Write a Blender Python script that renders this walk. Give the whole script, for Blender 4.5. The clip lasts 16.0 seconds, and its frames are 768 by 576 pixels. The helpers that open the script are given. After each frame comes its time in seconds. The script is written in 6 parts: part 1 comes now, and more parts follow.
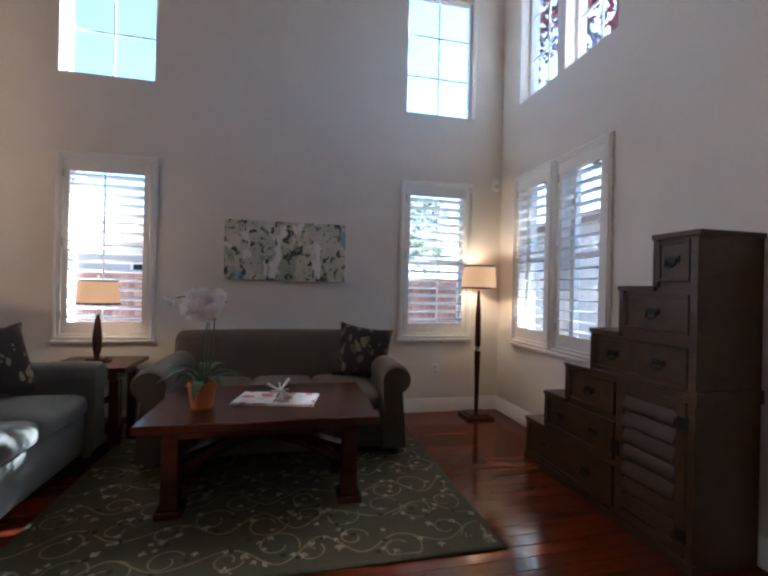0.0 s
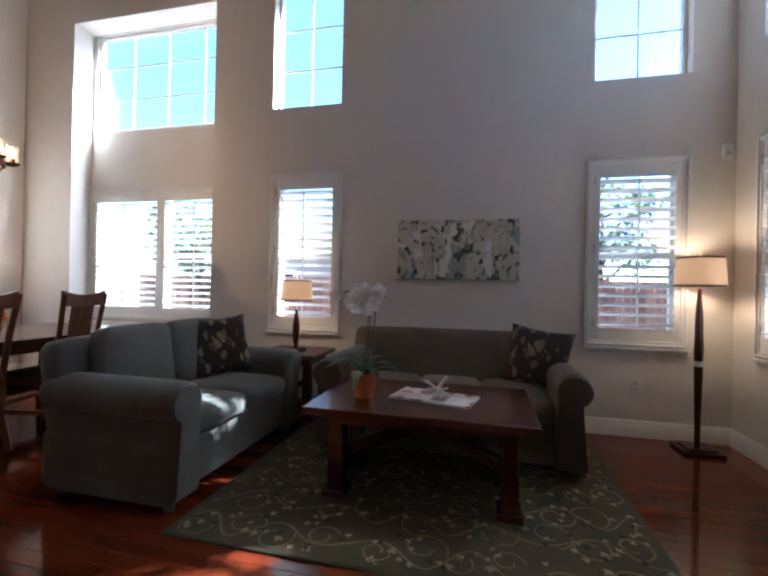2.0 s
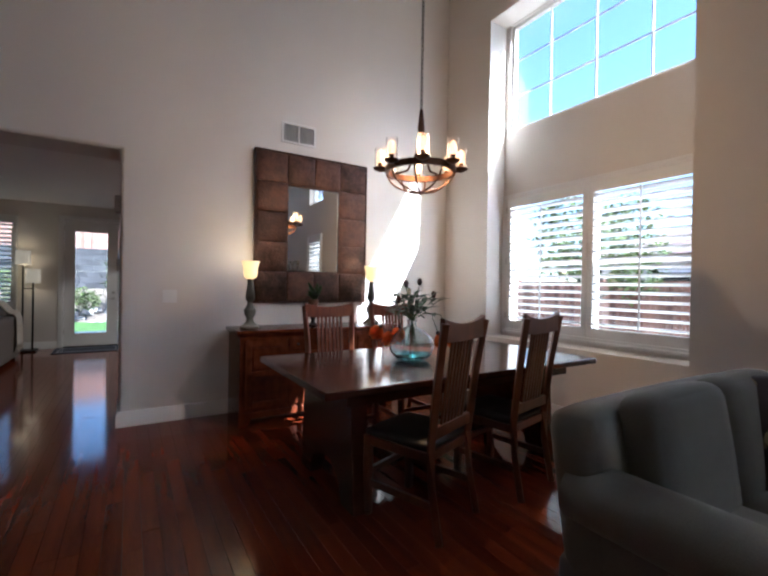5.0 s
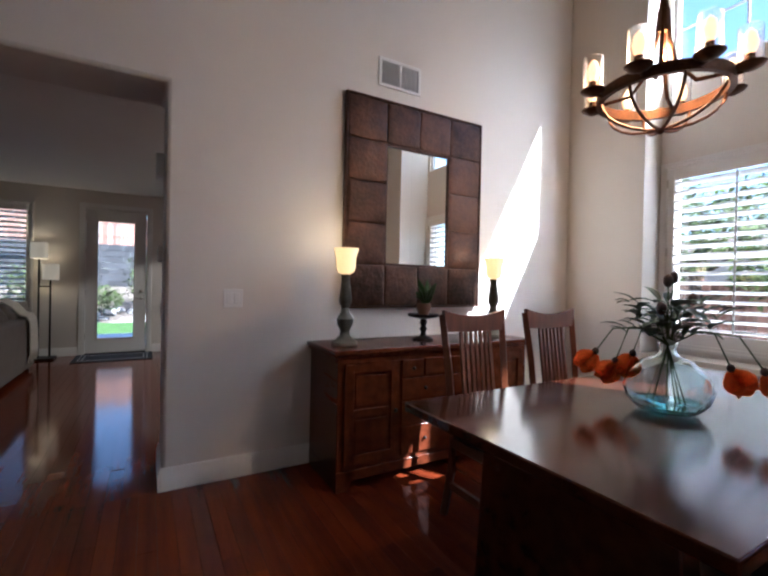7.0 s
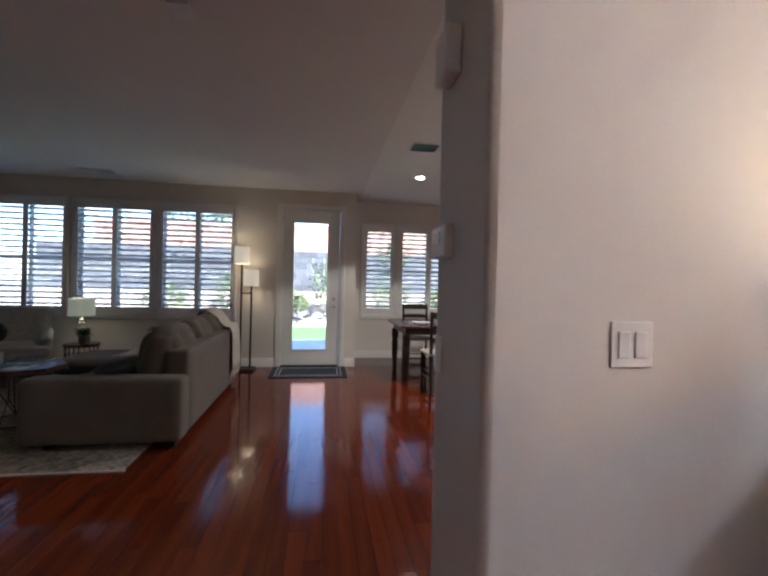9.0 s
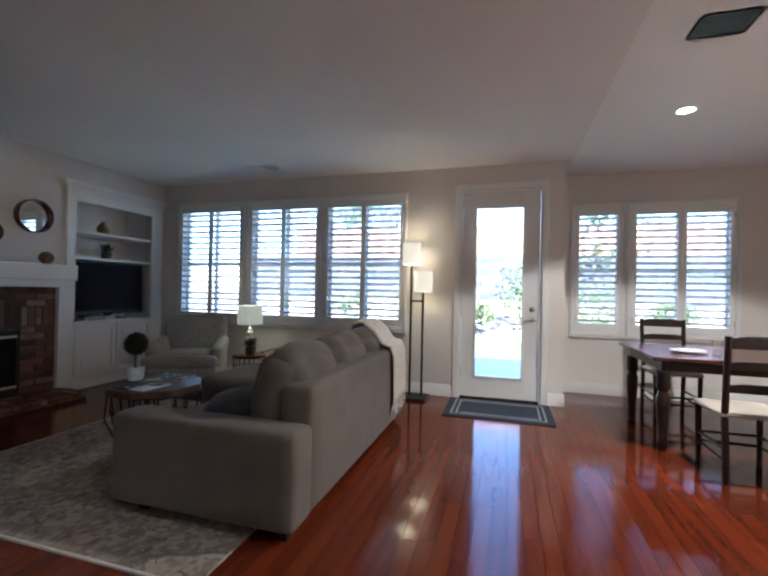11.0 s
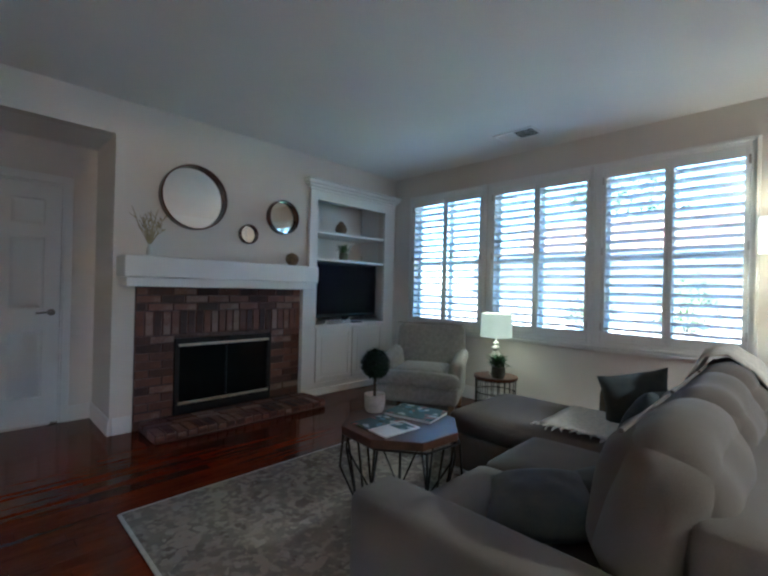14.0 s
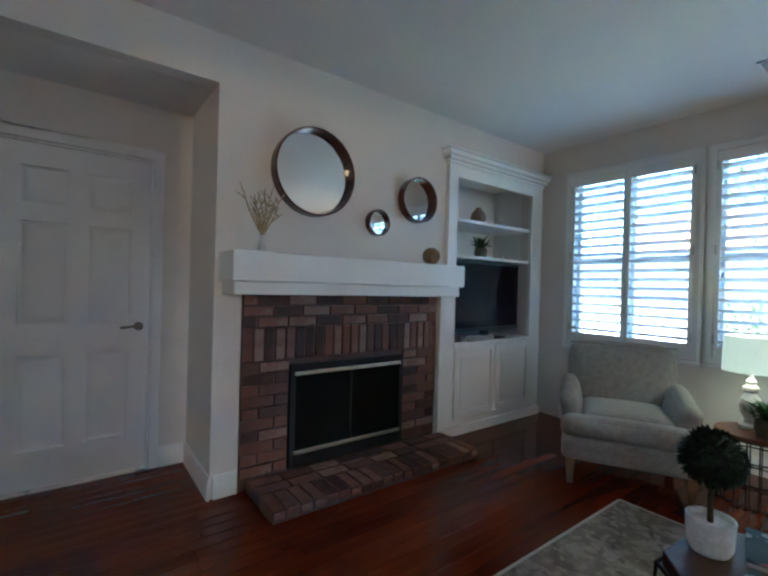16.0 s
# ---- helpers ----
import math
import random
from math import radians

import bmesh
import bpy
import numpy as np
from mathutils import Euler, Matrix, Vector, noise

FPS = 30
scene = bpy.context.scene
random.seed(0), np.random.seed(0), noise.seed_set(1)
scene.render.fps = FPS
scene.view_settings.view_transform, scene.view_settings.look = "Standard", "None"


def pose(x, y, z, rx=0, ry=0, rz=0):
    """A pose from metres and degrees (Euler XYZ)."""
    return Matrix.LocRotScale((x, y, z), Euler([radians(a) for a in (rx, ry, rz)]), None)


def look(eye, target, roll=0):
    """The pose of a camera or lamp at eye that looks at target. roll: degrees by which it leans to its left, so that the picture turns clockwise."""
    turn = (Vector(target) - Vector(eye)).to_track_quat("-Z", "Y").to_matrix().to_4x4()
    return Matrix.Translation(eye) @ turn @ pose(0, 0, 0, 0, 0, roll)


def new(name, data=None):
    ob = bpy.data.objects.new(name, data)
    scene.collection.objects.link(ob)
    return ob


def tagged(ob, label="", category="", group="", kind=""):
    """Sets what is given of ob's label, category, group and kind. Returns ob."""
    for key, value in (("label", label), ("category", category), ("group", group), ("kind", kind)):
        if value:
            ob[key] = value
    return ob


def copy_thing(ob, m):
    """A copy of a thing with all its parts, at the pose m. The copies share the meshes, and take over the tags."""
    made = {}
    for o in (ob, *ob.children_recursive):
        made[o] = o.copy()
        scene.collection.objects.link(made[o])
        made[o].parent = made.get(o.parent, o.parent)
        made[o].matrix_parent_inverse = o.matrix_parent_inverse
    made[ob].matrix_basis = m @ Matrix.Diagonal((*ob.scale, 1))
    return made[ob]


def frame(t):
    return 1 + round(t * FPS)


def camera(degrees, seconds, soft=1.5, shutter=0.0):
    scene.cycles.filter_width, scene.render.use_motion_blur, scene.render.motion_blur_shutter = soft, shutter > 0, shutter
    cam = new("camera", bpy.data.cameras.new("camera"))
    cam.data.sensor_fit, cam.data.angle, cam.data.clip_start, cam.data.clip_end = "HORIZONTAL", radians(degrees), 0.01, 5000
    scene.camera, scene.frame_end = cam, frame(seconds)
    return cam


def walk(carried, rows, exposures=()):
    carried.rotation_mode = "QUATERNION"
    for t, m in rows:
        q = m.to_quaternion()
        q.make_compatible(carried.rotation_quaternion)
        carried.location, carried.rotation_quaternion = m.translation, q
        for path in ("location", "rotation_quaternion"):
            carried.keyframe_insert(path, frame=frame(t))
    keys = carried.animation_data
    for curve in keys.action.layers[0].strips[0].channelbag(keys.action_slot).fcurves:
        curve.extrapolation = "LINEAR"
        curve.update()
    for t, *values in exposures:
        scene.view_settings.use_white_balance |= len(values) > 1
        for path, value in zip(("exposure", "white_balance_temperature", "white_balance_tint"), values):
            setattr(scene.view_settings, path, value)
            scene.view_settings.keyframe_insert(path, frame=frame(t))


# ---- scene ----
cam = camera(85.5, 16.0, soft=2.5)
PATH = [
    (0, (0.203, 0.25, 1.225), (0.644, 2.201, 1.225), 1.3),
    (0.5, (0.265, 0.171, 1.199), (0.485, 2.159, 1.204), 1.2),
    (1, (0.333, 0.134, 1.194), (0.373, 2.134, 1.194), 1.3),
    (1.5, (0.394, 0.235, 1.201), (0.224, 2.227, 1.195), 1.3),
    (2, (0.402, 0.384, 1.167), (-0.062, 2.33, 1.175), 1.2),
    (2.5, (0.296, 0.53, 1.223), (-0.45, 2.385, 1.207), 1.1),
    (3, (0.104, 0.686, 1.259), (-0.966, 2.375, 1.231), 0.9),
    (3.5, (-0.138, 0.844, 1.277), (-1.58, 2.229, 1.254), 0.7),
    (4, (-0.42, 0.903, 1.279), (-2.068, 2.037, 1.26), 0.7),
    (6.5, (-2.126, 0.85, 1.227), (-3.852, 1.86, 1.217), 1.1),
    (7, (-2.53, 0.748, 1.238), (-4.269, 1.736, 1.224), 1.2),
    (7.5, (-2.959, 0.689, 1.243), (-4.721, 1.634, 1.227), 1.2),
    (8, (-3.431, 0.594, 1.254), (-5.271, 1.378, 1.236), 1.2),
    (8.5, (-3.891, 0.506, 1.269), (-5.818, 1.044, 1.247), 0.6),
    (9, (-4.338, 0.439, 1.269), (-6.315, 0.741, 1.257), 1.4),
    (11.5, (-6.137, 0.318, 1.215), (-7.996, -0.42, 1.224), 1.0),
    (12, (-6.297, 0.16, 1.234), (-8.087, -0.732, 1.235), 1.2),
    (12.5, (-6.384, -0.146, 1.196), (-8.075, -1.212, 1.207), 1.3),
    (13, (-6.525, -0.293, 1.192), (-8.109, -1.514, 1.202), 1.2),
    (13.5, (-6.64, -0.414, 1.206), (-8.152, -1.724, 1.215), 1.3),
    (14, (-6.703, -0.608, 1.218), (-8.125, -2.014, 1.222), 1.4),
    (14.5, (-6.761, -0.898, 1.209), (-8.12, -2.366, 1.217), 1.4),
    (15, (-6.868, -1.228, 1.213), (-8.194, -2.725, 1.218), 1.4),
    (15.5, (-6.916, -1.593, 1.245), (-8.204, -3.122, 1.24), 1.7),
    (16, (-6.882, -1.956, 1.257), (-8.08, -3.558, 1.249), 1.6),
]
SKY_STRENGTH, SUN_STRENGTH = 0.085, 5.0
EXPOSURES = [(0.0, 3.15, 4950, 7), (2.5, 2.88, 4950, 7), (4.0, 2.75, 5100, 8), (6.5, 2.45, 5150, 10), (8.0, 2.78, 5250, 11), (9.0, 3.25, 5350, 11), (11.5, 4.2, 4950, 6), (13.0, 4.45, 4640, -2), (16.0, 4.95, 4660, -3)]
walk(cam, [(t, look(eye, target, roll)) for t, eye, target, roll in PATH], EXPOSURES)

# ---- light ----
SUN = Vector((0.73, 0.43, 0.81)).normalized()
world = bpy.data.worlds.new("sky")
scene.world = world
world.use_nodes = True
wn = world.node_tree.nodes
sky = wn.new("ShaderNodeTexSky")
sky.sky_type, sky.sun_disc = "NISHITA", False
sky.dust_density, sky.ozone_density = 0.2, 2.5
sky.sun_elevation, sky.sun_rotation = math.asin(SUN.z), math.atan2(SUN.x, SUN.y)
wn["Background"].inputs["Strength"].default_value = SKY_STRENGTH
world.node_tree.links.new(sky.outputs[0], wn["Background"].inputs["Color"])
sun = new("sun", bpy.data.lights.new("sun", "SUN"))
sun.data.energy, sun.data.angle, sun.data.color = SUN_STRENGTH, radians(0.5), (1.0, 0.94, 0.86)
sun.matrix_world = look(SUN * 40, (0, 0, 0))


# ---- mesh tools ----
class Build:
    """Gathers the faces of one mesh."""

    def __init__(self):
        self.v, self.f = [], []

    def add(self, verts, faces, m=None):
        n = len(self.v)
        self.v += [tuple(m @ Vector(p)) if m else tuple(p) for p in verts]
        self.f += [tuple(i + n for i in q) for q in faces]
        return self

    def box(self, x0, x1, y0, y1, z0, z1, m=None):
        v = [(x, y, z) for z in (z0, z1) for y in (y0, y1) for x in (x0, x1)]
        return self.add(v, [(0, 2, 3, 1), (4, 5, 7, 6), (0, 1, 5, 4), (2, 6, 7, 3), (0, 4, 6, 2), (1, 3, 7, 5)], m)

    def prism(self, outline, y0, y1, m=None):
        """An outline in x and z, drawn out along y."""
        n = len(outline)
        v = [(x, y, z) for y in (y0, y1) for x, z in outline]
        f = [tuple(range(n)), tuple(range(2 * n - 1, n - 1, -1))]
        return self.add(v, f + [((i + 1) % n, i, i + n, (i + 1) % n + n) for i in range(n)], m)

    def lathe(self, profile, n=24, m=None, closed=False):
        """A profile of (radius, height) turned round z."""
        v = [(r * math.cos(2 * math.pi * k / n), r * math.sin(2 * math.pi * k / n), z) for r, z in profile for k in range(n)]
        f = [(i * n + k, i * n + (k + 1) % n, (i + 1) * n + (k + 1) % n, (i + 1) * n + k) for i in range(len(profile) - 1) for k in range(n)]
        if not closed:
            f += [tuple(range(n - 1, -1, -1)), tuple(range((len(profile) - 1) * n, len(profile) * n))]
        return self.add(v, f, m)

    def tube(self, points, r, n=8, r1=None):
        pts = [Vector(p) for p in points]
        v, up = [], Vector((0.1, 0.2, 1)).normalized()
        for i, p in enumerate(pts):
            d = (pts[min(i + 1, len(pts) - 1)] - pts[max(i - 1, 0)]).normalized()
            a = d.cross(up if abs(d.dot(up)) < 0.95 else Vector((1, 0, 0))).normalized()
            b = d.cross(a)
            rr = r if r1 is None else r + (r1 - r) * i / (len(pts) - 1)
            v += [p + rr * (math.cos(2 * math.pi * k / n) * a + math.sin(2 * math.pi * k / n) * b) for k in range(n)]
        f = [(i * n + k, i * n + (k + 1) % n, (i + 1) * n + (k + 1) % n, (i + 1) * n + k) for i in range(len(pts) - 1) for k in range(n)]
        f += [tuple(range(n)), tuple(range(len(pts) * n - 1, (len(pts) - 1) * n - 1, -1))]
        return self.add(v, f)

    def soft(self, x0, x1, y0, y1, z0, z1, r=0.06, puff=0.02, n=10, m=None):
        """A padded block with rounded edges and slightly swollen faces."""
        c = Vector(((x0 + x1) / 2, (y0 + y1) / 2, (z0 + z1) / 2))
        h = Vector(((x1 - x0) / 2, (y1 - y0) / 2, (z1 - z0) / 2))
        r = min(r, *(0.98 * s for s in h))
        inner = h - Vector((r, r, r))
        for axis in range(3):
            for side in (-1, 1):
                v, f = [], []
                for i in range(n + 1):
                    for j in range(n + 1):
                        # more rows near the edges, where the block is round
                        u, w = (math.sin((2 * k / n - 1) * math.pi / 2) for k in (i, j))
                        q = Vector((0, 0, 0))
                        q[axis], q[(axis + 1) % 3], q[(axis + 2) % 3] = side, u, w
                        full = Vector([q[a] * h[a] for a in range(3)])
                        core = Vector([max(-inner[a], min(inner[a], full[a])) for a in range(3)])
                        d = full - core
                        p = core + (d.normalized() * r if d.length > 1e-9 else d)
                        p[axis] += side * puff * (1 - u * u) * (1 - w * w)
                        v.append(c + p)
                for i in range(n):
                    for j in range(n):
                        a = i * (n + 1) + j
                        q = (a, a + 1, a + n + 2, a + n + 1)
                        f.append(q if side < 0 else q[::-1])
                self.add(v, [q[::-1] for q in f], m)
        return self

    def ball(self, c, rx, ry, rz, n=12, m=None):
        prof = [(math.sin(math.pi * i / n), -math.cos(math.pi * i / n)) for i in range(n + 1)]
        k = 2 * n
        v = [(c[0] + rx * max(r, 1e-4) * math.cos(2 * math.pi * j / k), c[1] + ry * max(r, 1e-4) * math.sin(2 * math.pi * j / k), c[2] + rz * z) for r, z in prof for j in range(k)]
        f = [(i * k + j, i * k + (j + 1) % k, (i + 1) * k + (j + 1) % k, (i + 1) * k + j) for i in range(n) for j in range(k)]
        return self.add(v, f, m)

    def leaf(self, base, tip, width, bend=0.15, n=5, normal=(0, 0, 1)):
        """A leaf blade from base to tip, folded a little along its rib."""
        b, t = Vector(base), Vector(tip)
        d = t - b
        side = d.cross(Vector(normal))
        side = side.normalized() if side.length > 1e-6 else Vector((1, 0, 0))
        up = side.cross(d).normalized()
        v, f = [], []
        for i in range(n + 1):
            s = i / n
            mid = b + d * s + up * (bend * d.length * math.sin(math.pi * s))
            w = width * math.sin(math.pi * (0.08 + 0.9 * s)) ** 0.8 / 2
            v += [mid - side * w + up * w * 0.3, mid, mid + side * w + up * w * 0.3]
        for i in range(n):
            a = 3 * i
            f += [(a, a + 1, a + 4, a + 3), (a + 1, a + 2, a + 5, a + 4)]
        return self.add(v, f)

    def ob(self, name, mat, parent=None, bevel=0.0, angle=38, m=None):
        me = bpy.data.meshes.new(name)
        me.from_pydata(self.v, [], self.f)
        me.update()
        bm = bmesh.new()
        bm.from_mesh(me)
        bmesh.ops.remove_doubles(bm, verts=bm.verts, dist=1e-5)
        bmesh.ops.recalc_face_normals(bm, faces=bm.faces)
        bm.to_mesh(me)
        bm.free()
        me.polygons.foreach_set("use_smooth", [True] * len(me.polygons))
        me.set_sharp_from_angle(angle=radians(angle))
        me.materials.append(mat)
        o = new(name, me)
        if parent:
            o.parent = parent
        if m:
            o.matrix_basis = m
        if bevel:
            mod = o.modifiers.new("bevel", "BEVEL")
            mod.width, mod.segments, mod.limit_method, mod.angle_limit = bevel, 2, "ANGLE", radians(40)
        return o


def root(name, m, label, category, group="", kind=""):
    e = new(name)
    e.matrix_basis = m
    return tagged(e, label, category, group, kind)


def part(mesh_ob, parent, name, m, mat=None):
    """Another object on the same mesh."""
    o = new(name, mesh_ob.data)
    o.parent, o.matrix_basis = parent, m
    for mod in mesh_ob.modifiers:
        k = o.modifiers.new("bevel", "BEVEL")
        k.width, k.segments, k.limit_method, k.angle_limit = mod.width, mod.segments, mod.limit_method, mod.angle_limit
    return o


# ---- materials ----
def material(name, color, rough=0.6, metal=0.0, vary=0.1, scale=3.0, grain=80.0, bump=0.1, dist=0.002, stretch=(1, 1, 1), coat=0.0, sheen=0.0, second=None, object_vary=0.0, spec=0.5, rough_vary=0.1):
    """A surface with large stains, fine grain, and a little relief."""
    mt = bpy.data.materials.new(name)
    mt.use_nodes = True
    nt = mt.node_tree
    N, L = nt.nodes, nt.links.new
    b = N["Principled BSDF"]
    co, mp = N.new("ShaderNodeTexCoord"), N.new("ShaderNodeMapping")
    mp.inputs["Scale"].default_value = stretch
    L(co.outputs["Object"], mp.inputs["Vector"])
    big, fine = N.new("ShaderNodeTexNoise"), N.new("ShaderNodeTexNoise")
    for t, s, d in ((big, scale, 4), (fine, grain, 3)):
        t.inputs["Scale"].default_value, t.inputs["Detail"].default_value = s, d
        L(mp.outputs[0], t.inputs["Vector"])
    ramp = N.new("ShaderNodeValToRGB")
    dark = second or [c * (1 - 2.2 * vary) for c in color]
    light = [min(1, c * (1 + vary)) for c in color]
    ramp.color_ramp.elements[0].position, ramp.color_ramp.elements[1].position = 0.3, 0.7
    ramp.color_ramp.elements[0].color, ramp.color_ramp.elements[1].color = (*dark, 1), (*light, 1)
    mixed = N.new("ShaderNodeMath")
    mixed.operation, mixed.inputs[1].default_value = "MULTIPLY_ADD", 0.35
    L(fine.outputs["Fac"], mixed.inputs[0])
    half = N.new("ShaderNodeMath")
    half.operation, half.inputs[1].default_value = "MULTIPLY", 0.65
    L(big.outputs["Fac"], half.inputs[0])
    L(half.outputs[0], mixed.inputs[2])
    last = mixed.outputs[0]
    if object_vary:
        info, geo, plus, off = N.new("ShaderNodeObjectInfo"), N.new("ShaderNodeNewGeometry"), N.new("ShaderNodeMath"), N.new("ShaderNodeMath")
        plus.operation = "ADD"
        L(info.outputs["Random"], plus.inputs[0])
        L(geo.outputs["Random Per Island"], plus.inputs[1])
        wrap = N.new("ShaderNodeMath")
        wrap.operation = "FRACT"
        L(plus.outputs[0], wrap.inputs[0])
        off.operation, off.inputs[1].default_value, off.inputs[2].default_value = "MULTIPLY_ADD", object_vary, -object_vary / 2
        L(wrap.outputs[0], off.inputs[0])
        s = N.new("ShaderNodeMath")
        s.operation = "ADD"
        L(last, s.inputs[0])
        L(off.outputs[0], s.inputs[1])
        last = s.outputs[0]
    L(last, ramp.inputs["Fac"])
    L(ramp.outputs[0], b.inputs["Base Color"])
    rr = N.new("ShaderNodeMath")
    rr.operation, rr.inputs[1].default_value, rr.inputs[2].default_value = "MULTIPLY_ADD", rough_vary, rough - rough_vary / 2
    L(big.outputs["Fac"], rr.inputs[0])
    L(rr.outputs[0], b.inputs["Roughness"])
    b.inputs["Metallic"].default_value, b.inputs["Coat Weight"].default_value, b.inputs["Sheen Weight"].default_value = metal, coat, sheen
    b.inputs["Coat Roughness"].default_value, b.inputs["Specular IOR Level"].default_value = 0.12, spec
    if bump:
        bp = N.new("ShaderNodeBump")
        bp.inputs["Strength"].default_value, bp.inputs["Distance"].default_value = bump, dist
        L(fine.outputs["Fac"], bp.inputs["Height"])
        L(bp.outputs[0], b.inputs["Normal"])
    return mt


def glowing(name, color, strength, base=(0.8, 0.75, 0.65)):
    mt = material(name, base, 0.7, vary=0.04)
    b = mt.node_tree.nodes["Principled BSDF"]
    b.inputs["Emission Color"].default_value, b.inputs["Emission Strength"].default_value = (*color, 1), strength
    return mt


def clear(name, color=(1, 1, 1), rough=0.0, ior=1.45):
    mt = bpy.data.materials.new(name)
    mt.use_nodes = True
    b = mt.node_tree.nodes["Principled BSDF"]
    b.inputs["Base Color"].default_value, b.inputs["Roughness"].default_value = (*color, 1), rough
    b.inputs["Transmission Weight"].default_value, b.inputs["IOR"].default_value = 1.0, ior
    return mt


WALL = material("wall_paint", (0.72, 0.675, 0.615), 0.75, vary=0.03, scale=0.7, grain=140, bump=0.12, dist=0.0015)
CEIL = material("ceiling_paint", (0.79, 0.76, 0.71), 0.85, vary=0.03, scale=0.8, grain=90, bump=0.2, dist=0.002)
# Lighter than CEIL: the kitchen's stronger light is put into this colour.
CEIL_LIGHTENED = material("lightened_ceiling_paint", (0.86, 0.845, 0.81), 0.7, vary=0.02, scale=0.8, grain=90, bump=0.15)
WHITE = material("white_trim", (0.80, 0.79, 0.76), 0.38, vary=0.02, scale=2, grain=60, bump=0.03)
SLAT = material("white_slat", (0.82, 0.82, 0.80), 0.35, vary=0.02, scale=2, grain=60, bump=0.02)
FLOOR = material("cherry_floor", (0.125, 0.022, 0.0065), 0.10, vary=0.25, scale=4, grain=45, bump=0.05, dist=0.0004, stretch=(0.35, 5, 1), object_vary=0.22, second=(0.075, 0.013, 0.005), spec=0.3, rough_vary=0.03)
SUBFLOOR = material("floor_joint", (0.03, 0.012, 0.006), 0.6)
MAHOGANY = material("dark_mahogany", (0.075, 0.022, 0.012), 0.24, vary=0.2, scale=4, grain=50, bump=0.08, stretch=(0.4, 4, 4), rough_vary=0.12)
DINING = material("dining_wood", (0.065, 0.018, 0.009), 0.15, vary=0.25, scale=4, grain=50, bump=0.06, stretch=(4, 0.4, 4))
CHAIRWOOD = material("chair_wood", (0.135, 0.04, 0.016), 0.3, vary=0.25, scale=5, grain=60, bump=0.06, stretch=(4, 4, 0.5))
TANSU = material("tansu_wood", (0.07, 0.032, 0.013), 0.33, vary=0.3, scale=3, grain=45, bump=0.12, stretch=(4, 0.5, 4))
BLACK = material("black_metal", (0.02, 0.018, 0.016), 0.45, metal=0.6, vary=0.2)
IRON = material("rust_iron", (0.13, 0.055, 0.025), 0.5, metal=0.7, vary=0.3, scale=12)
CHROME = material("satin_nickel", (0.6, 0.58, 0.54), 0.28, metal=1.0, vary=0.05)
BRASS = material("pale_brass", (0.75, 0.66, 0.48), 0.3, metal=1.0, vary=0.08)
SOFA = material("taupe_velour", (0.125, 0.096, 0.068), 0.95, vary=0.16, scale=4, grain=250, bump=0.35, dist=0.003, sheen=0.12)
LOVE = material("sage_velour", (0.122, 0.122, 0.102), 0.95, vary=0.15, scale=4, grain=250, bump=0.35, dist=0.003, sheen=0.12)
SECTIONAL = material("taupe_linen", (0.135, 0.11, 0.088), 0.95, vary=0.10, scale=5, grain=300, bump=0.4, dist=0.003, sheen=0.1)
CREAM = material("cream_weave", (0.36, 0.335, 0.295), 0.95, vary=0.12, scale=30, grain=220, bump=0.5, dist=0.004, sheen=0.2)
THROW = material("cream_knit", (0.66, 0.60, 0.50), 1.0, vary=0.12, scale=40, grain=200, bump=0.8, dist=0.006)
BLUE = material("slate_blue_fabric", (0.03, 0.038, 0.046), 0.95, vary=0.4, scale=22, grain=200, bump=0.4, sheen=0.1, second=(0.07, 0.078, 0.07))
GLASS = clear("window_glass")
MIRROR = material("mirror_glass", (0.85, 0.86, 0.85), 0.01, metal=1.0, vary=0.0, bump=0, rough_vary=0.0)
BRICK = material("fired_brick", (0.19, 0.085, 0.058), 0.62, vary=0.5, scale=14, grain=90, bump=0.5, dist=0.004, object_vary=1.05, second=(0.05, 0.026, 0.023))
tones = next(n for n in BRICK.node_tree.nodes if n.type == "VALTORGB").color_ramp
tones.elements[0].position, tones.elements[1].position, tones.elements[1].color = 0.05, 0.6, (0.17, 0.07, 0.043, 1)
for at, tone in ((0.36, (0.11, 0.048, 0.036, 1)), (0.86, (0.20, 0.095, 0.062, 1)), (1.0, (0.27, 0.18, 0.14, 1))):
    tones.elements.new(at).color = tone
MORTAR = material("mortar", (0.13, 0.085, 0.07), 0.95, vary=0.2, scale=20, bump=0.5)
SOOT = material("soot_black", (0.012, 0.012, 0.012), 0.55, vary=0.2)
DARKGLASS = material("dark_glass", (0.01, 0.012, 0.012), 0.08, vary=0.1, bump=0, spec=0.18)
TERRACOTTA = material("terracotta", (0.52, 0.15, 0.045), 0.7, vary=0.12, scale=8)
LEAFG = material("leaf_green", (0.045, 0.10, 0.03), 0.45, vary=0.3, scale=12)
PETAL = material("white_petal", (0.90, 0.89, 0.89), 0.6, vary=0.05, scale=20)
POPPY = material("poppy_petal", (0.90, 0.19, 0.03), 0.6, vary=0.2, scale=15)
HEDGE = material("shrub_leaf", (0.12, 0.17, 0.05), 0.6, vary=0.4, scale=3, object_vary=0.5)
CERAMIC = material("white_ceramic", (0.66, 0.64, 0.60), 0.5, vary=0.1, scale=40, bump=0.3)
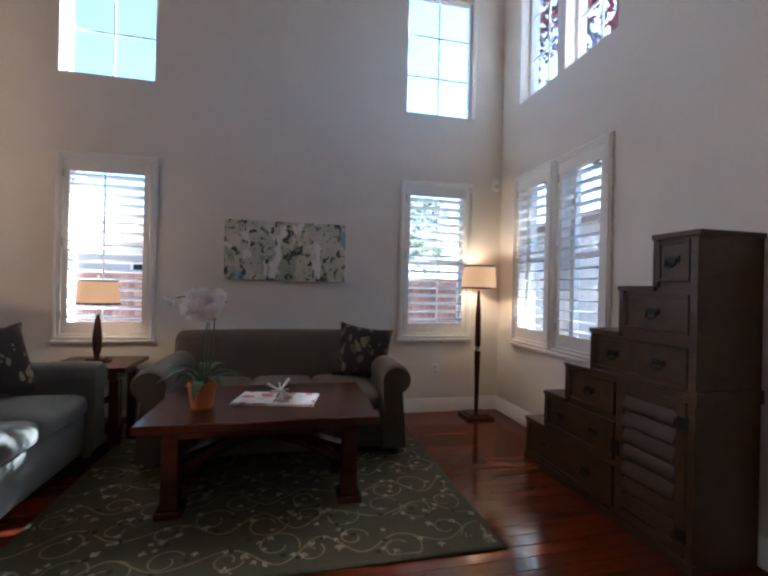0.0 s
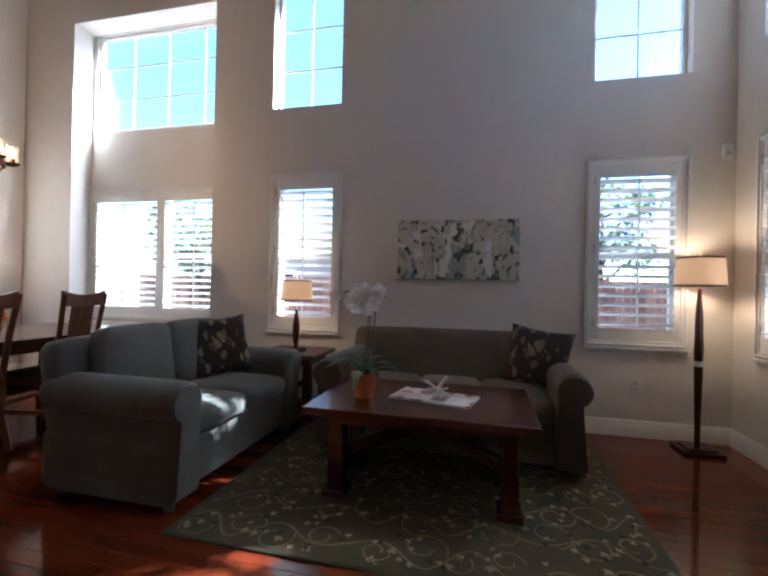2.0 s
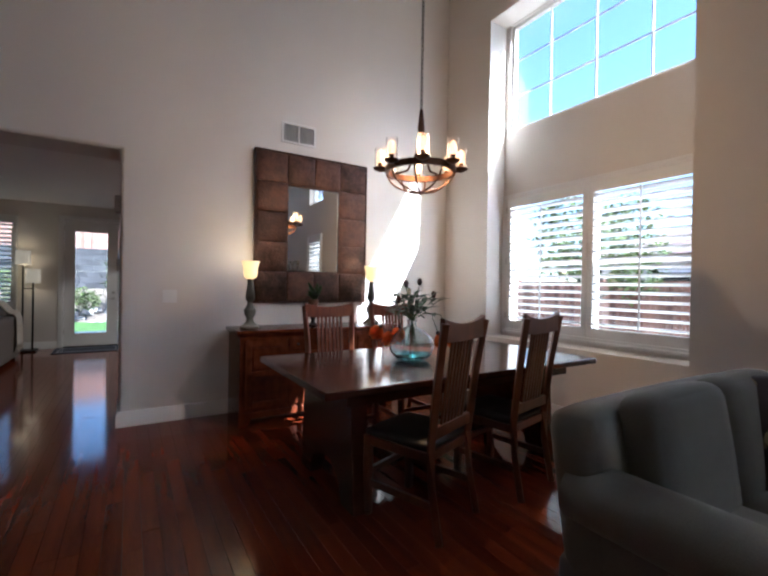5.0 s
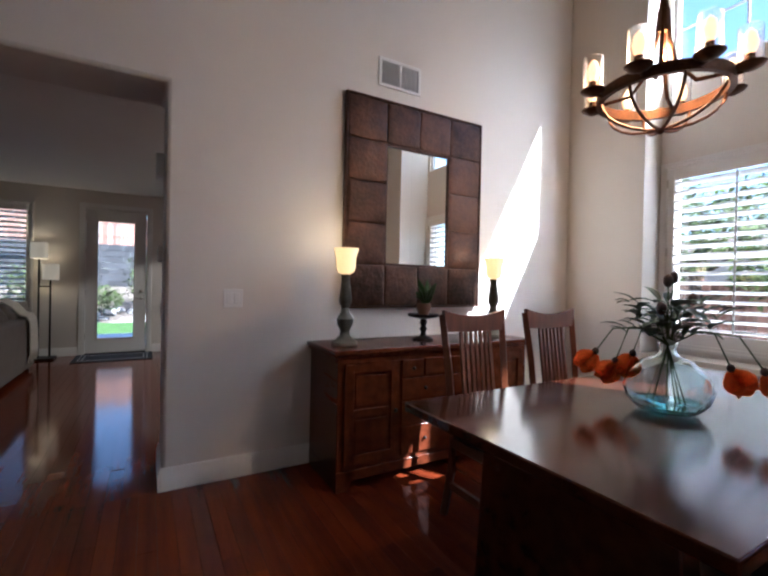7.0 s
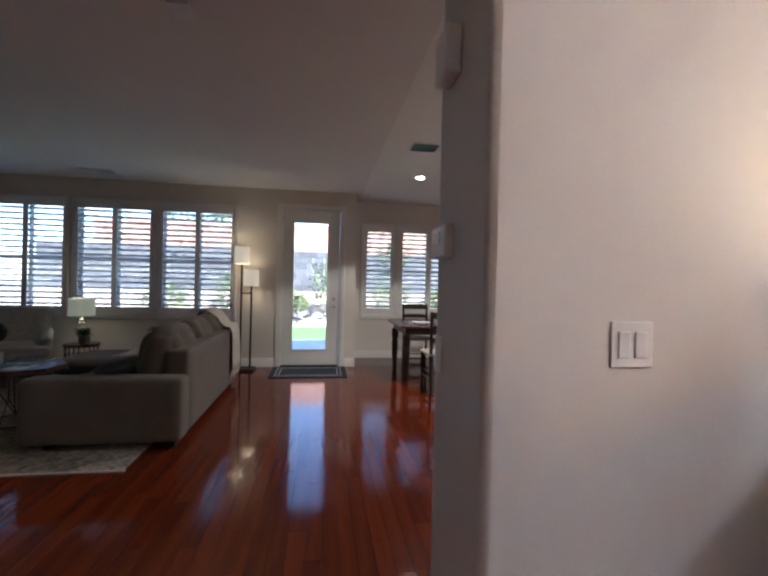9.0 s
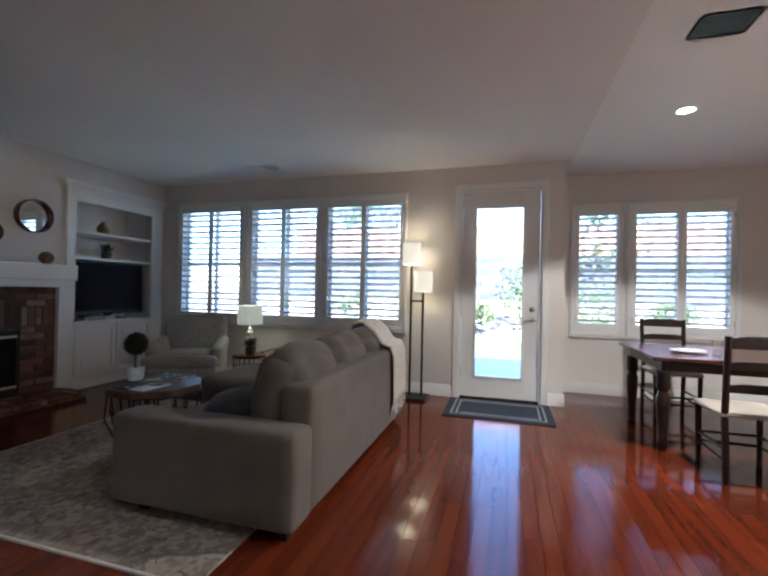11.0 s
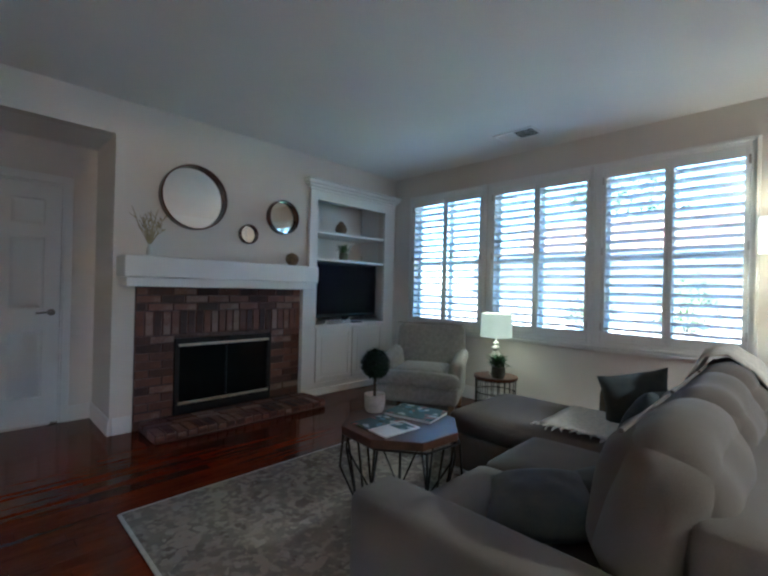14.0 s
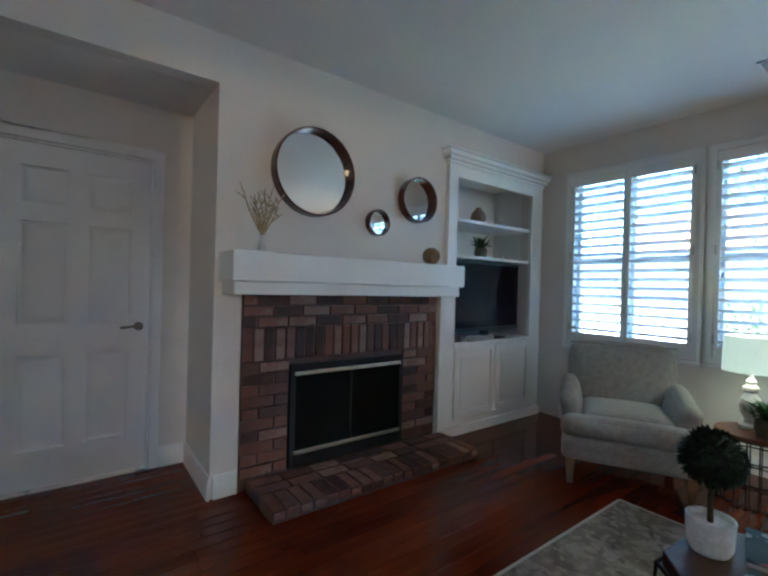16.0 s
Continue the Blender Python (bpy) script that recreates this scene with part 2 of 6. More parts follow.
for thin in (LEAFG, PETAL, POPPY, HEDGE):
    nt = thin.node_tree
    tr, mx = nt.nodes.new("ShaderNodeBsdfTranslucent"), nt.nodes.new("ShaderNodeMixShader")
    src = nt.nodes["Principled BSDF"].inputs["Base Color"].links[0].from_socket
    nt.links.new(src, tr.inputs["Color"])
    mx.inputs[0].default_value = {PETAL: 0.4, POPPY: 0.5, LEAFG: 0.25, HEDGE: 0.45}[thin]
    nt.links.new(nt.nodes["Principled BSDF"].outputs[0], mx.inputs[1])
    nt.links.new(tr.outputs[0], mx.inputs[2])
    nt.links.new(mx.outputs[0], nt.nodes["Material Output"].inputs["Surface"])
STONEGREY = material("verdigris_stone", (0.14, 0.135, 0.10), 0.6, vary=0.3, scale=15, grain=70, bump=0.3)


# ---- setting: floors, walls, ceilings ----
def slab(name, axis, at, thick, u0, u1, z0, z1, holes, mat, label):
    """A wall in the plane axis = at, thickened to at + thick, with openings (u0, u1, z0, z1) through it."""
    us = sorted({u0, u1, *(h[0] for h in holes), *(h[1] for h in holes)})
    zs = sorted({z0, z1, *(h[2] for h in holes), *(h[3] for h in holes)})
    us, zs = [u for u in us if u0 <= u <= u1], [z for z in zs if z0 <= z <= z1]
    solid = {(i, j) for i in range(len(us) - 1) for j in range(len(zs) - 1)
             if not any(h[0] < (us[i] + us[i + 1]) / 2 < h[1] and h[2] < (zs[j] + zs[j + 1]) / 2 < h[3] for h in holes)}
    lo, hi = sorted((at, at + thick))
    b = Build()

    def quad(*uvw):
        b.add([(w, u, z) if axis == "x" else (u, w, z) for u, w, z in uvw], [(0, 1, 2, 3)])
    for i, j in solid:
        a, c, d, e = us[i], us[i + 1], zs[j], zs[j + 1]
        for w in (lo, hi):
            quad((a, w, d), (c, w, d), (c, w, e), (a, w, e))
        if (i - 1, j) not in solid:
            quad((a, lo, d), (a, hi, d), (a, hi, e), (a, lo, e))
        if (i + 1, j) not in solid:
            quad((c, lo, d), (c, hi, d), (c, hi, e), (c, lo, e))
        if (i, j - 1) not in solid:
            quad((a, lo, d), (c, lo, d), (c, hi, d), (a, hi, d))
        if (i, j + 1) not in solid:
            quad((a, lo, e), (c, lo, e), (c, hi, e), (a, hi, e))
    return tagged(b.ob(name, mat, bevel=0.024 if name == "wall_west" else 0.0), label, "wall", kind="structure")


HIGH = 5.4      # living room ceiling
LOW = 2.68      # family room ceiling
PAINT = "warm beige painted plaster wall"
slab("wall_north", "y", 4.2, 0.2, -2.38, 2.55, 0, HIGH,
     [(-1.65, -0.98, 0.80, 2.24), (1.29, 1.95, 0.80, 2.24), (-1.70, -0.97, 2.97, 4.22), (1.28, 2.01, 2.97, 4.22)], WALL, PAINT)
slab("wall_bay_front", "y", 4.45, 0.27, -5.72, -2.38, 0, HIGH, [(-4.55, -2.38, 0.70, 4.36)], WALL, PAINT)
slab("wall_bay_back", "y", 4.725, 0.09, -5.72, -2.2, 0, HIGH, [(-4.46, -2.47, 0.80, 2.30), (-4.49, -2.42, 3.10, 4.355)], WALL, PAINT)
slab("wall_bay_side", "x", -2.378, 0.18, 4.402, 4.72, 0, HIGH, [], WALL, PAINT)
slab("wall_east", "x", 2.32, 0.2, -4.2, 4.198, 0, HIGH,
     [(3.34, 3.84, 0.80, 2.26), (2.70, 3.22, 0.80, 2.26), (3.30, 3.87, 3.02, 4.25), (2.64, 3.20, 3.02, 4.25)], WALL, PAINT)
slab("wall_west", "x", -5.28, -0.44, -5.3, 4.448, 0, HIGH, [(-1.6, 0.83, -0.1, 2.40)], WALL, PAINT)
slab("wall_south", "y", -4.2, -0.2, -5.278, 2.55, 0, HIGH, [], WALL, PAINT)
slab("wall_garden", "x", -10.78, -0.2, -5.4, 0.97, 0, LOW + 0.1,
     [(-4.12, -3.10, 0.80, 2.35), (-2.98, -1.98, 0.80, 2.35), (-1.86, -0.85, 0.80, 2.35), (-0.16, 0.74, -0.1, 2.40)], WALL, PAINT)
slab("wall_nook_side", "y", 0.97, -0.2, -11.75, -10.982, 0, LOW + 0.1, [], WALL, PAINT)
slab("wall_nook", "x", -11.55, -0.2, 0.972, 5.6, 0, LOW + 0.1, [(1.18, 1.69, 0.78, 2.29), (1.82, 2.84, 0.78, 2.29)], WALL, PAINT)
slab("wall_kitchen_end", "y", 5.4, 0.2, -11.548, -5.722, 0, LOW + 0.1, [], WALL, PAINT)
slab("wall_kitchen_east", "x", -5.722, 0.2, 4.818, 5.398, 0, LOW + 0.1, [], WALL, PAINT)
slab("wall_fireplace", "y", -4.45, -0.1, -10.778, -5.722, 0, LOW + 0.1,
     [(-9.28, -7.69, -0.1, 1.19), (-10.56, -9.46, 0.0, 2.30), (-7.53, -6.1, -0.1, 2.40)], WALL, PAINT)
slab("wall_niche_side", "x", -7.53, -0.12, -5.09, -4.552, 0, LOW, [], WALL, PAINT)
slab("wall_niche_end", "x", -6.1, 0.12, -5.09, -4.552, 0, LOW, [], WALL, PAINT)
slab("wall_niche_back", "y", -5.09, -0.12, -10.778, -5.722, 0, LOW, [(-7.30, -6.50, -0.1, 2.045)], WALL, PAINT)
tagged(Build().box(-7.53, -6.1, -5.09, -4.552, 2.40, 2.5).ob("ceiling_niche", CEIL), "beige niche soffit over the door", "ceiling", kind="structure")
tagged(Build().box(-5.72, 2.55, -4.4, 4.95, HIGH, HIGH + 0.1).ob("ceiling_living", CEIL), "high painted living room ceiling", "ceiling", kind="structure")
tagged(Build().box(-10.98, -5.72, -5.25, 1.04, LOW, LOW + 0.16).ob("ceiling_family", CEIL), "flat painted family room ceiling", "ceiling", kind="structure")
# The lightened colour here carries the kitchen's extra light.
tagged(Build().box(-11.75, -5.72, 1.042, 5.6, LOW + 0.035, LOW + 0.16).box(-11.75, -10.985, 0.78, 1.042, LOW + 0.035, LOW + 0.16).ob("ceiling_kitchen", CEIL_LIGHTENED), "painted kitchen ceiling, its brighter light put into the colour", "ceiling", kind="structure")
tagged(Build().box(-5.72, -5.28, -1.6, 0.83, -0.12, -0.02).box(-5.28, 2.6, -4.4, 4.95, -0.12, -0.02).box(-11.8, -5.72, -5.3, 5.6, -0.12, -0.02).ob("subfloor", SUBFLOOR), "dark floor joints under the planks", "floor", kind="structure")


def baseboard(x0, y0, x1, y1, side):
    """A moulded skirting along a wall, standing out to the side given as a unit step."""
    d = Vector((x1 - x0, y1 - y0, 0))
    n = Vector((*side, 0))
    prof = [(0, 0), (0.016, 0), (0.016, 0.095), (0.011, 0.105), (0.011, 0.118), (0.004, 0.135), (0, 0.135)]
    v = [Vector((x0, y0, 0)) + d * s + n * (p + 0.001) + Vector((0, 0, h)) for s in (0, 1) for p, h in prof]
    k = len(prof)
    f = [tuple(range(k)), tuple(range(2 * k - 1, k - 1, -1))] + [(i, (i + 1) % k, (i + 1) % k + k, i + k) for i in range(k)]
    tagged(Build().add(v, f).ob("baseboard", WHITE), "white moulded wooden baseboard along the wall", "baseboard", kind="structure")


for run in ((-2.38, 4.2, 2.32, 4.2, (0, -1)), (-5.28, 4.45, -2.38, 4.45, (0, -1)), (2.32, 4.184, 2.32, -4.2, (-1, 0)), (-5.28, 0.83, -5.28, 4.434, (1, 0)),
            (-5.28, -4.2, -5.28, -1.6, (1, 0)), (-5.264, 0.83, -5.736, 0.83, (0, -1)), (-10.78, -4.2, -10.78, -0.235, (1, 0)), (-10.78, 0.815, -10.78, 0.986, (1, 0)),
            (-10.764, 0.97, -11.55, 0.97, (0, 1)), (-11.55, 0.986, -11.55, 5.4, (1, 0)), (-7.546, -4.45, -7.685, -4.45, (0, 1)), (-7.53, -4.434, -7.53, -5.09, (1, 0)),
            (-7.514, -5.09, -7.36, -5.09, (0, 1)), (-5.72, 0.83, -5.72, 4.9, (-1, 0))):
    baseboard(*run)


# ---- windows ----
def hole_frame(b, x0, x1, z0, z1, y0, y1, left, right, bottom, top):
    b.box(x0, x0 + left, y0, y1, z0, z1).box(x1 - right, x1, y0, y1, z0, z1)
    b.box(x0 + left, x1 - right, y0, y1, z0, z0 + bottom).box(x0 + left, x1 - right, y0, y1, z1 - top, z1)
    return b


count = {"window": 0}


def shutter_window(m, w, h, panels, tilt_rod=True, side=0.10, top=0.155, bottom=0.15, sill=True, casing=0.055, angle=-17):
    """A window behind plantation shutters: casing, hinged panels with slats, and sash with glass. x along the wall, y outwards."""
    count["window"] += 1
    r = root(f"window_{count['window']}", m, "white plantation shutter window with open slats", "window", kind="structure")
    b = hole_frame(Build(), 0, w, 0, h, -0.022, 0.002, casing, casing, casing, casing)
    hole_frame(b, 0.012, w - 0.012, 0.012, h - 0.012, -0.034, -0.021, 0.018, 0.018, 0.018, 0.018)
    b.ob("frame", WHITE, r, bevel=0.004)
    if sill:
        Build().box(-0.008, w + 0.008, -0.036, 0, -0.018, -0.001).box(0.0, w, -0.018, 0, -0.034, -0.018).ob("sill", WHITE, r, bevel=0.005)
    inner = w - 2 * casing - 0.004
    pw = inner / panels
    stile = side - casing
    rail_t, rail_b = top - casing, bottom - casing
    sw = pw - 2 * stile
    lo, hi = casing + rail_b, h - casing - rail_t
    n = max(1, round((hi - lo) / 0.079))
    pitch = (hi - lo) / n
    slat = None
    for k in range(panels):
        x0 = casing + 0.002 + k * pw
        p = hole_frame(Build(), x0 + 0.001, x0 + pw - 0.001, casing + 0.002, h - casing - 0.002, -0.018, 0.012, stile, stile, rail_b, rail_t)
        p.ob("shutter", WHITE, r, bevel=0.003)
        for i in range(n):
            at = pose(x0 + stile, -0.003, lo + (i + 0.5) * pitch, angle)
            if slat is None:
                ring = [(0.043 * math.cos(a), 0.0065 * math.sin(a)) for a in (2 * math.pi * q / 10 for q in range(10))]
                v = [(x, y, z) for x in (0.001, sw - 0.001) for y, z in ring]
                f = [tuple(range(10)), tuple(range(19, 9, -1))] + [(q, (q + 1) % 10, (q + 1) % 10 + 10, q + 10) for q in range(10)]
                slat = Build().add(v, f).ob("slat", SLAT, r, m=at)
            else:
                part(slat, r, "slat", at)
        if tilt_rod:
            Build().box(x0 + pw / 2 - 0.006, x0 + pw / 2 + 0.006, -0.062, -0.052, lo + 0.02, hi - 0.02).ob("tilt_rod", SLAT, r)
        edge = x0 + 0.004 if k == 0 else x0 + pw - 0.004
        for z in (lo + 0.02, (lo + hi) / 2, hi - 0.06):
            Build().box(edge - 0.007, edge + 0.007, -0.026, -0.018, z, z + 0.07).ob("hinge", CHROME, r)
    s = hole_frame(Build(), casing, w - casing, casing, h - casing, 0.11, 0.15, 0.035, 0.035, 0.04, 0.035)
    s.box(casing + 0.035, w - casing - 0.035, 0.112, 0.148, h * 0.48, h * 0.48 + 0.045)
    if panels > 1:
        s.box(w / 2 - 0.025, w / 2 + 0.025, 0.111, 0.149, casing + 0.04, h - casing - 0.035)
    s.ob("sash", WHITE, r)
    g = Build().box(casing + 0.02, w - casing - 0.02, 0.126, 0.131, casing + 0.02, h - casing - 0.02).ob("pane", GLASS, r)
    g.visible_shadow = False
    return r


def grid_window(m, w, h, cols, rows):
    """A fixed window with glazing bars, set back in the plaster opening."""
    count["window"] += 1
    r = root(f"window_{count['window']}", m, "tall white fixed window with thin glazing bars", "window", kind="structure")
    hole_frame(Build(), 0, w, 0, h, 0.09, 0.15, 0.035, 0.035, 0.035, 0.035).ob("frame", WHITE, r, bevel=0.004)
    g = Build().box(0.02, w - 0.02, 0.118, 0.124, 0.02, h - 0.02).ob("pane", GLASS, r)
    g.visible_shadow = False
    for i in range(1, cols):
        Build().box(w * i / cols - 0.008, w * i / cols + 0.008, 0.108, 0.117, 0.035, h - 0.035).ob("glazing_bar", WHITE, r)
    for j in range(1, rows):
        Build().box(0.035, w - 0.035, 0.110, 0.116, h * j / rows - 0.008, h * j / rows + 0.008).ob("glazing_bar", WHITE, r)
    return r


shutter_window(pose(-1.70, 4.199, 0.735), 0.767, 1.565, 1)
shutter_window(pose(1.238, 4.199, 0.735), 0.765, 1.565, 1)
shutter_window(pose(2.319, 3.895, 0.735, 0, 0, -90), 0.61, 1.585, 1, angle=-4)
shutter_window(pose(2.319, 3.275, 0.735, 0, 0, -90), 0.63, 1.585, 1, angle=-4)
shutter_window(pose(-4.546, 4.724, 0.735), 2.16, 1.62, 2, sill=False, side=0.11)
for y in (-4.175, -3.035, -1.915):
    shutter_window(pose(-10.779, y, 0.735, 0, 0, 90), 1.12, 1.672, 2, tilt_rod=False, top=0.14, bottom=0.135, side=0.085, angle=-20)
shutter_window(pose(-11.549, 1.125, 0.715, 0, 0, 90), 0.625, 1.64, 1, tilt_rod=False)
shutter_window(pose(-11.549, 1.757, 0.715, 0, 0, 90), 1.15, 1.64, 2, tilt_rod=False)
grid_window(pose(-1.70, 4.2, 2.97), 0.73, 1.25, 2, 3)
grid_window(pose(1.28, 4.2, 2.97), 0.73, 1.25, 2, 3)
grid_window(pose(-4.49, 4.665, 3.10), 2.07, 1.255, 4, 3)
grid_window(pose(2.32, 3.87, 3.02, 0, 0, -90), 0.57, 1.23, 2, 3)
grid_window(pose(2.32, 3.20, 3.02, 0, 0, -90), 0.56, 1.23, 2, 3)


# ---- outdoors ----
GRASS = material("lawn", (0.07, 0.16, 0.03), 0.9, vary=0.3, scale=6, grain=60, bump=0.8, dist=0.02)
EARTH = material("dry_earth", (0.15, 0.125, 0.10), 0.95, vary=0.2, scale=1.5, grain=20, bump=0.6, dist=0.02)
CONCRETE = material("patio_concrete", (0.55, 0.54, 0.52), 0.8, vary=0.1, scale=2, grain=50, bump=0.2)
ROCK = material("pale_rock", (0.34, 0.32, 0.29), 0.9, vary=0.25, scale=6, grain=40, bump=0.8, dist=0.01, object_vary=0.3)
FENCE = material("red_fence_wood", (0.30, 0.16, 0.115), 0.85, vary=0.25, scale=5, grain=40, bump=0.3, object_vary=0.3)
PLUM = material("plum_leaf", (0.16, 0.02, 0.03), 0.55, vary=0.4, scale=3, object_vary=0.6)
BARK = material("tree_bark", (0.10, 0.075, 0.055), 0.95, vary=0.3, scale=8, bump=0.8, dist=0.01)
STUCCO = material("neighbour_stucco", (0.45, 0.41, 0.36), 0.9, vary=0.06, scale=2, bump=0.3)
ROOFT = material("roof_tile", (0.24, 0.17, 0.14), 0.85, vary=0.3, scale=4, bump=0.4, object_vary=0.3)

b = Build()
b.add([(-300, -300, -0.3), (300, -300, -0.3), (300, 300, -0.3), (-300, 300, -0.3)], [(0, 1, 2, 3)])
tagged(b.ob("ground", EARTH), "dry brown garden ground", "ground", kind="structure")
b = Build().box(-14.4, -10.98, -6, 5, -0.24, -0.06)
tagged(b.ob("patio", CONCRETE, bevel=0.02), "pale concrete patio slab outside the door", "patio", kind="structure")
b = Build().box(-17.2, -14.4, -9, 9, -0.28, -0.05)
tagged(b.ob("lawn", GRASS), "short green lawn strip beyond the patio", "lawn", kind="structure")


def leaves(b, centre, rx, ry, rz, n, size, rnd):
    for _ in range(n):
        while True:
            p = Vector((rnd.uniform(-1, 1), rnd.uniform(-1, 1), rnd.uniform(-1, 1)))
            if 0.25 < p.length < 1:
                break
        p *= 0.8 + 0.35 * noise.noise(p * 2.2 + Vector(centre))
        c = Vector(centre) + Vector((p.x * rx, p.y * ry, p.z * rz))
        d = Vector((rnd.uniform(-1, 1), rnd.uniform(-1, 1), rnd.uniform(-0.8, 0.6))).normalized() * size * rnd.uniform(0.6, 1.3)
        b.leaf(c, c + d, size * 0.55, 0.1, 2, (rnd.uniform(-1, 1), rnd.uniform(-1, 1), 1))


def tree(x, y, h, crown, mat, seed, label, leaf=0.14, n=2600, z0=-0.3):
    rnd = random.Random(seed)
    t = root("tree", pose(x, y, z0), label, "tree")
    b = Build().tube([(0, 0, -0.1), (0.05, 0.02, h * 0.25), (-0.03, 0.05, h * 0.5), (0.02, 0, h * 0.85)], 0.05 + h * 0.018, 8, 0.02)
    c = Build()
    for i in range(9):
        a, z = i * 2.4, h * (0.38 + 0.05 * i)
        tip = Vector((math.cos(a) * crown * rnd.uniform(0.5, 0.8), math.sin(a) * crown * rnd.uniform(0.5, 0.8), z + h * rnd.uniform(0.08, 0.22)))
        b.tube([(0, 0, z), tip * 0.5 + Vector((0, 0, z * 0.5)), tip], 0.05, 6, 0.012)
        leaves(c, tip, crown * 0.55, crown * 0.55, h * 0.15, n // 9, leaf, rnd)
    b.ob("trunk", BARK, t)
    tagged(c.ob("foliage", mat, t), "leafy crown", kind="stuff")


def shrub(x, y, z, r, h, seed, mat=None):
    rnd = random.Random(seed)
    s = root("shrub", pose(x, y, z), "rounded green garden shrub on the bank", "shrub", group="garden shrubs")
    Build().tube([(0, 0, -0.1), (0.02, 0, h * 0.5)], 0.03, 6, 0.015).ob("stem", BARK, s)
    c = Build()
    leaves(c, (0, 0, h * 0.5), r, r, h * 0.55, 900, 0.10, rnd)
    tagged(c.ob("foliage", mat or HEDGE, s), kind="stuff")


# the stony bank behind the lawn
rnd = random.Random(3)
b, n = Build(), 26
v = []
for i in range(n + 1):
    for j in range(60):
        x, y = -16.8 - i * 0.35, -10 + j * 0.36
        v.append((x, y, -0.28 + (1 - math.cos(math.pi * min(1, i / 20))) * 0.85 + 0.12 * noise.noise(Vector((x, y, 0)))))
b.add(v, [(i * 60 + j, i * 60 + j + 1, (i + 1) * 60 + j + 1, (i + 1) * 60 + j) for i in range(n) for j in range(59)])
tagged(b.ob("bank", EARTH), "dry earth bank rising behind the lawn", "bank", kind="structure")
b = Build()
for k in range(420):
    x, y = rnd.uniform(-19.6, -16.7), rnd.uniform(-9, 7)
    i = (-16.8 - x) / 0.35
    z = -0.28 + (1 - math.cos(math.pi * max(0, min(1, i / 20)))) * 0.85
    r = rnd.uniform(0.10, 0.30)
    s = Build().ball((0, 0, 0), r, r * rnd.uniform(0.6, 1), r * rnd.uniform(0.5, 0.8), 4)
    s.v = [tuple(Vector(p) * (1 + 0.35 * noise.noise(Vector(p) * 4 + Vector((k, 0, 0))))) for p in s.v]
    b.add(s.v, s.f, pose(x, y, z, 0, 0, rnd.uniform(0, 360)))
tagged(b.ob("rocks", ROCK), "pale rocks scattered on the bank", "rocks", kind="stuff")
for k, (x, y, r, h) in enumerate(((-18.6, 0.75, 0.85, 1.95), (-18.2, -0.5, 0.7, 0.9), (-19.5, -2.5, 0.9, 1.6), (-18.3, -4.4, 0.8, 1.1), (-19.0, 2.9, 0.9, 1.4), (-18.0, 4.4, 0.7, 1.0))):
    shrub(x, y, 0.2, r, h, 20 + k)
tree(-23.5, -5.0, 5.5, 2.2, HEDGE, 4, "broad green garden tree on the bank", 0.2, 1800)
tree(-23.0, 3.5, 5.0, 2.0, HEDGE, 5, "broad green garden tree on the bank", 0.2, 1800)
tree(-6.0, 8.8, 3.4, 1.2, HEDGE, 6, "small green tree by the fence", 0.14, 2400)
tree(3.6, 13.0, 4.6, 1.4, HEDGE, 7, "green tree beside the wooden fence", 0.16, 2000)
tree(5.3, 6.0, 8.2, 2.1, PLUM, 8, "tall plum tree with dark red leaves", 0.16, 5200)


def fence(m, length, h=1.75):
    f = root("fence", m, "reddish brown board garden fence", "fence")
    rail = Build().box(0, length, 0.02, 0.06, 0.25, 0.34).box(0, length, 0.02, 0.06, h - 0.3, h - 0.21).ob("rail", FENCE, f)
    post = Build().box(-0.05, 0.05, 0.0, 0.1, -0.3, h + 0.05).ob("post", FENCE, f)
    for i in range(1, int(length / 2.4) + 1):
        part(post, f, "post", pose(i * 2.4, 0, 0))
    board = Build().box(0.004, 0.141, -0.02, 0.0, 0.0, h).ob("board", FENCE, f)
    for i in range(1, int(length / 0.145)):
        part(board, f, "board", pose(i * 0.145, 0, 0))


fence(pose(-9, 10.2, -0.3), 16.0)
fence(pose(-21.5, -8.0, 2.55, 0, 0, 90), 15.0, 1.1)


def retaining_wall():
    """Courses of grey blocks holding the top of the bank, under the fence."""
    w = root("retaining_wall", pose(-21.3, -10.0, 0.5), "grey concrete block retaining wall behind the bank", "wall", kind="structure")
    b = Build()
    for k in range(9):
        for i in range(-1, 42):
            a = max(0.0, i * 0.45 + 0.225 * (k % 2))
            c = min(18.5, (i + 1) * 0.45 + 0.225 * (k % 2))
            if c - a > 0.05:
                b.box(a + 0.005, c - 0.005, 0.02 * k, 0.3, k * 0.23, k * 0.23 + 0.222)
    tagged(b.ob("blocks", SHADED_BLOCK, w, m=Matrix.Rotation(radians(90), 4, "Z")), "rough grey blocks", kind="stuff")


# Grey darkened: the shade on the wall's face is put into the block colour.
SHADED_BLOCK = material("shaded_grey_block", (0.055, 0.056, 0.06), 0.9, vary=0.2, scale=5, grain=40, bump=0.6, dist=0.006, object_vary=0.3)
retaining_wall()


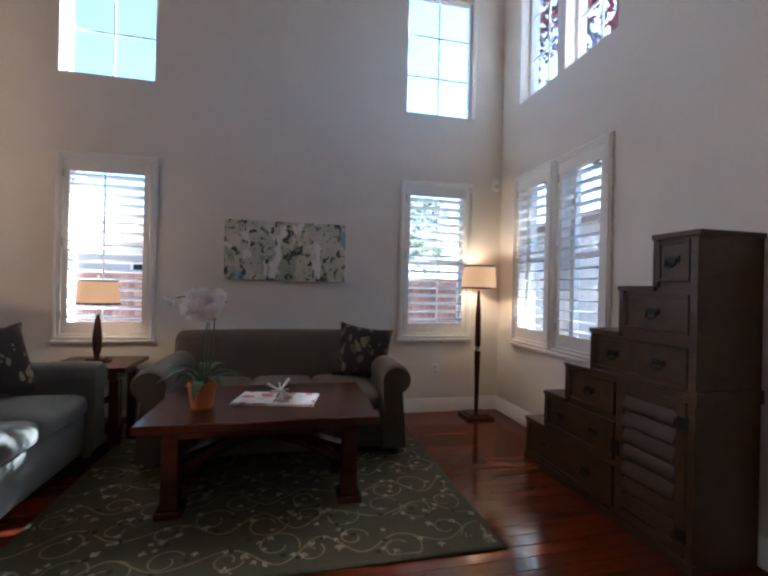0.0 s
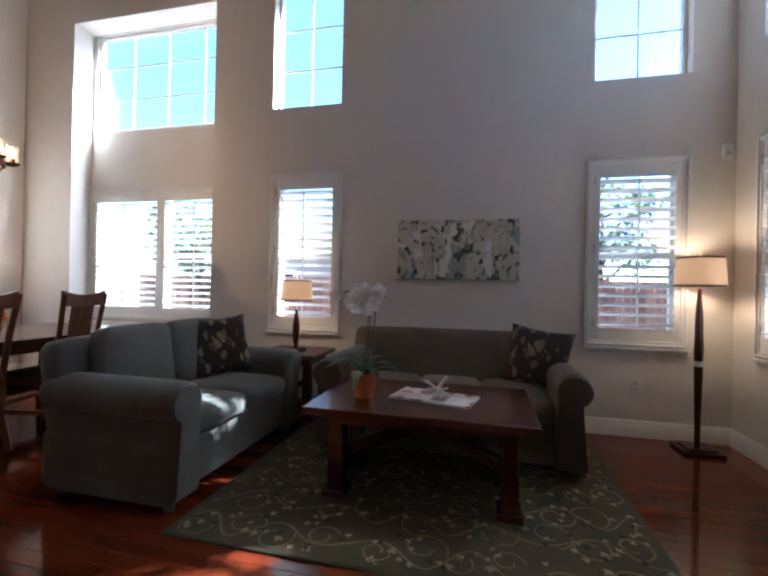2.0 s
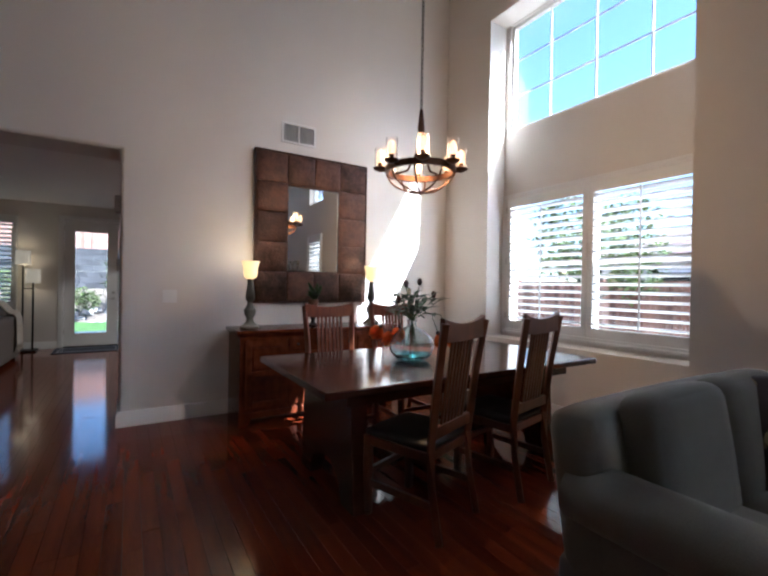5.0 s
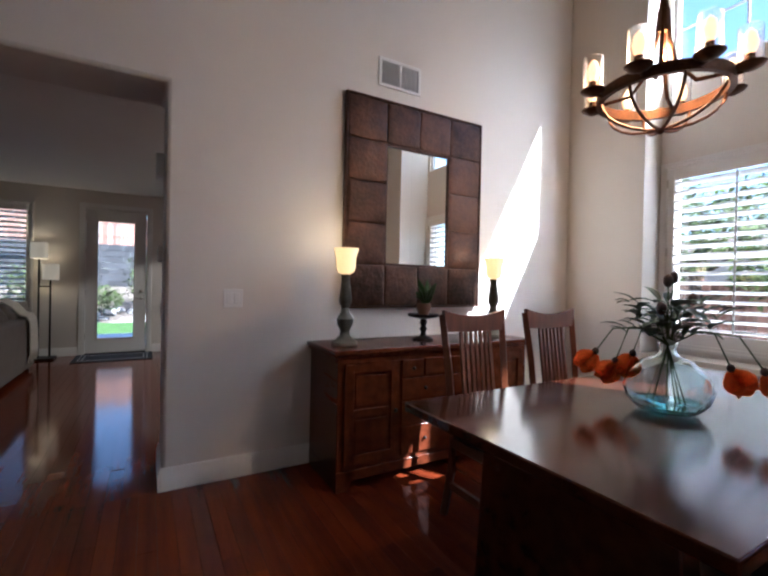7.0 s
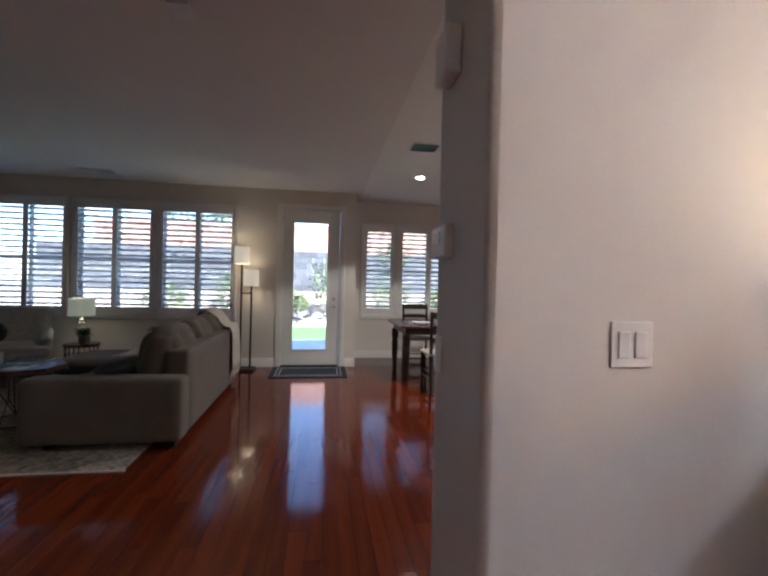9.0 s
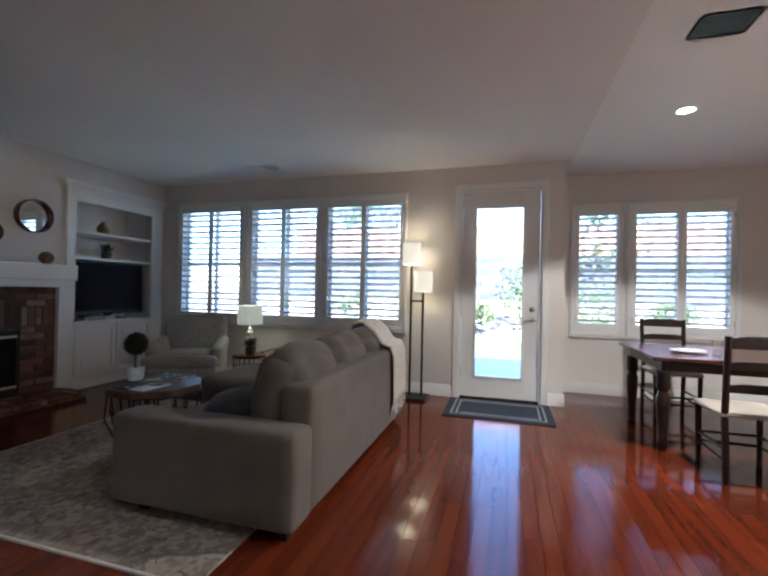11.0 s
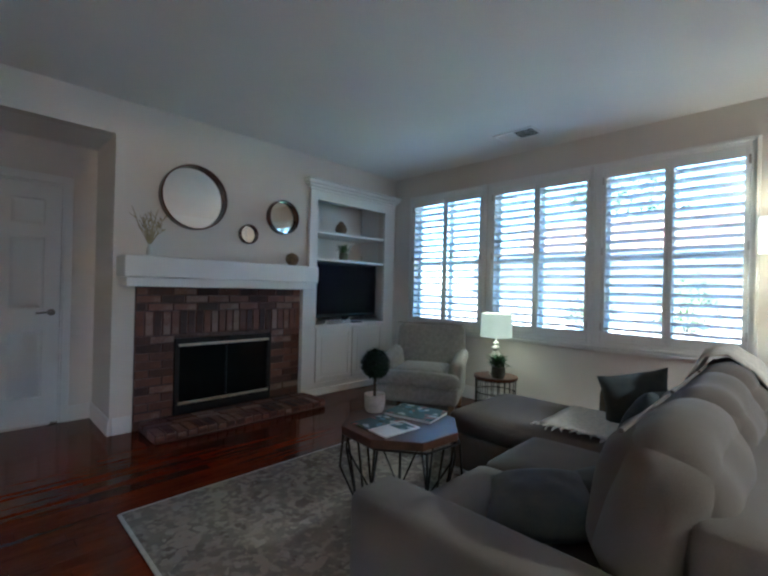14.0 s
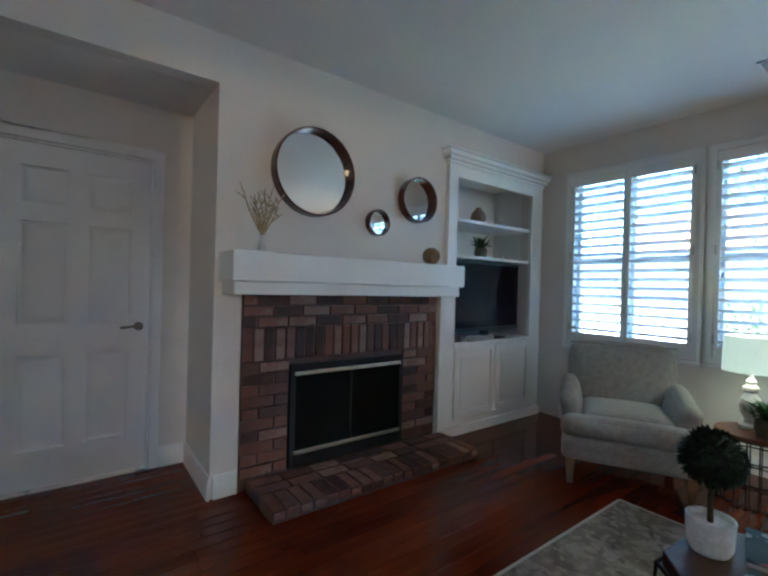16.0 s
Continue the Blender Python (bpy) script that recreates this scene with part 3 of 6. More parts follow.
def house(m, w, d, h, label):
    r = root("house", m, label, "house")
    Build().box(0, w, 0, d, 0, h).ob("wall", STUCCO, r)
    rise = 1.5
    Build().add([(-0.5, -0.5, h), (w + 0.5, -0.5, h), (w + 0.5, d + 0.5, h), (-0.5, d + 0.5, h), (2, d / 2, h + rise), (w - 2, d / 2, h + rise)],
                [(0, 1, 5, 4), (1, 2, 5), (2, 3, 4, 5), (3, 0, 4), (3, 2, 1, 0)]).ob("roof", ROOFT, r)
    for i in range(3):
        x = w * (0.18 + 0.28 * i)
        e = hole_frame(Build(), x, x + 1.2, 1.0, 2.2, -0.05, 0.01, 0.07, 0.07, 0.07, 0.07).ob("window_frame", WHITE, r)
        Build().box(x + 0.06, x + 1.14, -0.02, -0.005, 1.06, 2.14).ob("window_pane", DARKGLASS, r)


house(pose(-10, 15.5, -0.3), 11.0, 8.0, 2.7, "neighbouring stucco house with a tiled hip roof")
house(pose(13, -4, -0.3, 0, 0, 90), 12.0, 8.0, 2.7, "neighbouring stucco house with a brown roof")


# ---- doors ----
def garden_door():
    r = root("door_1", pose(-10.779, -0.16, 0, 0, 0, 90), "white glazed garden door with one tall pane", "door", kind="structure")
    w, h = 0.90, 2.40
    Build().box(-0.065, 0.0, -0.02, 0.0, 0, h + 0.065).box(w, w + 0.065, -0.02, 0.0, 0, h + 0.065).box(0, w, -0.02, 0.0, h, h + 0.065).ob("casing", WHITE, r, bevel=0.006)
    Build().box(0.001, 0.02, 0.0, 0.15, 0, h - 0.001).box(w - 0.02, w - 0.001, 0.0, 0.15, 0, h - 0.001).box(0.02, w - 0.02, 0.0, 0.15, h - 0.022, h - 0.001).ob("jamb", WHITE, r)
    leaf = hole_frame(Build(), 0.024, w - 0.024, 0.022, h - 0.025, 0.03, 0.075, 0.145, 0.165, 0.225, 0.165)
    hole_frame(leaf, 0.165, w - 0.185, 0.243, h - 0.186, 0.022, 0.083, 0.02, 0.02, 0.02, 0.02)
    leaf.ob("leaf", WHITE, r, bevel=0.004)
    g = Build().box(0.17, w - 0.19, 0.05, 0.056, 0.25, h - 0.19).ob("pane", GLASS, r)
    g.visible_shadow = False
    Build().box(0.02, w - 0.02, 0.0, 0.19, -0.02, 0.02).ob("threshold", BLACK, r, bevel=0.005)
    k = Build()
    for z in (0.93, 1.045):
        k.lathe([(0.03, 0), (0.03, 0.012), (0.012, 0.016), (0.012, 0.03)], 16, pose(w - 0.095, 0.03, z, 90))
    k.tube([(w - 0.095, -0.005, 0.93), (w - 0.13, -0.02, 0.93), (w - 0.19, -0.02, 0.925)], 0.008)
    k.ob("handle", CHROME, r)
    for z in (0.25, 0.95, 1.65, 2.2):
        Build().box(0.012, 0.028, 0.012, 0.03, z, z + 0.1).ob("hinge", CHROME, r)


def panel_door():
    r = root("door_2", pose(-6.50, -5.09, 0, 0, 0, 180), "closed white six-panel interior door in the niche", "door", kind="structure")
    w, h = 0.80, 2.045
    Build().box(-0.06, 0, -0.02, 0, 0, h + 0.06).box(w, w + 0.06, -0.02, 0, 0, h + 0.06).box(0, w, -0.02, 0, h, h + 0.06).ob("casing", WHITE, r, bevel=0.006)
    Build().box(0.001, 0.012, 0, 0.11, 0, h - 0.001).box(w - 0.012, w - 0.001, 0, 0.11, 0, h - 0.001).box(0.012, w - 0.012, 0, 0.11, h - 0.012, h - 0.001).ob("jamb", WHITE, r)
    # Added strip of bright metal that closes the gap under the leaf.
    Build().box(0.012, w - 0.012, 0.0, 0.11, -0.02, 0.0135).box(0.012, w - 0.012, -0.012, 0.0, -0.01, 0.009).ob("threshold", CHROME, r)
    xs = [0.014, 0.125, 0.355, 0.445, 0.675, w - 0.014]
    zs = [0.015, 0.24, 0.80, 0.98, 1.58, 1.68, 1.90, h - 0.014]
    b = Build()
    for i in range(5):
        for j in range(7):
            hollow = i in (1, 3) and j in (1, 3, 5)
            y = 0.042 if hollow else 0.02
            b.box(xs[i], xs[i + 1], y, 0.06, zs[j], zs[j + 1])
            if hollow:
                b.add([(x, y, z) for y, g in ((0.042, 0.014), (0.025, 0.045)) for x, z in ((xs[i] + g, zs[j] + g), (xs[i + 1] - g, zs[j] + g), (xs[i + 1] - g, zs[j + 1] - g), (xs[i] + g, zs[j + 1] - g))],
                      [(0, 1, 5, 4), (1, 2, 6, 5), (2, 3, 7, 6), (3, 0, 4, 7), (4, 5, 6, 7)])
    b.ob("leaf", WHITE, r)
    k = Build().lathe([(0.028, 0), (0.028, 0.01), (0.01, 0.014), (0.01, 0.04)], 16, pose(w - 0.07, 0.02, 0.95, 90))
    k.tube([(w - 0.07, -0.02, 0.95), (w - 0.10, -0.026, 0.953), (w - 0.175, -0.026, 0.945)], 0.008)
    k.ob("handle", material("dark_nickel", (0.22, 0.20, 0.17), 0.35, metal=1.0, vary=0.1), r)


garden_door()
panel_door()

# ---- fixtures ----
def switch_plate(m, n=2, label="white rocker light switch plate on the wall"):
    s = root("light_switch", m, label, "switch")
    w = 0.07 + 0.046 * (n - 1)
    Build().box(-w / 2, w / 2, -0.006, 0, -0.058, 0.058).ob("plate", WHITE, s, bevel=0.002)
    for i in range(n):
        x = (i - (n - 1) / 2) * 0.046
        Build().box(x - 0.016, x + 0.016, -0.010, -0.005, -0.033, 0.033).ob("rocker", WHITE, s, bevel=0.0015)


def vent(m, w, h, label):
    s = root("air_vent", m, label, "vent")
    hole_frame(Build(), 0, w, 0, h, -0.012, 0, 0.022, 0.022, 0.022, 0.022).box(w / 2 - 0.008, w / 2 + 0.008, -0.011, 0, 0.022, h - 0.022).ob("frame", WHITE, s, bevel=0.002)
    # Flat black sheet behind the grille: the duct's shade put into its colour.
    Build().box(0.02, w - 0.02, -0.002, 0.001, 0.02, h - 0.02).ob("duct_shade", SOOT, s)
    n = int((w - 0.05) / 0.012)
    b = Build()
    for i in range(n):
        b.box(0.026 + i * 0.012, 0.029 + i * 0.012, -0.010, -0.002, 0.022, h - 0.022)
    b.ob("grille", WHITE, s)


switch_plate(pose(-5.28, 1.216, 1.135, 0, 0, 90), 2)
switch_plate(pose(-5.66, 0.83, 1.05, 0, 0, 0), 1)
vent(pose(-5.28, 2.225, 2.735, 0, 0, 90), 0.375, 0.215, "white metal return air grille high on the wall")
t = root("air_register", pose(-10.29, -2.46, LOW), "white two-way ceiling register with one dark half", "vent")
hole_frame(Build(), -0.19, 0.19, -0.11, 0.11, -0.010, 0.0, 0.018, 0.018, 0.018, 0.018).ob("frame", WHITE, t, m=pose(0, 0, 0, 90, 0, 90))
# Black sheet level with the ceiling, coloured for the shade inside the duct.
Build().box(-0.095, 0.095, -0.175, 0.175, -0.001, 0.001).ob("duct_shade", SOOT, t)
for side, tilt in ((-1, 40), (1, -40)):
    b = Build()
    for k in range(11):
        b.box(-0.092, 0.092, -0.009, 0.009, -0.001, 0.001, pose(0, side * (0.015 + 0.0145 * k), -0.006, tilt))
    b.ob("louvre", WHITE, t)
vent(pose(-8.45, 1.33, LOW + 0.035, -90, 0, 90), 0.30, 0.25, "white ceiling air register in the kitchen")
t = root("thermostat", pose(-5.60, 0.83, 1.41), "white digital thermostat on the wall end", "thermostat")
Build().box(-0.09, 0.07, -0.03, 0, -0.05, 0.05).ob("case", WHITE, t, bevel=0.006)
Build().box(-0.055, 0.02, -0.032, -0.029, -0.01, 0.03).ob("display", material("lcd_green", (0.25, 0.33, 0.28), 0.3), t)
t = root("door_chime", pose(-5.56, 0.83, 1.965), "white door chime box high on the wall", "chime")
Build().box(-0.06, 0.06, -0.05, 0, -0.075, 0.075).ob("case", WHITE, t, bevel=0.01)
t = root("motion_sensor", pose(2.25, 4.2, 2.31), "small white corner motion sensor", "sensor")
Build().box(-0.035, 0.035, -0.045, 0, -0.06, 0.06).ob("case", WHITE, t, bevel=0.012)
Build().box(-0.022, 0.022, -0.05, -0.044, -0.045, 0.0).ob("lens", CERAMIC, t, bevel=0.004)
t = root("power_outlet", pose(1.64, 4.2, 0.42), "white duplex power outlet above the baseboard", "outlet")
Build().box(-0.036, 0.036, -0.006, 0, -0.058, 0.058).ob("plate", WHITE, t, bevel=0.002)
for z in (-0.025, 0.025):
    Build().box(-0.015, 0.015, -0.008, -0.005, z - 0.016, z + 0.016).ob("socket", CERAMIC, t, bevel=0.002)
DOWN = glowing("downlight_glow", (1, 0.86, 0.66), 3)
for x, y in ((-9.75, 1.72), (-8.2, 2.6), (-9.75, 3.3), (-7.0, 1.9)):
    t = root("downlight", pose(x, y, LOW + 0.035), "recessed white ceiling downlight, lit", "downlight", group="kitchen downlights")
    Build().lathe([(0.055, -0.002), (0.075, -0.006), (0.085, -0.001)], 24, None, True).ob("trim_ring", WHITE, t)
    Build().lathe([(0.001, -0.003), (0.055, -0.003)], 24, None, True).ob("lens", DOWN, t)
for x, y in ((-9.0, 2.0), (-7.5, 3.0)):
    l = new("downlight_beam", bpy.data.lights.new("downlight_beam", "SPOT"))
    l.data.energy, l.data.spot_size, l.data.shadow_soft_size, l.data.color = 21, radians(128), 0.08, (1, 0.85, 0.66)
    l.matrix_world = pose(x, y, LOW + 0.02)
t = root("smoke_detector", pose(-6.65, -0.31, LOW), "square white ceiling speaker or detector plate", "detector")
Build().box(-0.075, 0.075, -0.055, 0.055, -0.015, 0).ob("case", WHITE, t, bevel=0.005)


# ---- living room ----
def sofa(m, name, w, d, mat, label, seats, backs, back_h=0.85, arm_h=0.67, seat_h=0.47):
    """A sofa with rolled arms; it faces -y, its back at y = d/2."""
    s = root(name, m, label, "sofa")
    aw = 0.22
    x0, x1, y0, y1 = -w / 2, w / 2, -d / 2, d / 2
    Build().soft(x0 + 0.04, x1 - 0.04, y0 + 0.06, y1 - 0.02, 0.06, seat_h - 0.12, 0.03, 0.004).ob("base", mat, s)
    for side in (-1, 1):
        xo = side * w / 2
        prof = []
        for k in range(22):
            a = math.pi * (-0.35 + 1.45 * k / 21)
            prof.append((side * (w / 2 - 0.115 + 0.115 * math.cos(a)), arm_h - 0.105 + 0.105 * math.sin(a)))
        prof = [(side * (w / 2 - 0.03), 0.05)] + prof + [(side * (w / 2 - 0.22), seat_h - 0.15), (side * (w / 2 - 0.22), 0.05)]
        b = Build()
        ys = [y0, y0 + 0.02, y0 + 0.06, 0, y1 - 0.16, y1 - 0.05]
        sc = [0.90, 0.97, 1.0, 1.0, 1.0, 0.96]
        cx, cz = side * (w / 2 - 0.115), arm_h - 0.2
        k = len(prof)
        v = [(cx + (x - cx) * q, y, max(0.05, cz + (z - cz) * q)) for y, q in zip(ys, sc) for x, z in prof]
        f = [(i * k + j, i * k + (j + 1) % k, (i + 1) * k + (j + 1) % k, (i + 1) * k + j) for i in range(len(ys) - 1) for j in range(k)]
        f += [tuple(range(k)), tuple(range(len(ys) * k - 1, (len(ys) - 1) * k - 1, -1))]
        b.add(v, f).ob("arm", mat, s, angle=50)
    tilt = pose(0, y1 - 0.25, 0.12, -9)
    Build().soft(x0 + 0.05, x1 - 0.05, 0.0, 0.2, 0.0, back_h - 0.13, 0.07, 0.012, m=tilt).ob("back", mat, s)
    iw = w - 2 * aw + 0.02
    for i in range(seats):
        a = -iw / 2 + i * iw / seats
        Build().soft(a + 0.003, a + iw / seats - 0.003, y0 + 0.03, y1 - 0.24, seat_h - 0.14, seat_h, 0.055, 0.022).ob("seat_cushion", mat, s)
    for i in range(backs):
        a = -iw / 2 + i * iw / backs
        Build().soft(a + 0.004, a + iw / backs - 0.004, -0.13, 0.03, 0.30, back_h - 0.10, 0.055, 0.014, m=tilt).ob("back_cushion", mat, s)
    for x in (x0 + 0.10, x1 - 0.10):
        for y in (y0 + 0.09, y1 - 0.12):
            Build().lathe([(0.028, 0), (0.04, 0.09)], 10, pose(x, y, 0)).ob("foot", mat, s)
    return s


def pillow(m, size, mat, label, thick=0.15):
    """A square scatter cushion standing on its edge in the xz plane, pinched at the corners."""
    n, b = 16, Build()
    for side in (-1, 1):
        v = []
        for i in range(n + 1):
            for j in range(n + 1):
                u, w = 2 * i / n - 1, 2 * j / n - 1
                t = (max(0, 1 - abs(u) ** 2.6) * max(0, 1 - abs(w) ** 2.6)) ** 0.55
                pull = 1 - 0.10 * (1 - u * u * w * w) * max(abs(u), abs(w)) ** 6
                wr = 0.008 * noise.noise(Vector((u * 3, w * 3, side)))
                v.append((u * size / 2 * pull, side * (t * thick / 2 + wr * t), size / 2 + w * size / 2 * pull))
        f = [(i * (n + 1) + j, i * (n + 1) + j + 1, (i + 1) * (n + 1) + j + 1, (i + 1) * (n + 1) + j) for i in range(n) for j in range(n)]
        b.add(v, f)
    return tagged(b.ob("pillow", mat, m=m, angle=80), label, "pillow")


def floral(name, base, tones, scale=9):
    """Woven cloth with scattered leaf shapes."""
    mt = material(name, base, 0.9, vary=0.2, scale=8, grain=200, bump=0.3, sheen=0.03)
    N, L = mt.node_tree.nodes, mt.node_tree.links.new
    b = N["Principled BSDF"]
    co, vo, no = N.new("ShaderNodeTexCoord"), N.new("ShaderNodeTexVoronoi"), N.new("ShaderNodeTexNoise")
    mp = N.new("ShaderNodeMapping")
    mp.inputs["Scale"].default_value = (1.0, 1.0, 0.55)
    mp.inputs["Rotation"].default_value = (0, 0.7, 0)
    L(co.outputs["Object"], no.inputs["Vector"])
    no.inputs["Scale"].default_value = 6
    mix = N.new("ShaderNodeMixRGB")
    mix.inputs[0].default_value = 0.12
    L(co.outputs["Object"], mix.inputs[1])
    L(no.outputs["Color"], mix.inputs[2])
    L(mix.outputs[0], mp.inputs["Vector"])
    L(mp.outputs[0], vo.inputs["Vector"])
    vo.inputs["Scale"].default_value = scale
    cut = N.new("ShaderNodeMath")
    cut.operation, cut.inputs[1].default_value = "LESS_THAN", 0.44
    L(vo.outputs["Distance"], cut.inputs[0])
    sep = N.new("ShaderNodeSeparateColor")
    L(vo.outputs["Color"], sep.inputs[0])
    pick = N.new("ShaderNodeValToRGB")
    pick.color_ramp.interpolation = "CONSTANT"
    for i, t in enumerate(tones):
        e = pick.color_ramp.elements[i] if i < 2 else pick.color_ramp.elements.new(i / len(tones))
        e.position, e.color = i / len(tones), (*t, 1)
    L(sep.outputs[0], pick.inputs["Fac"])
    old = b.inputs["Base Color"].links[0].from_socket
    out = N.new("ShaderNodeMixRGB")
    L(cut.outputs[0], out.inputs[0])
    L(old, out.inputs[1])
    L(pick.outputs[0], out.inputs[2])
    L(out.outputs[0], b.inputs["Base Color"])
    return mt


FLORAL = floral("brown_leaf_print", (0.028, 0.017, 0.014), ((0.16, 0.12, 0.065), (0.028, 0.017, 0.014), (0.22, 0.17, 0.09), (0.07, 0.022, 0.015), (0.11, 0.085, 0.05)), 23)
sofa(pose(0.155, 3.64, 0), "sofa", 1.86, 0.98, SOFA, "taupe velour three-seat sofa with rolled arms", 3, 0, back_h=0.86)
sofa(pose(-1.52, 2.885, 0, 0, 0, 90), "loveseat", 1.50, 0.90, LOVE, "sage grey velour loveseat with rolled arms", 2, 2, back_h=0.88)
pillow(pose(0.77, 3.60, 0.475, -22, 8, -10), 0.46, FLORAL, "dark brown leaf-print pillow on the taupe sofa")
pillow(pose(-1.52, 3.24, 0.475, -20, -4, 58), 0.48, FLORAL, "dark brown leaf-print pillow on the sage loveseat")


OLIVE = material("olive_pile", (0.056, 0.042, 0.013), 0.95, vary=0.16, scale=7, grain=260, bump=0.6, dist=0.004, sheen=0.05)
VINE = material("pale_vine_yarn", (0.21, 0.16, 0.075), 0.95, vary=0.2, scale=12, grain=260, bump=0.5, dist=0.003)
BLOSSOM = material("cream_leaf_yarn", (0.33, 0.265, 0.165), 0.95, vary=0.25, scale=12, grain=260, bump=0.5, dist=0.003)
DOT = material("dark_berry_yarn", (0.022, 0.016, 0.008), 0.95, vary=0.2, scale=12, grain=260, bump=0.5)


def rug_pattern(rug, hw, hd):
    """Tufted scrolls, leaves and berries standing a hair above the pile."""
    rnd = random.Random(21)
    vine, leaf, dot = Build(), Build(), Build()
    top = 0.0135

    def inside(p):
        return abs(p.x) < hw and abs(p.y) < hd

    def ribbon(pts, w):
        pts = [p for p in pts if inside(p)]
        v = []
        for i, p in enumerate(pts):
            d = pts[min(i + 1, len(pts) - 1)] - pts[max(i - 1, 0)]
            side = Vector((-d.y, d.x, 0)).normalized() * w / 2
            v += [p + side, p - side]
        vine.add(v, [(2 * i, 2 * i + 1, 2 * i + 3, 2 * i + 2) for i in range(len(pts) - 1)])

    def sprig(p, a, size):
        """Three pointed lobes fanned round a direction."""
        for da, ln in ((-0.75, 0.75), (0.0, 1.0), (0.75, 0.75)):
            d = Vector((math.cos(a + da), math.sin(a + da), 0)) * size * ln
            n = Vector((-d.y, d.x, 0)) * 0.24
            if inside(p + d * 1.1) and inside(p):
                leaf.add([p, p + d * 0.5 + n, p + d, p + d * 0.5 - n], [(0, 1, 2, 3)])

    for row in range(7):
        y = -hd + 0.12 + row * 0.262
        start = -hw + 0.15 * (row % 2)
        ribbon([Vector((-hw + 2 * hw * k / 120, y + (0.065 + 0.025 * math.sin(k * 0.11 + row)) * math.sin((-hw + 2 * hw * k / 120 - start) * math.pi / 0.21 + 0.5 * math.sin(k * 0.07 + 2 * row)), top)) for k in range(1, 120)], 0.011)
        for col in range(12):
            x = start + 0.105 + col * 0.21
            up = 1 if col % 2 else -1
            c = Vector((x + rnd.uniform(-0.04, 0.04), y + up * rnd.uniform(0.01, 0.07), top))
            r0, turn = rnd.uniform(0.065, 0.11), rnd.uniform(-1.2, 1.2)
            ribbon([c + Vector((math.cos(a + turn), up * math.sin(a + turn), 0)) * (r0 * (1 - 0.105 * a)) for a in (k * 0.16 - 0.6 for k in range(42))], 0.010)
            for k in range(4):
                a = rnd.uniform(0, 6.28)
                sprig(c + Vector((math.cos(a), math.sin(a), 0)) * rnd.uniform(0.02, 0.15), rnd.uniform(0, 6.28), rnd.uniform(0.03, 0.05))
            for k in range(2):
                p = c + Vector((rnd.uniform(-0.12, 0.12), rnd.uniform(-0.15, 0.15), 0))
                if inside(p * 1.03):
                    dot.add([p + Vector((0.014 * math.cos(q), 0.014 * math.sin(q), 0.0004)) for q in (j * math.pi / 4 for j in range(8))], [tuple(range(8))])
    for b, name, mat in ((vine, "vine_scroll", VINE), (leaf, "leaf_motif", BLOSSOM), (dot, "berry_motif", DOT)):
        b.v = [(x, y, z + {"vine_scroll": 0.0, "leaf_motif": 0.0012, "berry_motif": 0.0002}[name]) for x, y, z in b.v]
        tagged(b.ob(name, mat, rug), kind="stuff")


r = root("rug", pose(0.095, 2.93, 0), "olive green rug with pale vine scrolls", "rug")
Build().box(-1.135, 1.135, -0.885, 0.885, 0.001, 0.012).ob("pile", OLIVE, r, bevel=0.004)
rug_pattern(r, 1.11, 0.86)
Build().box(-1.14, 1.14, -0.892, -0.884, 0.001, 0.010).box(-1.14, 1.14, 0.884, 0.892, 0.001, 0.010).ob("binding", material("olive_binding", (0.05, 0.045, 0.02), 0.9), r)


def coffee_table():
    t = root("coffee_table", pose(0.085, 2.80, 0.012), "dark mahogany trestle coffee table on the rug", "table")
    Build().box(-0.595, 0.595, -0.40, 0.40, 0.49, 0.535).ob("top", MAHOGANY, t, bevel=0.006)
    Build().box(-0.46, 0.46, -0.30, 0.30, 0.43, 0.489).ob("apron", MAHOGANY, t, bevel=0.004)
    leg = Build().prism([(-0.046, 0.03), (0.046, 0.03), (0.04, 0.429), (-0.04, 0.429)], -0.045, 0.045).box(-0.065, 0.065, -0.075, 0.075, 0.0, 0.04).ob("leg", MAHOGANY, t, bevel=0.006, m=pose(-0.47, -0.17, 0))
    for x, y in ((0.47, -0.17), (-0.47, 0.22), (0.47, 0.22)):
        part(leg, t, "leg", pose(x, y, 0))
    for side in (-1, 1):
        pts = [(-0.46, -0.15 * side, 0.19), (-0.2, -0.06 * side, 0.31), (0, 0, 0.35), (0.2, 0.06 * side, 0.31), (0.46, 0.15 * side, 0.19)]
        Build().tube(pts, 0.032, 4).ob("stretcher", MAHOGANY, t)
    for x in (-0.46, 0.46):
        Build().box(x - 0.03, x + 0.03, -0.18, 0.18, 0.10, 0.16).ob("crossbar", MAHOGANY, t, bevel=0.004)


coffee_table()


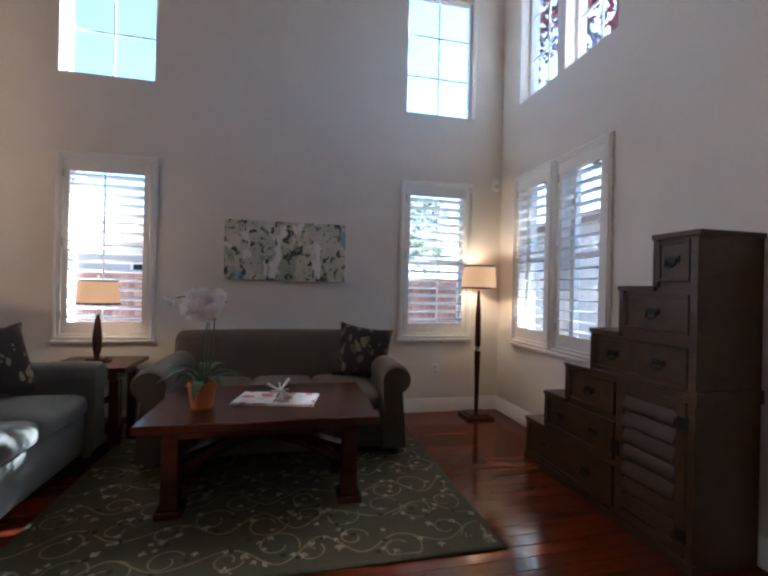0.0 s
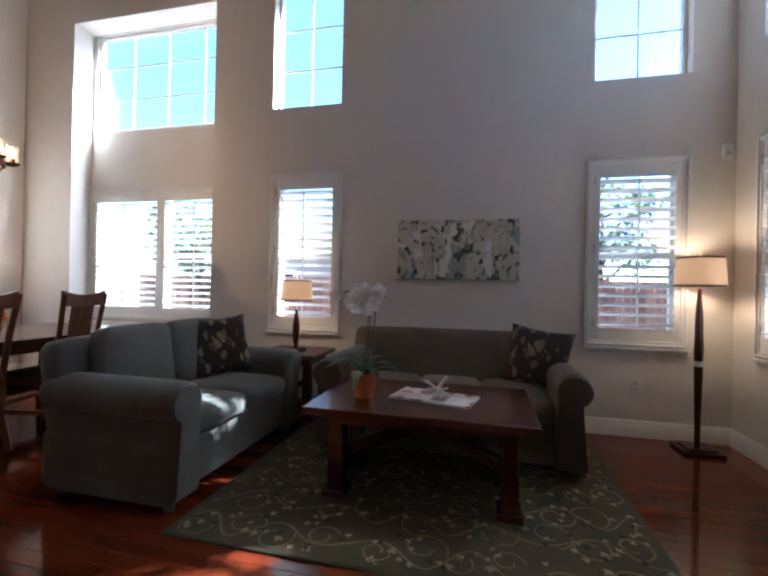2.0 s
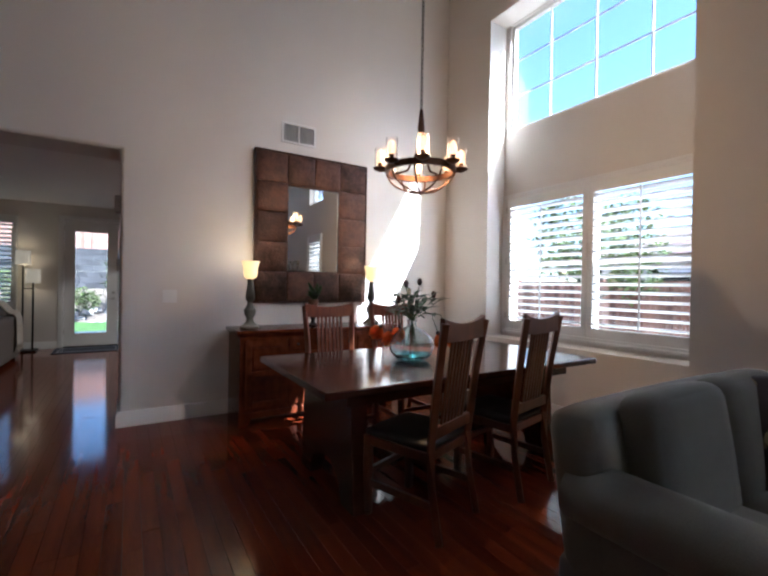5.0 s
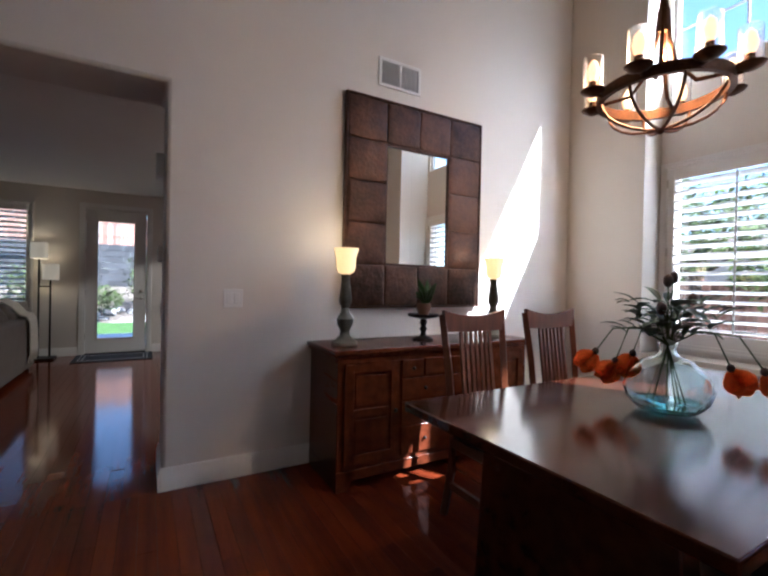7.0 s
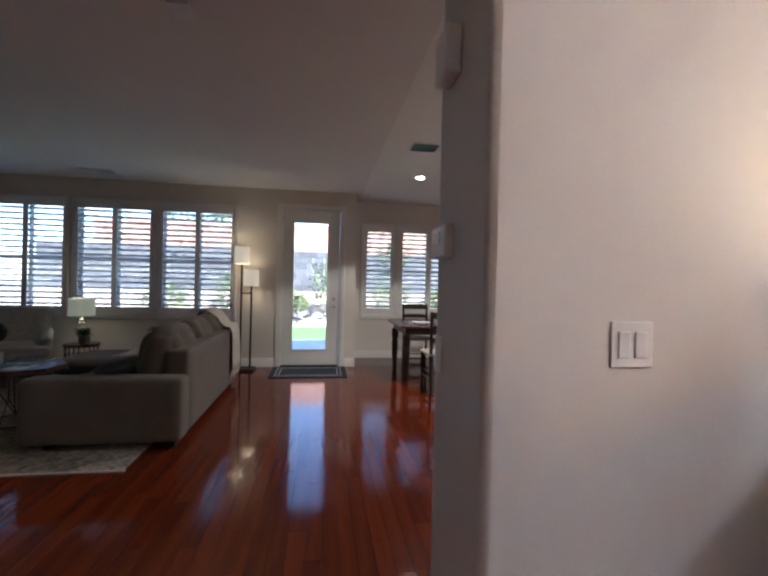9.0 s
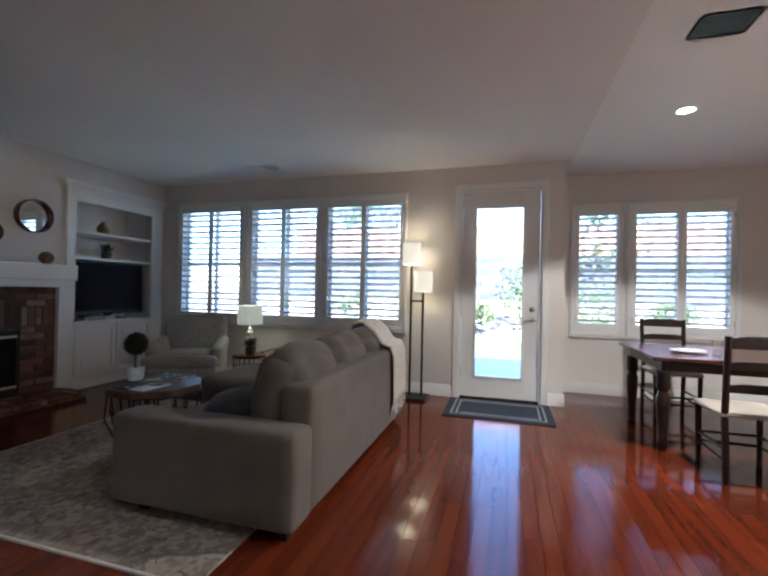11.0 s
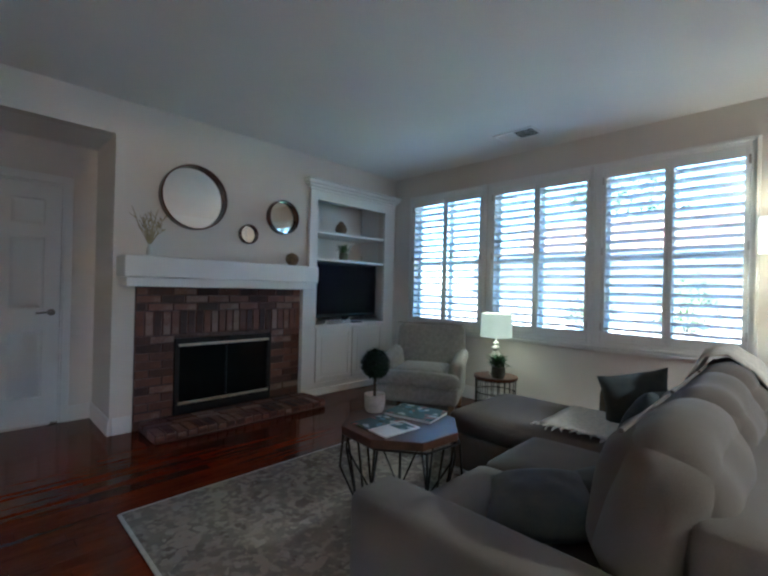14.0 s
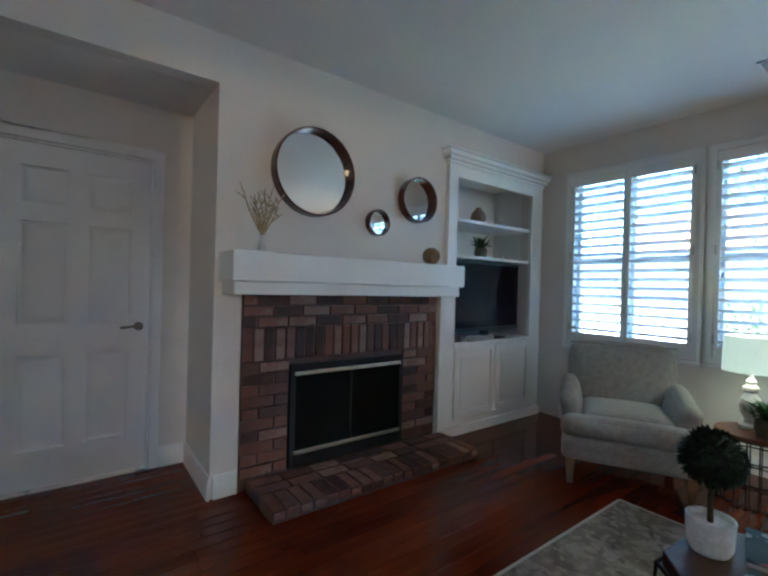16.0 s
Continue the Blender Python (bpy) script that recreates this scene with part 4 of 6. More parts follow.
def orchid(m):
    o = root("orchid", m, "white orchid in a terracotta pot on the coffee table", "plant")
    rnd = random.Random(2)
    Build().lathe([(0.055, 0.0), (0.075, 0.12), (0.078, 0.14), (0.068, 0.14), (0.06, 0.11), (0.001, 0.11)], 24).ob("pot", TERRACOTTA, o)
    b = Build()
    for k in range(9):
        a = k * 0.75 + 0.2
        ln = rnd.uniform(0.17, 0.26)
        pts = [Vector((0, 0, 0.11)), Vector((math.cos(a) * ln * 0.5, math.sin(a) * ln * 0.5, 0.11 + rnd.uniform(0.06, 0.16))), Vector((math.cos(a) * ln, math.sin(a) * ln, rnd.uniform(0.08, 0.26)))]
        b.leaf(pts[0], pts[2], 0.055, 0.28, 8)
    b.ob("leaf", LEAFG, o)
    s = Build()
    s.tube([(0, 0, 0.1), (0.0, 0.02, 0.3), (0.02, 0.0, 0.5), (-0.03, 0.0, 0.62), (-0.14, 0.0, 0.60)], 0.004, 6)
    s.tube([(0.02, 0, 0.1), (0.05, 0, 0.3), (0.05, 0.02, 0.48), (0.09, 0.0, 0.6), (0.12, -0.02, 0.58)], 0.004, 6)
    s.tube([(0.01, 0.02, 0.1), (0.03, 0.01, 0.52)], 0.003, 6)
    s.ob("stem", material("orchid_stem", (0.12, 0.12, 0.06), 0.6), o)
    f = Build()
    for k in range(19):
        c = Vector((rnd.uniform(-0.10, 0.11), rnd.uniform(-0.06, 0.06), 0.57 + rnd.uniform(-0.06, 0.05)))
        face = Vector((rnd.uniform(-0.6, 0.6), -1, rnd.uniform(-0.3, 0.3))).normalized()
        x = face.cross(Vector((0, 0, 1))).normalized()
        z = x.cross(face)
        for j in range(5):
            a = math.pi / 2 + j * 2 * math.pi / 5
            d = x * math.cos(a) + z * math.sin(a)
            f.leaf(c, c + d * 0.048 + face * 0.008, 0.056, 0.06, 4, tuple(face))
    for k in range(3):
        f.ball((-0.16 - 0.02 * k, 0, 0.57 + 0.012 * k), 0.012, 0.012, 0.015, 5)
    f.ob("flower", PETAL, o)


orchid(pose(-0.255, 2.70, 0.547))
PAPER = material("printed_page", (0.70, 0.68, 0.66), 0.5, vary=0.1, scale=9)
COVER = floral("magazine_cover", (0.68, 0.66, 0.64), ((0.68, 0.66, 0.64), (0.40, 0.16, 0.14), (0.25, 0.22, 0.22), (0.66, 0.60, 0.56)), 14)
t = root("magazine", pose(0.14, 2.80, 0.547, 0, 0, -12), "open glossy magazine lying on the coffee table", "magazine")
Build().box(-0.23, 0.0, -0.13, 0.13, 0, 0.012).box(0.004, 0.23, -0.13, 0.13, 0, 0.010).ob("pages", COVER, t, bevel=0.003)
Build().box(-0.236, 0.236, -0.135, 0.135, -0.001, 0.002).ob("cover", PAPER, t)
t = root("star_ornament", pose(0.16, 2.80, 0.600, 20, 30, 15), "polished metal jack-shaped star ornament", "ornament")
b = Build()
for a in ((1, 0, 0), (0, 1, 0), (0, 0, 1), (0.7, 0.7, 0), (0.7, -0.7, 0.3)):
    d = Vector(a).normalized() * 0.085
    b.tube([-d, d], 0.007, 8)
    b.ball(tuple(d), 0.01, 0.01, 0.01, 5).ball(tuple(-d), 0.01, 0.01, 0.01, 5)
b.ob("spikes", CHROME, t)

SHADE_WARM = glowing("lit_linen_shade", (1.0, 0.50, 0.20), 0.075, (0.60, 0.42, 0.27))
SHADE_CREAM = glowing("lit_cream_shade", (1.0, 0.80, 0.52), 0.055)
SHADE_PALE = glowing("lit_pale_shade", (0.95, 0.95, 0.62), 0.02)
SHADE_GLASS = glowing("lit_amber_glass", (1.0, 0.58, 0.20), 0.24)
DARKTRIM = material("dark_trim", (0.03, 0.02, 0.015), 0.5)


def bulb_light(at, watts, color=(1, 0.72, 0.42), size=0.05):
    l = new("bulb", bpy.data.lights.new("bulb", "POINT"))
    l.data.energy, l.data.color, l.data.shadow_soft_size = watts, color, size
    l.location = at


def end_table():
    t = root("end_table", pose(-1.25, 3.89, 0), "dark mahogany end table beside the sofa", "table")
    Build().box(-0.29, 0.29, -0.27, 0.27, 0.565, 0.60).ob("top", MAHOGANY, t, bevel=0.005)
    Build().box(-0.22, 0.22, -0.20, 0.20, 0.50, 0.564).ob("apron", MAHOGANY, t, bevel=0.003)
    leg = Build().box(-0.035, 0.035, -0.035, 0.035, 0, 0.50).ob("leg", MAHOGANY, t, bevel=0.005, m=pose(-0.2, -0.18, 0))
    for x, y in ((0.2, -0.18), (-0.2, 0.18), (0.2, 0.18)):
        part(leg, t, "leg", pose(x, y, 0))
    for s in (-1, 1):
        Build().tube([(-0.2, -0.18, 0.25 - 0.14 * s), (0, -0.18, 0.25), (0.2, -0.18, 0.25 + 0.14 * s)], 0.022, 4).ob("brace", MAHOGANY, t)
    Build().box(-0.2, 0.2, -0.17, 0.17, 0.09, 0.115).ob("shelf", MAHOGANY, t)


def shade(parent, z0, z1, r0, r1, mat, trim=None, sx=1.0, sy=1.0, n=40):
    m = Matrix.Diagonal((sx, sy, 1, 1))
    Build().lathe([(r0, z0), (r1, z1), (r1 - 0.004, z1), (r0 - 0.004, z0), (r0, z0)], n, m, True).ob("shade", mat, parent)
    if trim:
        Build().lathe([(r0 + 0.001, z0 - 0.002), (r0 + 0.001, z0 + 0.012), (r0 - 0.005, z0 + 0.012), (r0 - 0.005, z0 - 0.002), (r0 + 0.001, z0 - 0.002)], n, m, True).lathe(
            [(r1 + 0.001, z1 - 0.012), (r1 + 0.001, z1 + 0.002), (r1 - 0.005, z1 + 0.002), (r1 - 0.005, z1 - 0.012), (r1 + 0.001, z1 - 0.012)], n, m, True).ob("shade_trim", trim, parent)


end_table()
l = root("table_lamp", pose(-1.25, 3.89, 0.60), "dark wood table lamp with a lit linen shade", "lamp")
Build().box(-0.085, 0.085, -0.06, 0.06, 0, 0.018).box(-0.065, 0.065, -0.045, 0.045, 0.018, 0.03).ob("foot", MAHOGANY, l, bevel=0.003)
Build().lathe([(0.016, 0.03), (0.03, 0.10), (0.034, 0.2), (0.022, 0.31), (0.012, 0.36), (0.012, 0.37)], 16).ob("stem", MAHOGANY, l)
Build().lathe([(0.005, 0.37), (0.005, 0.66), (0.012, 0.665), (0.005, 0.68)], 10).ob("rod", BRASS, l)
shade(l, 0.45, 0.635, 0.155, 0.135, SHADE_WARM, DARKTRIM, 1, 0.7)
bulb_light((-1.25, 3.89, 1.14), 0.5)

l = root("floor_lamp", pose(1.99, 3.98, 0), "dark wood floor lamp with a lit drum shade", "lamp")
Build().box(-0.135, 0.135, -0.125, 0.125, 0, 0.03).box(-0.10, 0.10, -0.09, 0.09, 0.03, 0.045).ob("foot", MAHOGANY, l, bevel=0.006)
Build().lathe([(0.018, 0.045), (0.022, 0.3), (0.03, 0.62), (0.028, 0.64)], 16).lathe([(0.028, 0.68), (0.031, 0.75), (0.026, 1.0), (0.012, 1.22)], 16).ob("stem", MAHOGANY, l)
Build().lathe([(0.03, 0.64), (0.024, 0.65), (0.03, 0.66), (0.024, 0.67), (0.03, 0.68)], 16).lathe([(0.006, 1.22), (0.006, 1.475), (0.012, 1.48)], 10).ob("collar", CHROME, l)
shade(l, 1.24, 1.46, 0.165, 0.15, SHADE_WARM, DARKTRIM)
bulb_light((1.99, 3.98, 1.36), 1.2)


def painting():
    mt = material("abstract_paint", (0.62, 0.58, 0.47), 0.7, vary=0.15, scale=6, grain=90, bump=0.5, dist=0.003)
    N, L = mt.node_tree.nodes, mt.node_tree.links.new
    b = N["Principled BSDF"]
    co = N.new("ShaderNodeTexCoord")
    last = b.inputs["Base Color"].links[0].from_socket
    for scale, cut, color, stretch in ((5, 0.575, (0.36, 0.38, 0.26), (1, 1, 0.6)), (7, 0.59, (0.28, 0.36, 0.40), (1, 1, 0.5)), (13, 0.60, (0.055, 0.07, 0.06), (1, 1, 0.8)), (20, 0.615, (0.16, 0.20, 0.09), (1, 1, 1.2)), (11, 0.60, (0.75, 0.74, 0.68), (1, 1, 0.5))):
        mp, no, r = N.new("ShaderNodeMapping"), N.new("ShaderNodeTexNoise"), N.new("ShaderNodeValToRGB")
        mp.inputs["Scale"].default_value, mp.inputs["Location"].default_value = stretch, (scale, 3 * scale, 0)
        no.inputs["Scale"].default_value, no.inputs["Detail"].default_value = scale, 2.5
        L(co.outputs["Object"], mp.inputs["Vector"])
        L(mp.outputs[0], no.inputs["Vector"])
        r.color_ramp.elements[0].position, r.color_ramp.elements[1].position = cut - 0.02, cut + 0.02
        L(no.outputs["Fac"], r.inputs["Fac"])
        mx = N.new("ShaderNodeMixRGB")
        mx.inputs[2].default_value = (*color, 1)
        L(r.outputs[0], mx.inputs[0])
        L(last, mx.inputs[1])
        last = mx.outputs[0]
    L(last, b.inputs["Base Color"])
    p = Build().box(-0.54, 0.54, -0.04, -0.002, -0.27, 0.27).ob("painting", mt, bevel=0.004, m=pose(0.165, 4.2, 1.54))
    tagged(p, "wide abstract canvas with green and grey dabs", "painting")


painting()


def tansu():
    """Stepped chest: six steps rise as y falls; its front faces -x."""
    t = root("step_chest", pose(0, 0, 0), "dark stained wooden step chest with iron ring pulls", "chest")
    xf, xb = 1.93, 2.30
    ys = [3.01, 2.795, 2.58, 2.36, 2.15, 1.94, 1.71]
    zs = [0.305, 0.545, 0.777, 1.018, 1.262, 1.51]
    body = Build()
    outline = [(ys[0], 0.0)]
    for k in range(6):
        outline += [(ys[k], zs[k]), (ys[k + 1], zs[k])]
    outline += [(ys[6], 0.0)]
    v = [(x, y, z) for x in (xf + 0.012, xb) for y, z in outline]
    n = len(outline)
    body.add(v, [tuple(range(n)), tuple(range(2 * n - 1, n - 1, -1))] + [((i + 1) % n, i, i + n, (i + 1) % n + n) for i in range(n)])
    body.ob("carcass", TANSU, t)
    for k in range(6):
        Build().box(xf - 0.006, xb, ys[k + 1] - 0.012, ys[k] + 0.008, zs[k] - 0.022, zs[k] + 0.003).ob("step_top", TANSU, t, bevel=0.003)
        Build().box(xf, xf + 0.014, ys[k] - 0.028, ys[k], (zs[k - 1] if k else 0.0), zs[k] - 0.022).ob("upright", TANSU, t)
    Build().box(xf, xf + 0.014, 1.71, 1.745, 0.0, zs[5] - 0.022).box(xf - 0.008, xf + 0.012, 1.70, 3.015, 0, 0.045).box(xf - 0.004, xf + 0.013, 1.71, 2.36, 0.755, 0.785).ob("frame", TANSU, t)
    Build().box(xf - 0.006, xb, 1.697, 1.709, 0.74, 0.80).ob("side_rail", TANSU, t)

    def drawer(y0, y1, z0, z1, pulls=1):
        hole_frame(Build(), y0, y1, z0, z1, -0.004, 0.012, 0.016, 0.016, 0.016, 0.016).box(y0 + 0.016, y1 - 0.016, 0.002, 0.012, z0 + 0.016, z1 - 0.016).ob("drawer", TANSU, t, bevel=0.002, m=pose(xf + 0.001, 0, 0) @ Matrix(((0, 1, 0, 0), (1, 0, 0, 0), (0, 0, 1, 0), (0, 0, 0, 1))))
        for i in range(pulls):
            y, z = y0 + (y1 - y0) * (i + 0.5) / pulls, (z0 + z1) / 2
            b = Build().box(xf - 0.008, xf - 0.002, y - 0.035, y + 0.035, z - 0.006, z + 0.022)
            b.tube([(xf - 0.012, y - 0.028, z + 0.008), (xf - 0.018, y - 0.026, z - 0.018), (xf - 0.018, y, z - 0.030), (xf - 0.018, y + 0.026, z - 0.018), (xf - 0.012, y + 0.028, z + 0.008)], 0.0045, 6)
            b.ob("pull", BLACK, t)
    drawer(1.75, 1.915, 1.285, 1.475)
    drawer(1.75, 2.115, 1.04, 1.225)
    drawer(1.75, 2.325, 0.80, 0.985, 2)
    drawer(2.17, 2.545, 0.56, 0.745)
    drawer(2.17, 2.765, 0.32, 0.525, 2)
    drawer(2.17, 2.98, 0.06, 0.285, 2)
    hole_frame(Build(), 1.75, 2.15, 0.05, 0.745, -0.004, 0.012, 0.05, 0.05, 0.05, 0.05).ob("door", TANSU, t, bevel=0.003, m=pose(xf + 0.001, 0, 0) @ Matrix(((0, 1, 0, 0), (1, 0, 0, 0), (0, 0, 1, 0), (0, 0, 0, 1))))
    for i in range(7):
        z = 0.105 + i * 0.085
        Build().prism([(-0.001, 0.004), (-0.012, 0.012), (-0.012, 0.03), (0.004, 0.078), (0.012, 0.08), (0.012, 0.0)], 1.80, 2.10, pose(xf + 0.001, 0, z)).ob("slat", TANSU, t)
    for z in (0.12, 0.62):
        Build().box(xf - 0.008, xf - 0.002, 1.735, 1.79, z, z + 0.06).ob("hinge", BLACK, t, bevel=0.002)
    Build().box(xf - 0.009, xf - 0.002, 2.12, 2.18, 0.36, 0.44).ob("latch", BLACK, t, bevel=0.002)


tansu()


# ---- dining end ----
def dining_table():
    t = root("dining_table", pose(-3.435, 2.80, 0), "dark polished wood dining table on slab legs", "table")
    Build().box(-0.575, 0.575, -1.10, 1.10, 0.705, 0.745).ob("top", DINING, t, bevel=0.006)
    Build().box(-0.45, 0.45, -0.92, 0.92, 0.62, 0.704).ob("apron", DINING, t, bevel=0.004)
    for y in (-0.80, 0.80):
        outline = [(-0.40, 0.0), (-0.24, 0.0), (-0.20, 0.12), (-0.08, 0.2), (0.08, 0.2), (0.20, 0.12), (0.24, 0.0), (0.40, 0.0), (0.36, 0.62), (-0.36, 0.62)]
        Build().prism(outline, y - 0.05, y + 0.05).ob("leg", DINING, t, bevel=0.006)
    Build().box(-0.04, 0.04, -0.75, 0.75, 0.22, 0.32).ob("stretcher", DINING, t, bevel=0.005)


LEATHER = material("black_leather", (0.02, 0.018, 0.017), 0.45, vary=0.2, scale=20, bump=0.2)


def dining_chair():
    """Faces -y; back at y = 0.22."""
    c = root("dining_chair", pose(0, 0, 0), "mission style wooden dining chair with slatted back", "chair", "chairs round the dining table")
    for s in (-1, 1):
        Build().tube([(s * 0.20, 0.25, 0), (s * 0.195, 0.20, 0.25), (s * 0.195, 0.19, 0.45), (s * 0.205, 0.23, 0.8), (s * 0.22, 0.275, 1.085)], 0.025, 4).ob("back_leg", CHAIRWOOD, c, bevel=0.003)
        Build().box(s * 0.20 - 0.02, s * 0.20 + 0.02, -0.23, -0.19, 0, 0.44).ob("front_leg", CHAIRWOOD, c, bevel=0.004)
        Build().box(s * 0.20 - 0.011, s * 0.20 + 0.011, -0.19, 0.20, 0.16, 0.195).ob("side_stretcher", CHAIRWOOD, c)
    Build().box(-0.21, 0.21, -0.235, 0.19, 0.385, 0.435).ob("seat_rail", CHAIRWOOD, c, bevel=0.004)
    Build().soft(-0.205, 0.205, -0.235, 0.175, 0.43, 0.475, 0.02, 0.012).ob("seat", LEATHER, c)
    top = []
    for i in range(13):
        x = -0.225 + 0.45 * i / 12
        top.append((x, 1.075 + 0.035 * (abs(x) / 0.225) ** 2))
    outline = [(-0.225, 0.99)] + top + [(0.225, 0.99), (0.1, 0.985), (-0.1, 0.985)]
    Build().prism(outline, -0.014, 0.014, pose(0, 0.262, 0)).ob("crest_rail", CHAIRWOOD, c, bevel=0.003)
    Build().box(-0.20, 0.20, 0.185, 0.21, 0.50, 0.56).ob("lower_rail", CHAIRWOOD, c, bevel=0.003)
    slat = Build().box(-0.010, 0.010, -0.006, 0.006, 0.0, 0.445).ob("slat", CHAIRWOOD, c, m=pose(-0.105, 0.197, 0.555, -7.5))
    for i in range(1, 7):
        part(slat, c, "slat", pose(-0.105 + i * 0.035, 0.197, 0.555, -7.5))
    Build().box(-0.19, 0.19, -0.222, -0.198, 0.22, 0.25).ob("front_stretcher", CHAIRWOOD, c)
    return c


dining_table()
ch = dining_chair()
ch.matrix_basis = pose(-2.91, 2.30, 0, 0, 0, -70)
copy_thing(ch, pose(-2.98, 3.03, 0, 0, 0, -78))
copy_thing(ch, pose(-4.07, 2.37, 0, 0, 0, 90))
copy_thing(ch, pose(-4.07, 3.01, 0, 0, 0, 90))

SIDEB = material("cherry_sideboard", (0.12, 0.028, 0.011), 0.24, vary=0.25, scale=4, grain=50, bump=0.06, stretch=(4, 0.5, 4))


def sideboard():
    """Local x runs along the wall, y points to the wall."""
    s = root("sideboard", pose(-4.79, 1.71, 0, 0, 0, 90), "cherry wood sideboard with doors and drawers", "sideboard")
    w, d, h = 1.62, 0.47, 0.845
    Build().box(-0.01, w + 0.02, -0.025, d, h - 0.03, h).box(0.0, w + 0.01, -0.012, d, h - 0.05, h - 0.031).ob("top", SIDEB, s, bevel=0.006)
    Build().box(0.02, w - 0.02, 0.0, d, 0.10, h - 0.051).ob("carcass", SIDEB, s, bevel=0.004)
    Build().prism([(0.015, 0.0), (0.09, 0.0), (0.12, 0.06), (w - 0.12, 0.06), (w - 0.09, 0.0), (w - 0.015, 0.0), (w - 0.015, 0.12), (0.015, 0.12)], -0.015, 0.02).ob("plinth", SIDEB, s, bevel=0.003)
    Build().box(0.02, 0.09, 0.03, d, 0, 0.1).box(w - 0.09, w - 0.02, 0.03, d, 0, 0.1).ob("foot", SIDEB, s)
    for x0, x1 in ((0.06, 0.44), (1.18, 1.56)):
        dr = hole_frame(Build(), x0, x1, 0.15, 0.76, -0.018, -0.001, 0.06, 0.06, 0.06, 0.06)
        dr.box(x0 + 0.06, x1 - 0.06, -0.012, -0.001, 0.43, 0.48)
        for z0, z1 in ((0.21, 0.43), (0.48, 0.70)):
            dr.box(x0 + 0.075, x1 - 0.075, -0.010, -0.001, z0 + 0.015, z1 - 0.015)
        dr.ob("door", SIDEB, s, bevel=0.003)
        Build().ball((x1 - 0.03 if x0 < 0.5 else x0 + 0.03, -0.03, 0.45), 0.011, 0.013, 0.011, 6).ob("knob", BLACK, s)
    rows = ((0.15, 0.33), (0.34, 0.49), (0.50, 0.64))
    for z0, z1 in rows:
        Build().box(0.46, 1.16, -0.016, -0.001, z0, z1).ob("drawer", SIDEB, s, bevel=0.004)
        for x in (0.64, 0.98):
            Build().ball((x, -0.028, (z0 + z1) / 2), 0.011, 0.013, 0.011, 6).ob("knob", BLACK, s)
    for x0, x1 in ((0.46, 0.63), (0.64, 0.98), (0.99, 1.16)):
        Build().box(x0, x1, -0.016, -0.001, 0.65, 0.76).ob("drawer", SIDEB, s, bevel=0.004)
        Build().ball(((x0 + x1) / 2, -0.028, 0.705), 0.011, 0.013, 0.011, 6).ob("knob", BLACK, s)


sideboard()

COPPER = material("embossed_copper", (0.085, 0.038, 0.022), 0.42, metal=0.55, vary=0.35, scale=9, grain=38, bump=0.8, dist=0.006, object_vary=0.25)


def wall_mirror():
    m = root("wall_mirror", pose(-5.279, 1.955, 1.068, 0, 0, 90), "large mirror in an embossed copper tile frame", "mirror")
    w, h = 1.266, 1.554
    xs, zs = [0.015, 0.335, 0.632, 0.93, w - 0.015], [0.015 + (h - 0.03) * k / 5 for k in range(6)]
    hole_frame(Build(), 0, w, 0, h, -0.045, 0, 0.014, 0.014, 0.014, 0.014).ob("edge", COPPER, m, bevel=0.004)
    hole_frame(Build(), 0.014, w - 0.014, 0.014, h - 0.014, -0.03, -0.002, 0.32, 0.32, 0.31, 0.31).ob("backing", COPPER, m)
    for i in range(4):
        for j in range(5):
            if i in (1, 2) and j in (1, 2, 3):
                continue
            x0, x1, z0, z1 = xs[i] + 0.005, xs[i + 1] - 0.005, zs[j] + 0.005, zs[j + 1] - 0.005
            Build().soft(x0, x1, -0.045, -0.028, z0, z1, 0.008, 0.006, 6).ob("tile", COPPER, m)
    Build().box(0.338, 0.922, -0.022, -0.016, 0.33, 1.22).ob("glass", MIRROR, m)
    hole_frame(Build(), 0.330, 0.932, 0.322, 1.228, -0.040, -0.012, 0.012, 0.012, 0.012, 0.012).ob("slip", COPPER, m)


wall_mirror()


def torch_lamp(m):
    l = root("buffet_lamp", m, "turned stone lamp with a lit amber glass shade", "lamp", "lamps on the sideboard")
    Build().lathe([(0.085, 0), (0.085, 0.02), (0.06, 0.035), (0.035, 0.06), (0.03, 0.09), (0.05, 0.13), (0.055, 0.17), (0.03, 0.21), (0.024, 0.24), (0.04, 0.27), (0.042, 0.30), (0.026, 0.42), (0.03, 0.45), (0.022, 0.46)], 24).ob("stem", STONEGREY, l)
    Build().lathe([(0.02, 0.455), (0.05, 0.47), (0.062, 0.50), (0.064, 0.56), (0.082, 0.625), (0.078, 0.625), (0.058, 0.56), (0.05, 0.49), (0.02, 0.46)], 24, None, True).ob("shade", SHADE_GLASS, l)
    return l


a = torch_lamp(pose(-5.0, 1.865, 0.846))
copy_thing(a, pose(-5.0, 3.165, 0.846))
bulb_light((-5.0, 1.865, 1.50), 0.4)
bulb_light((-5.0, 3.165, 1.50), 0.3)

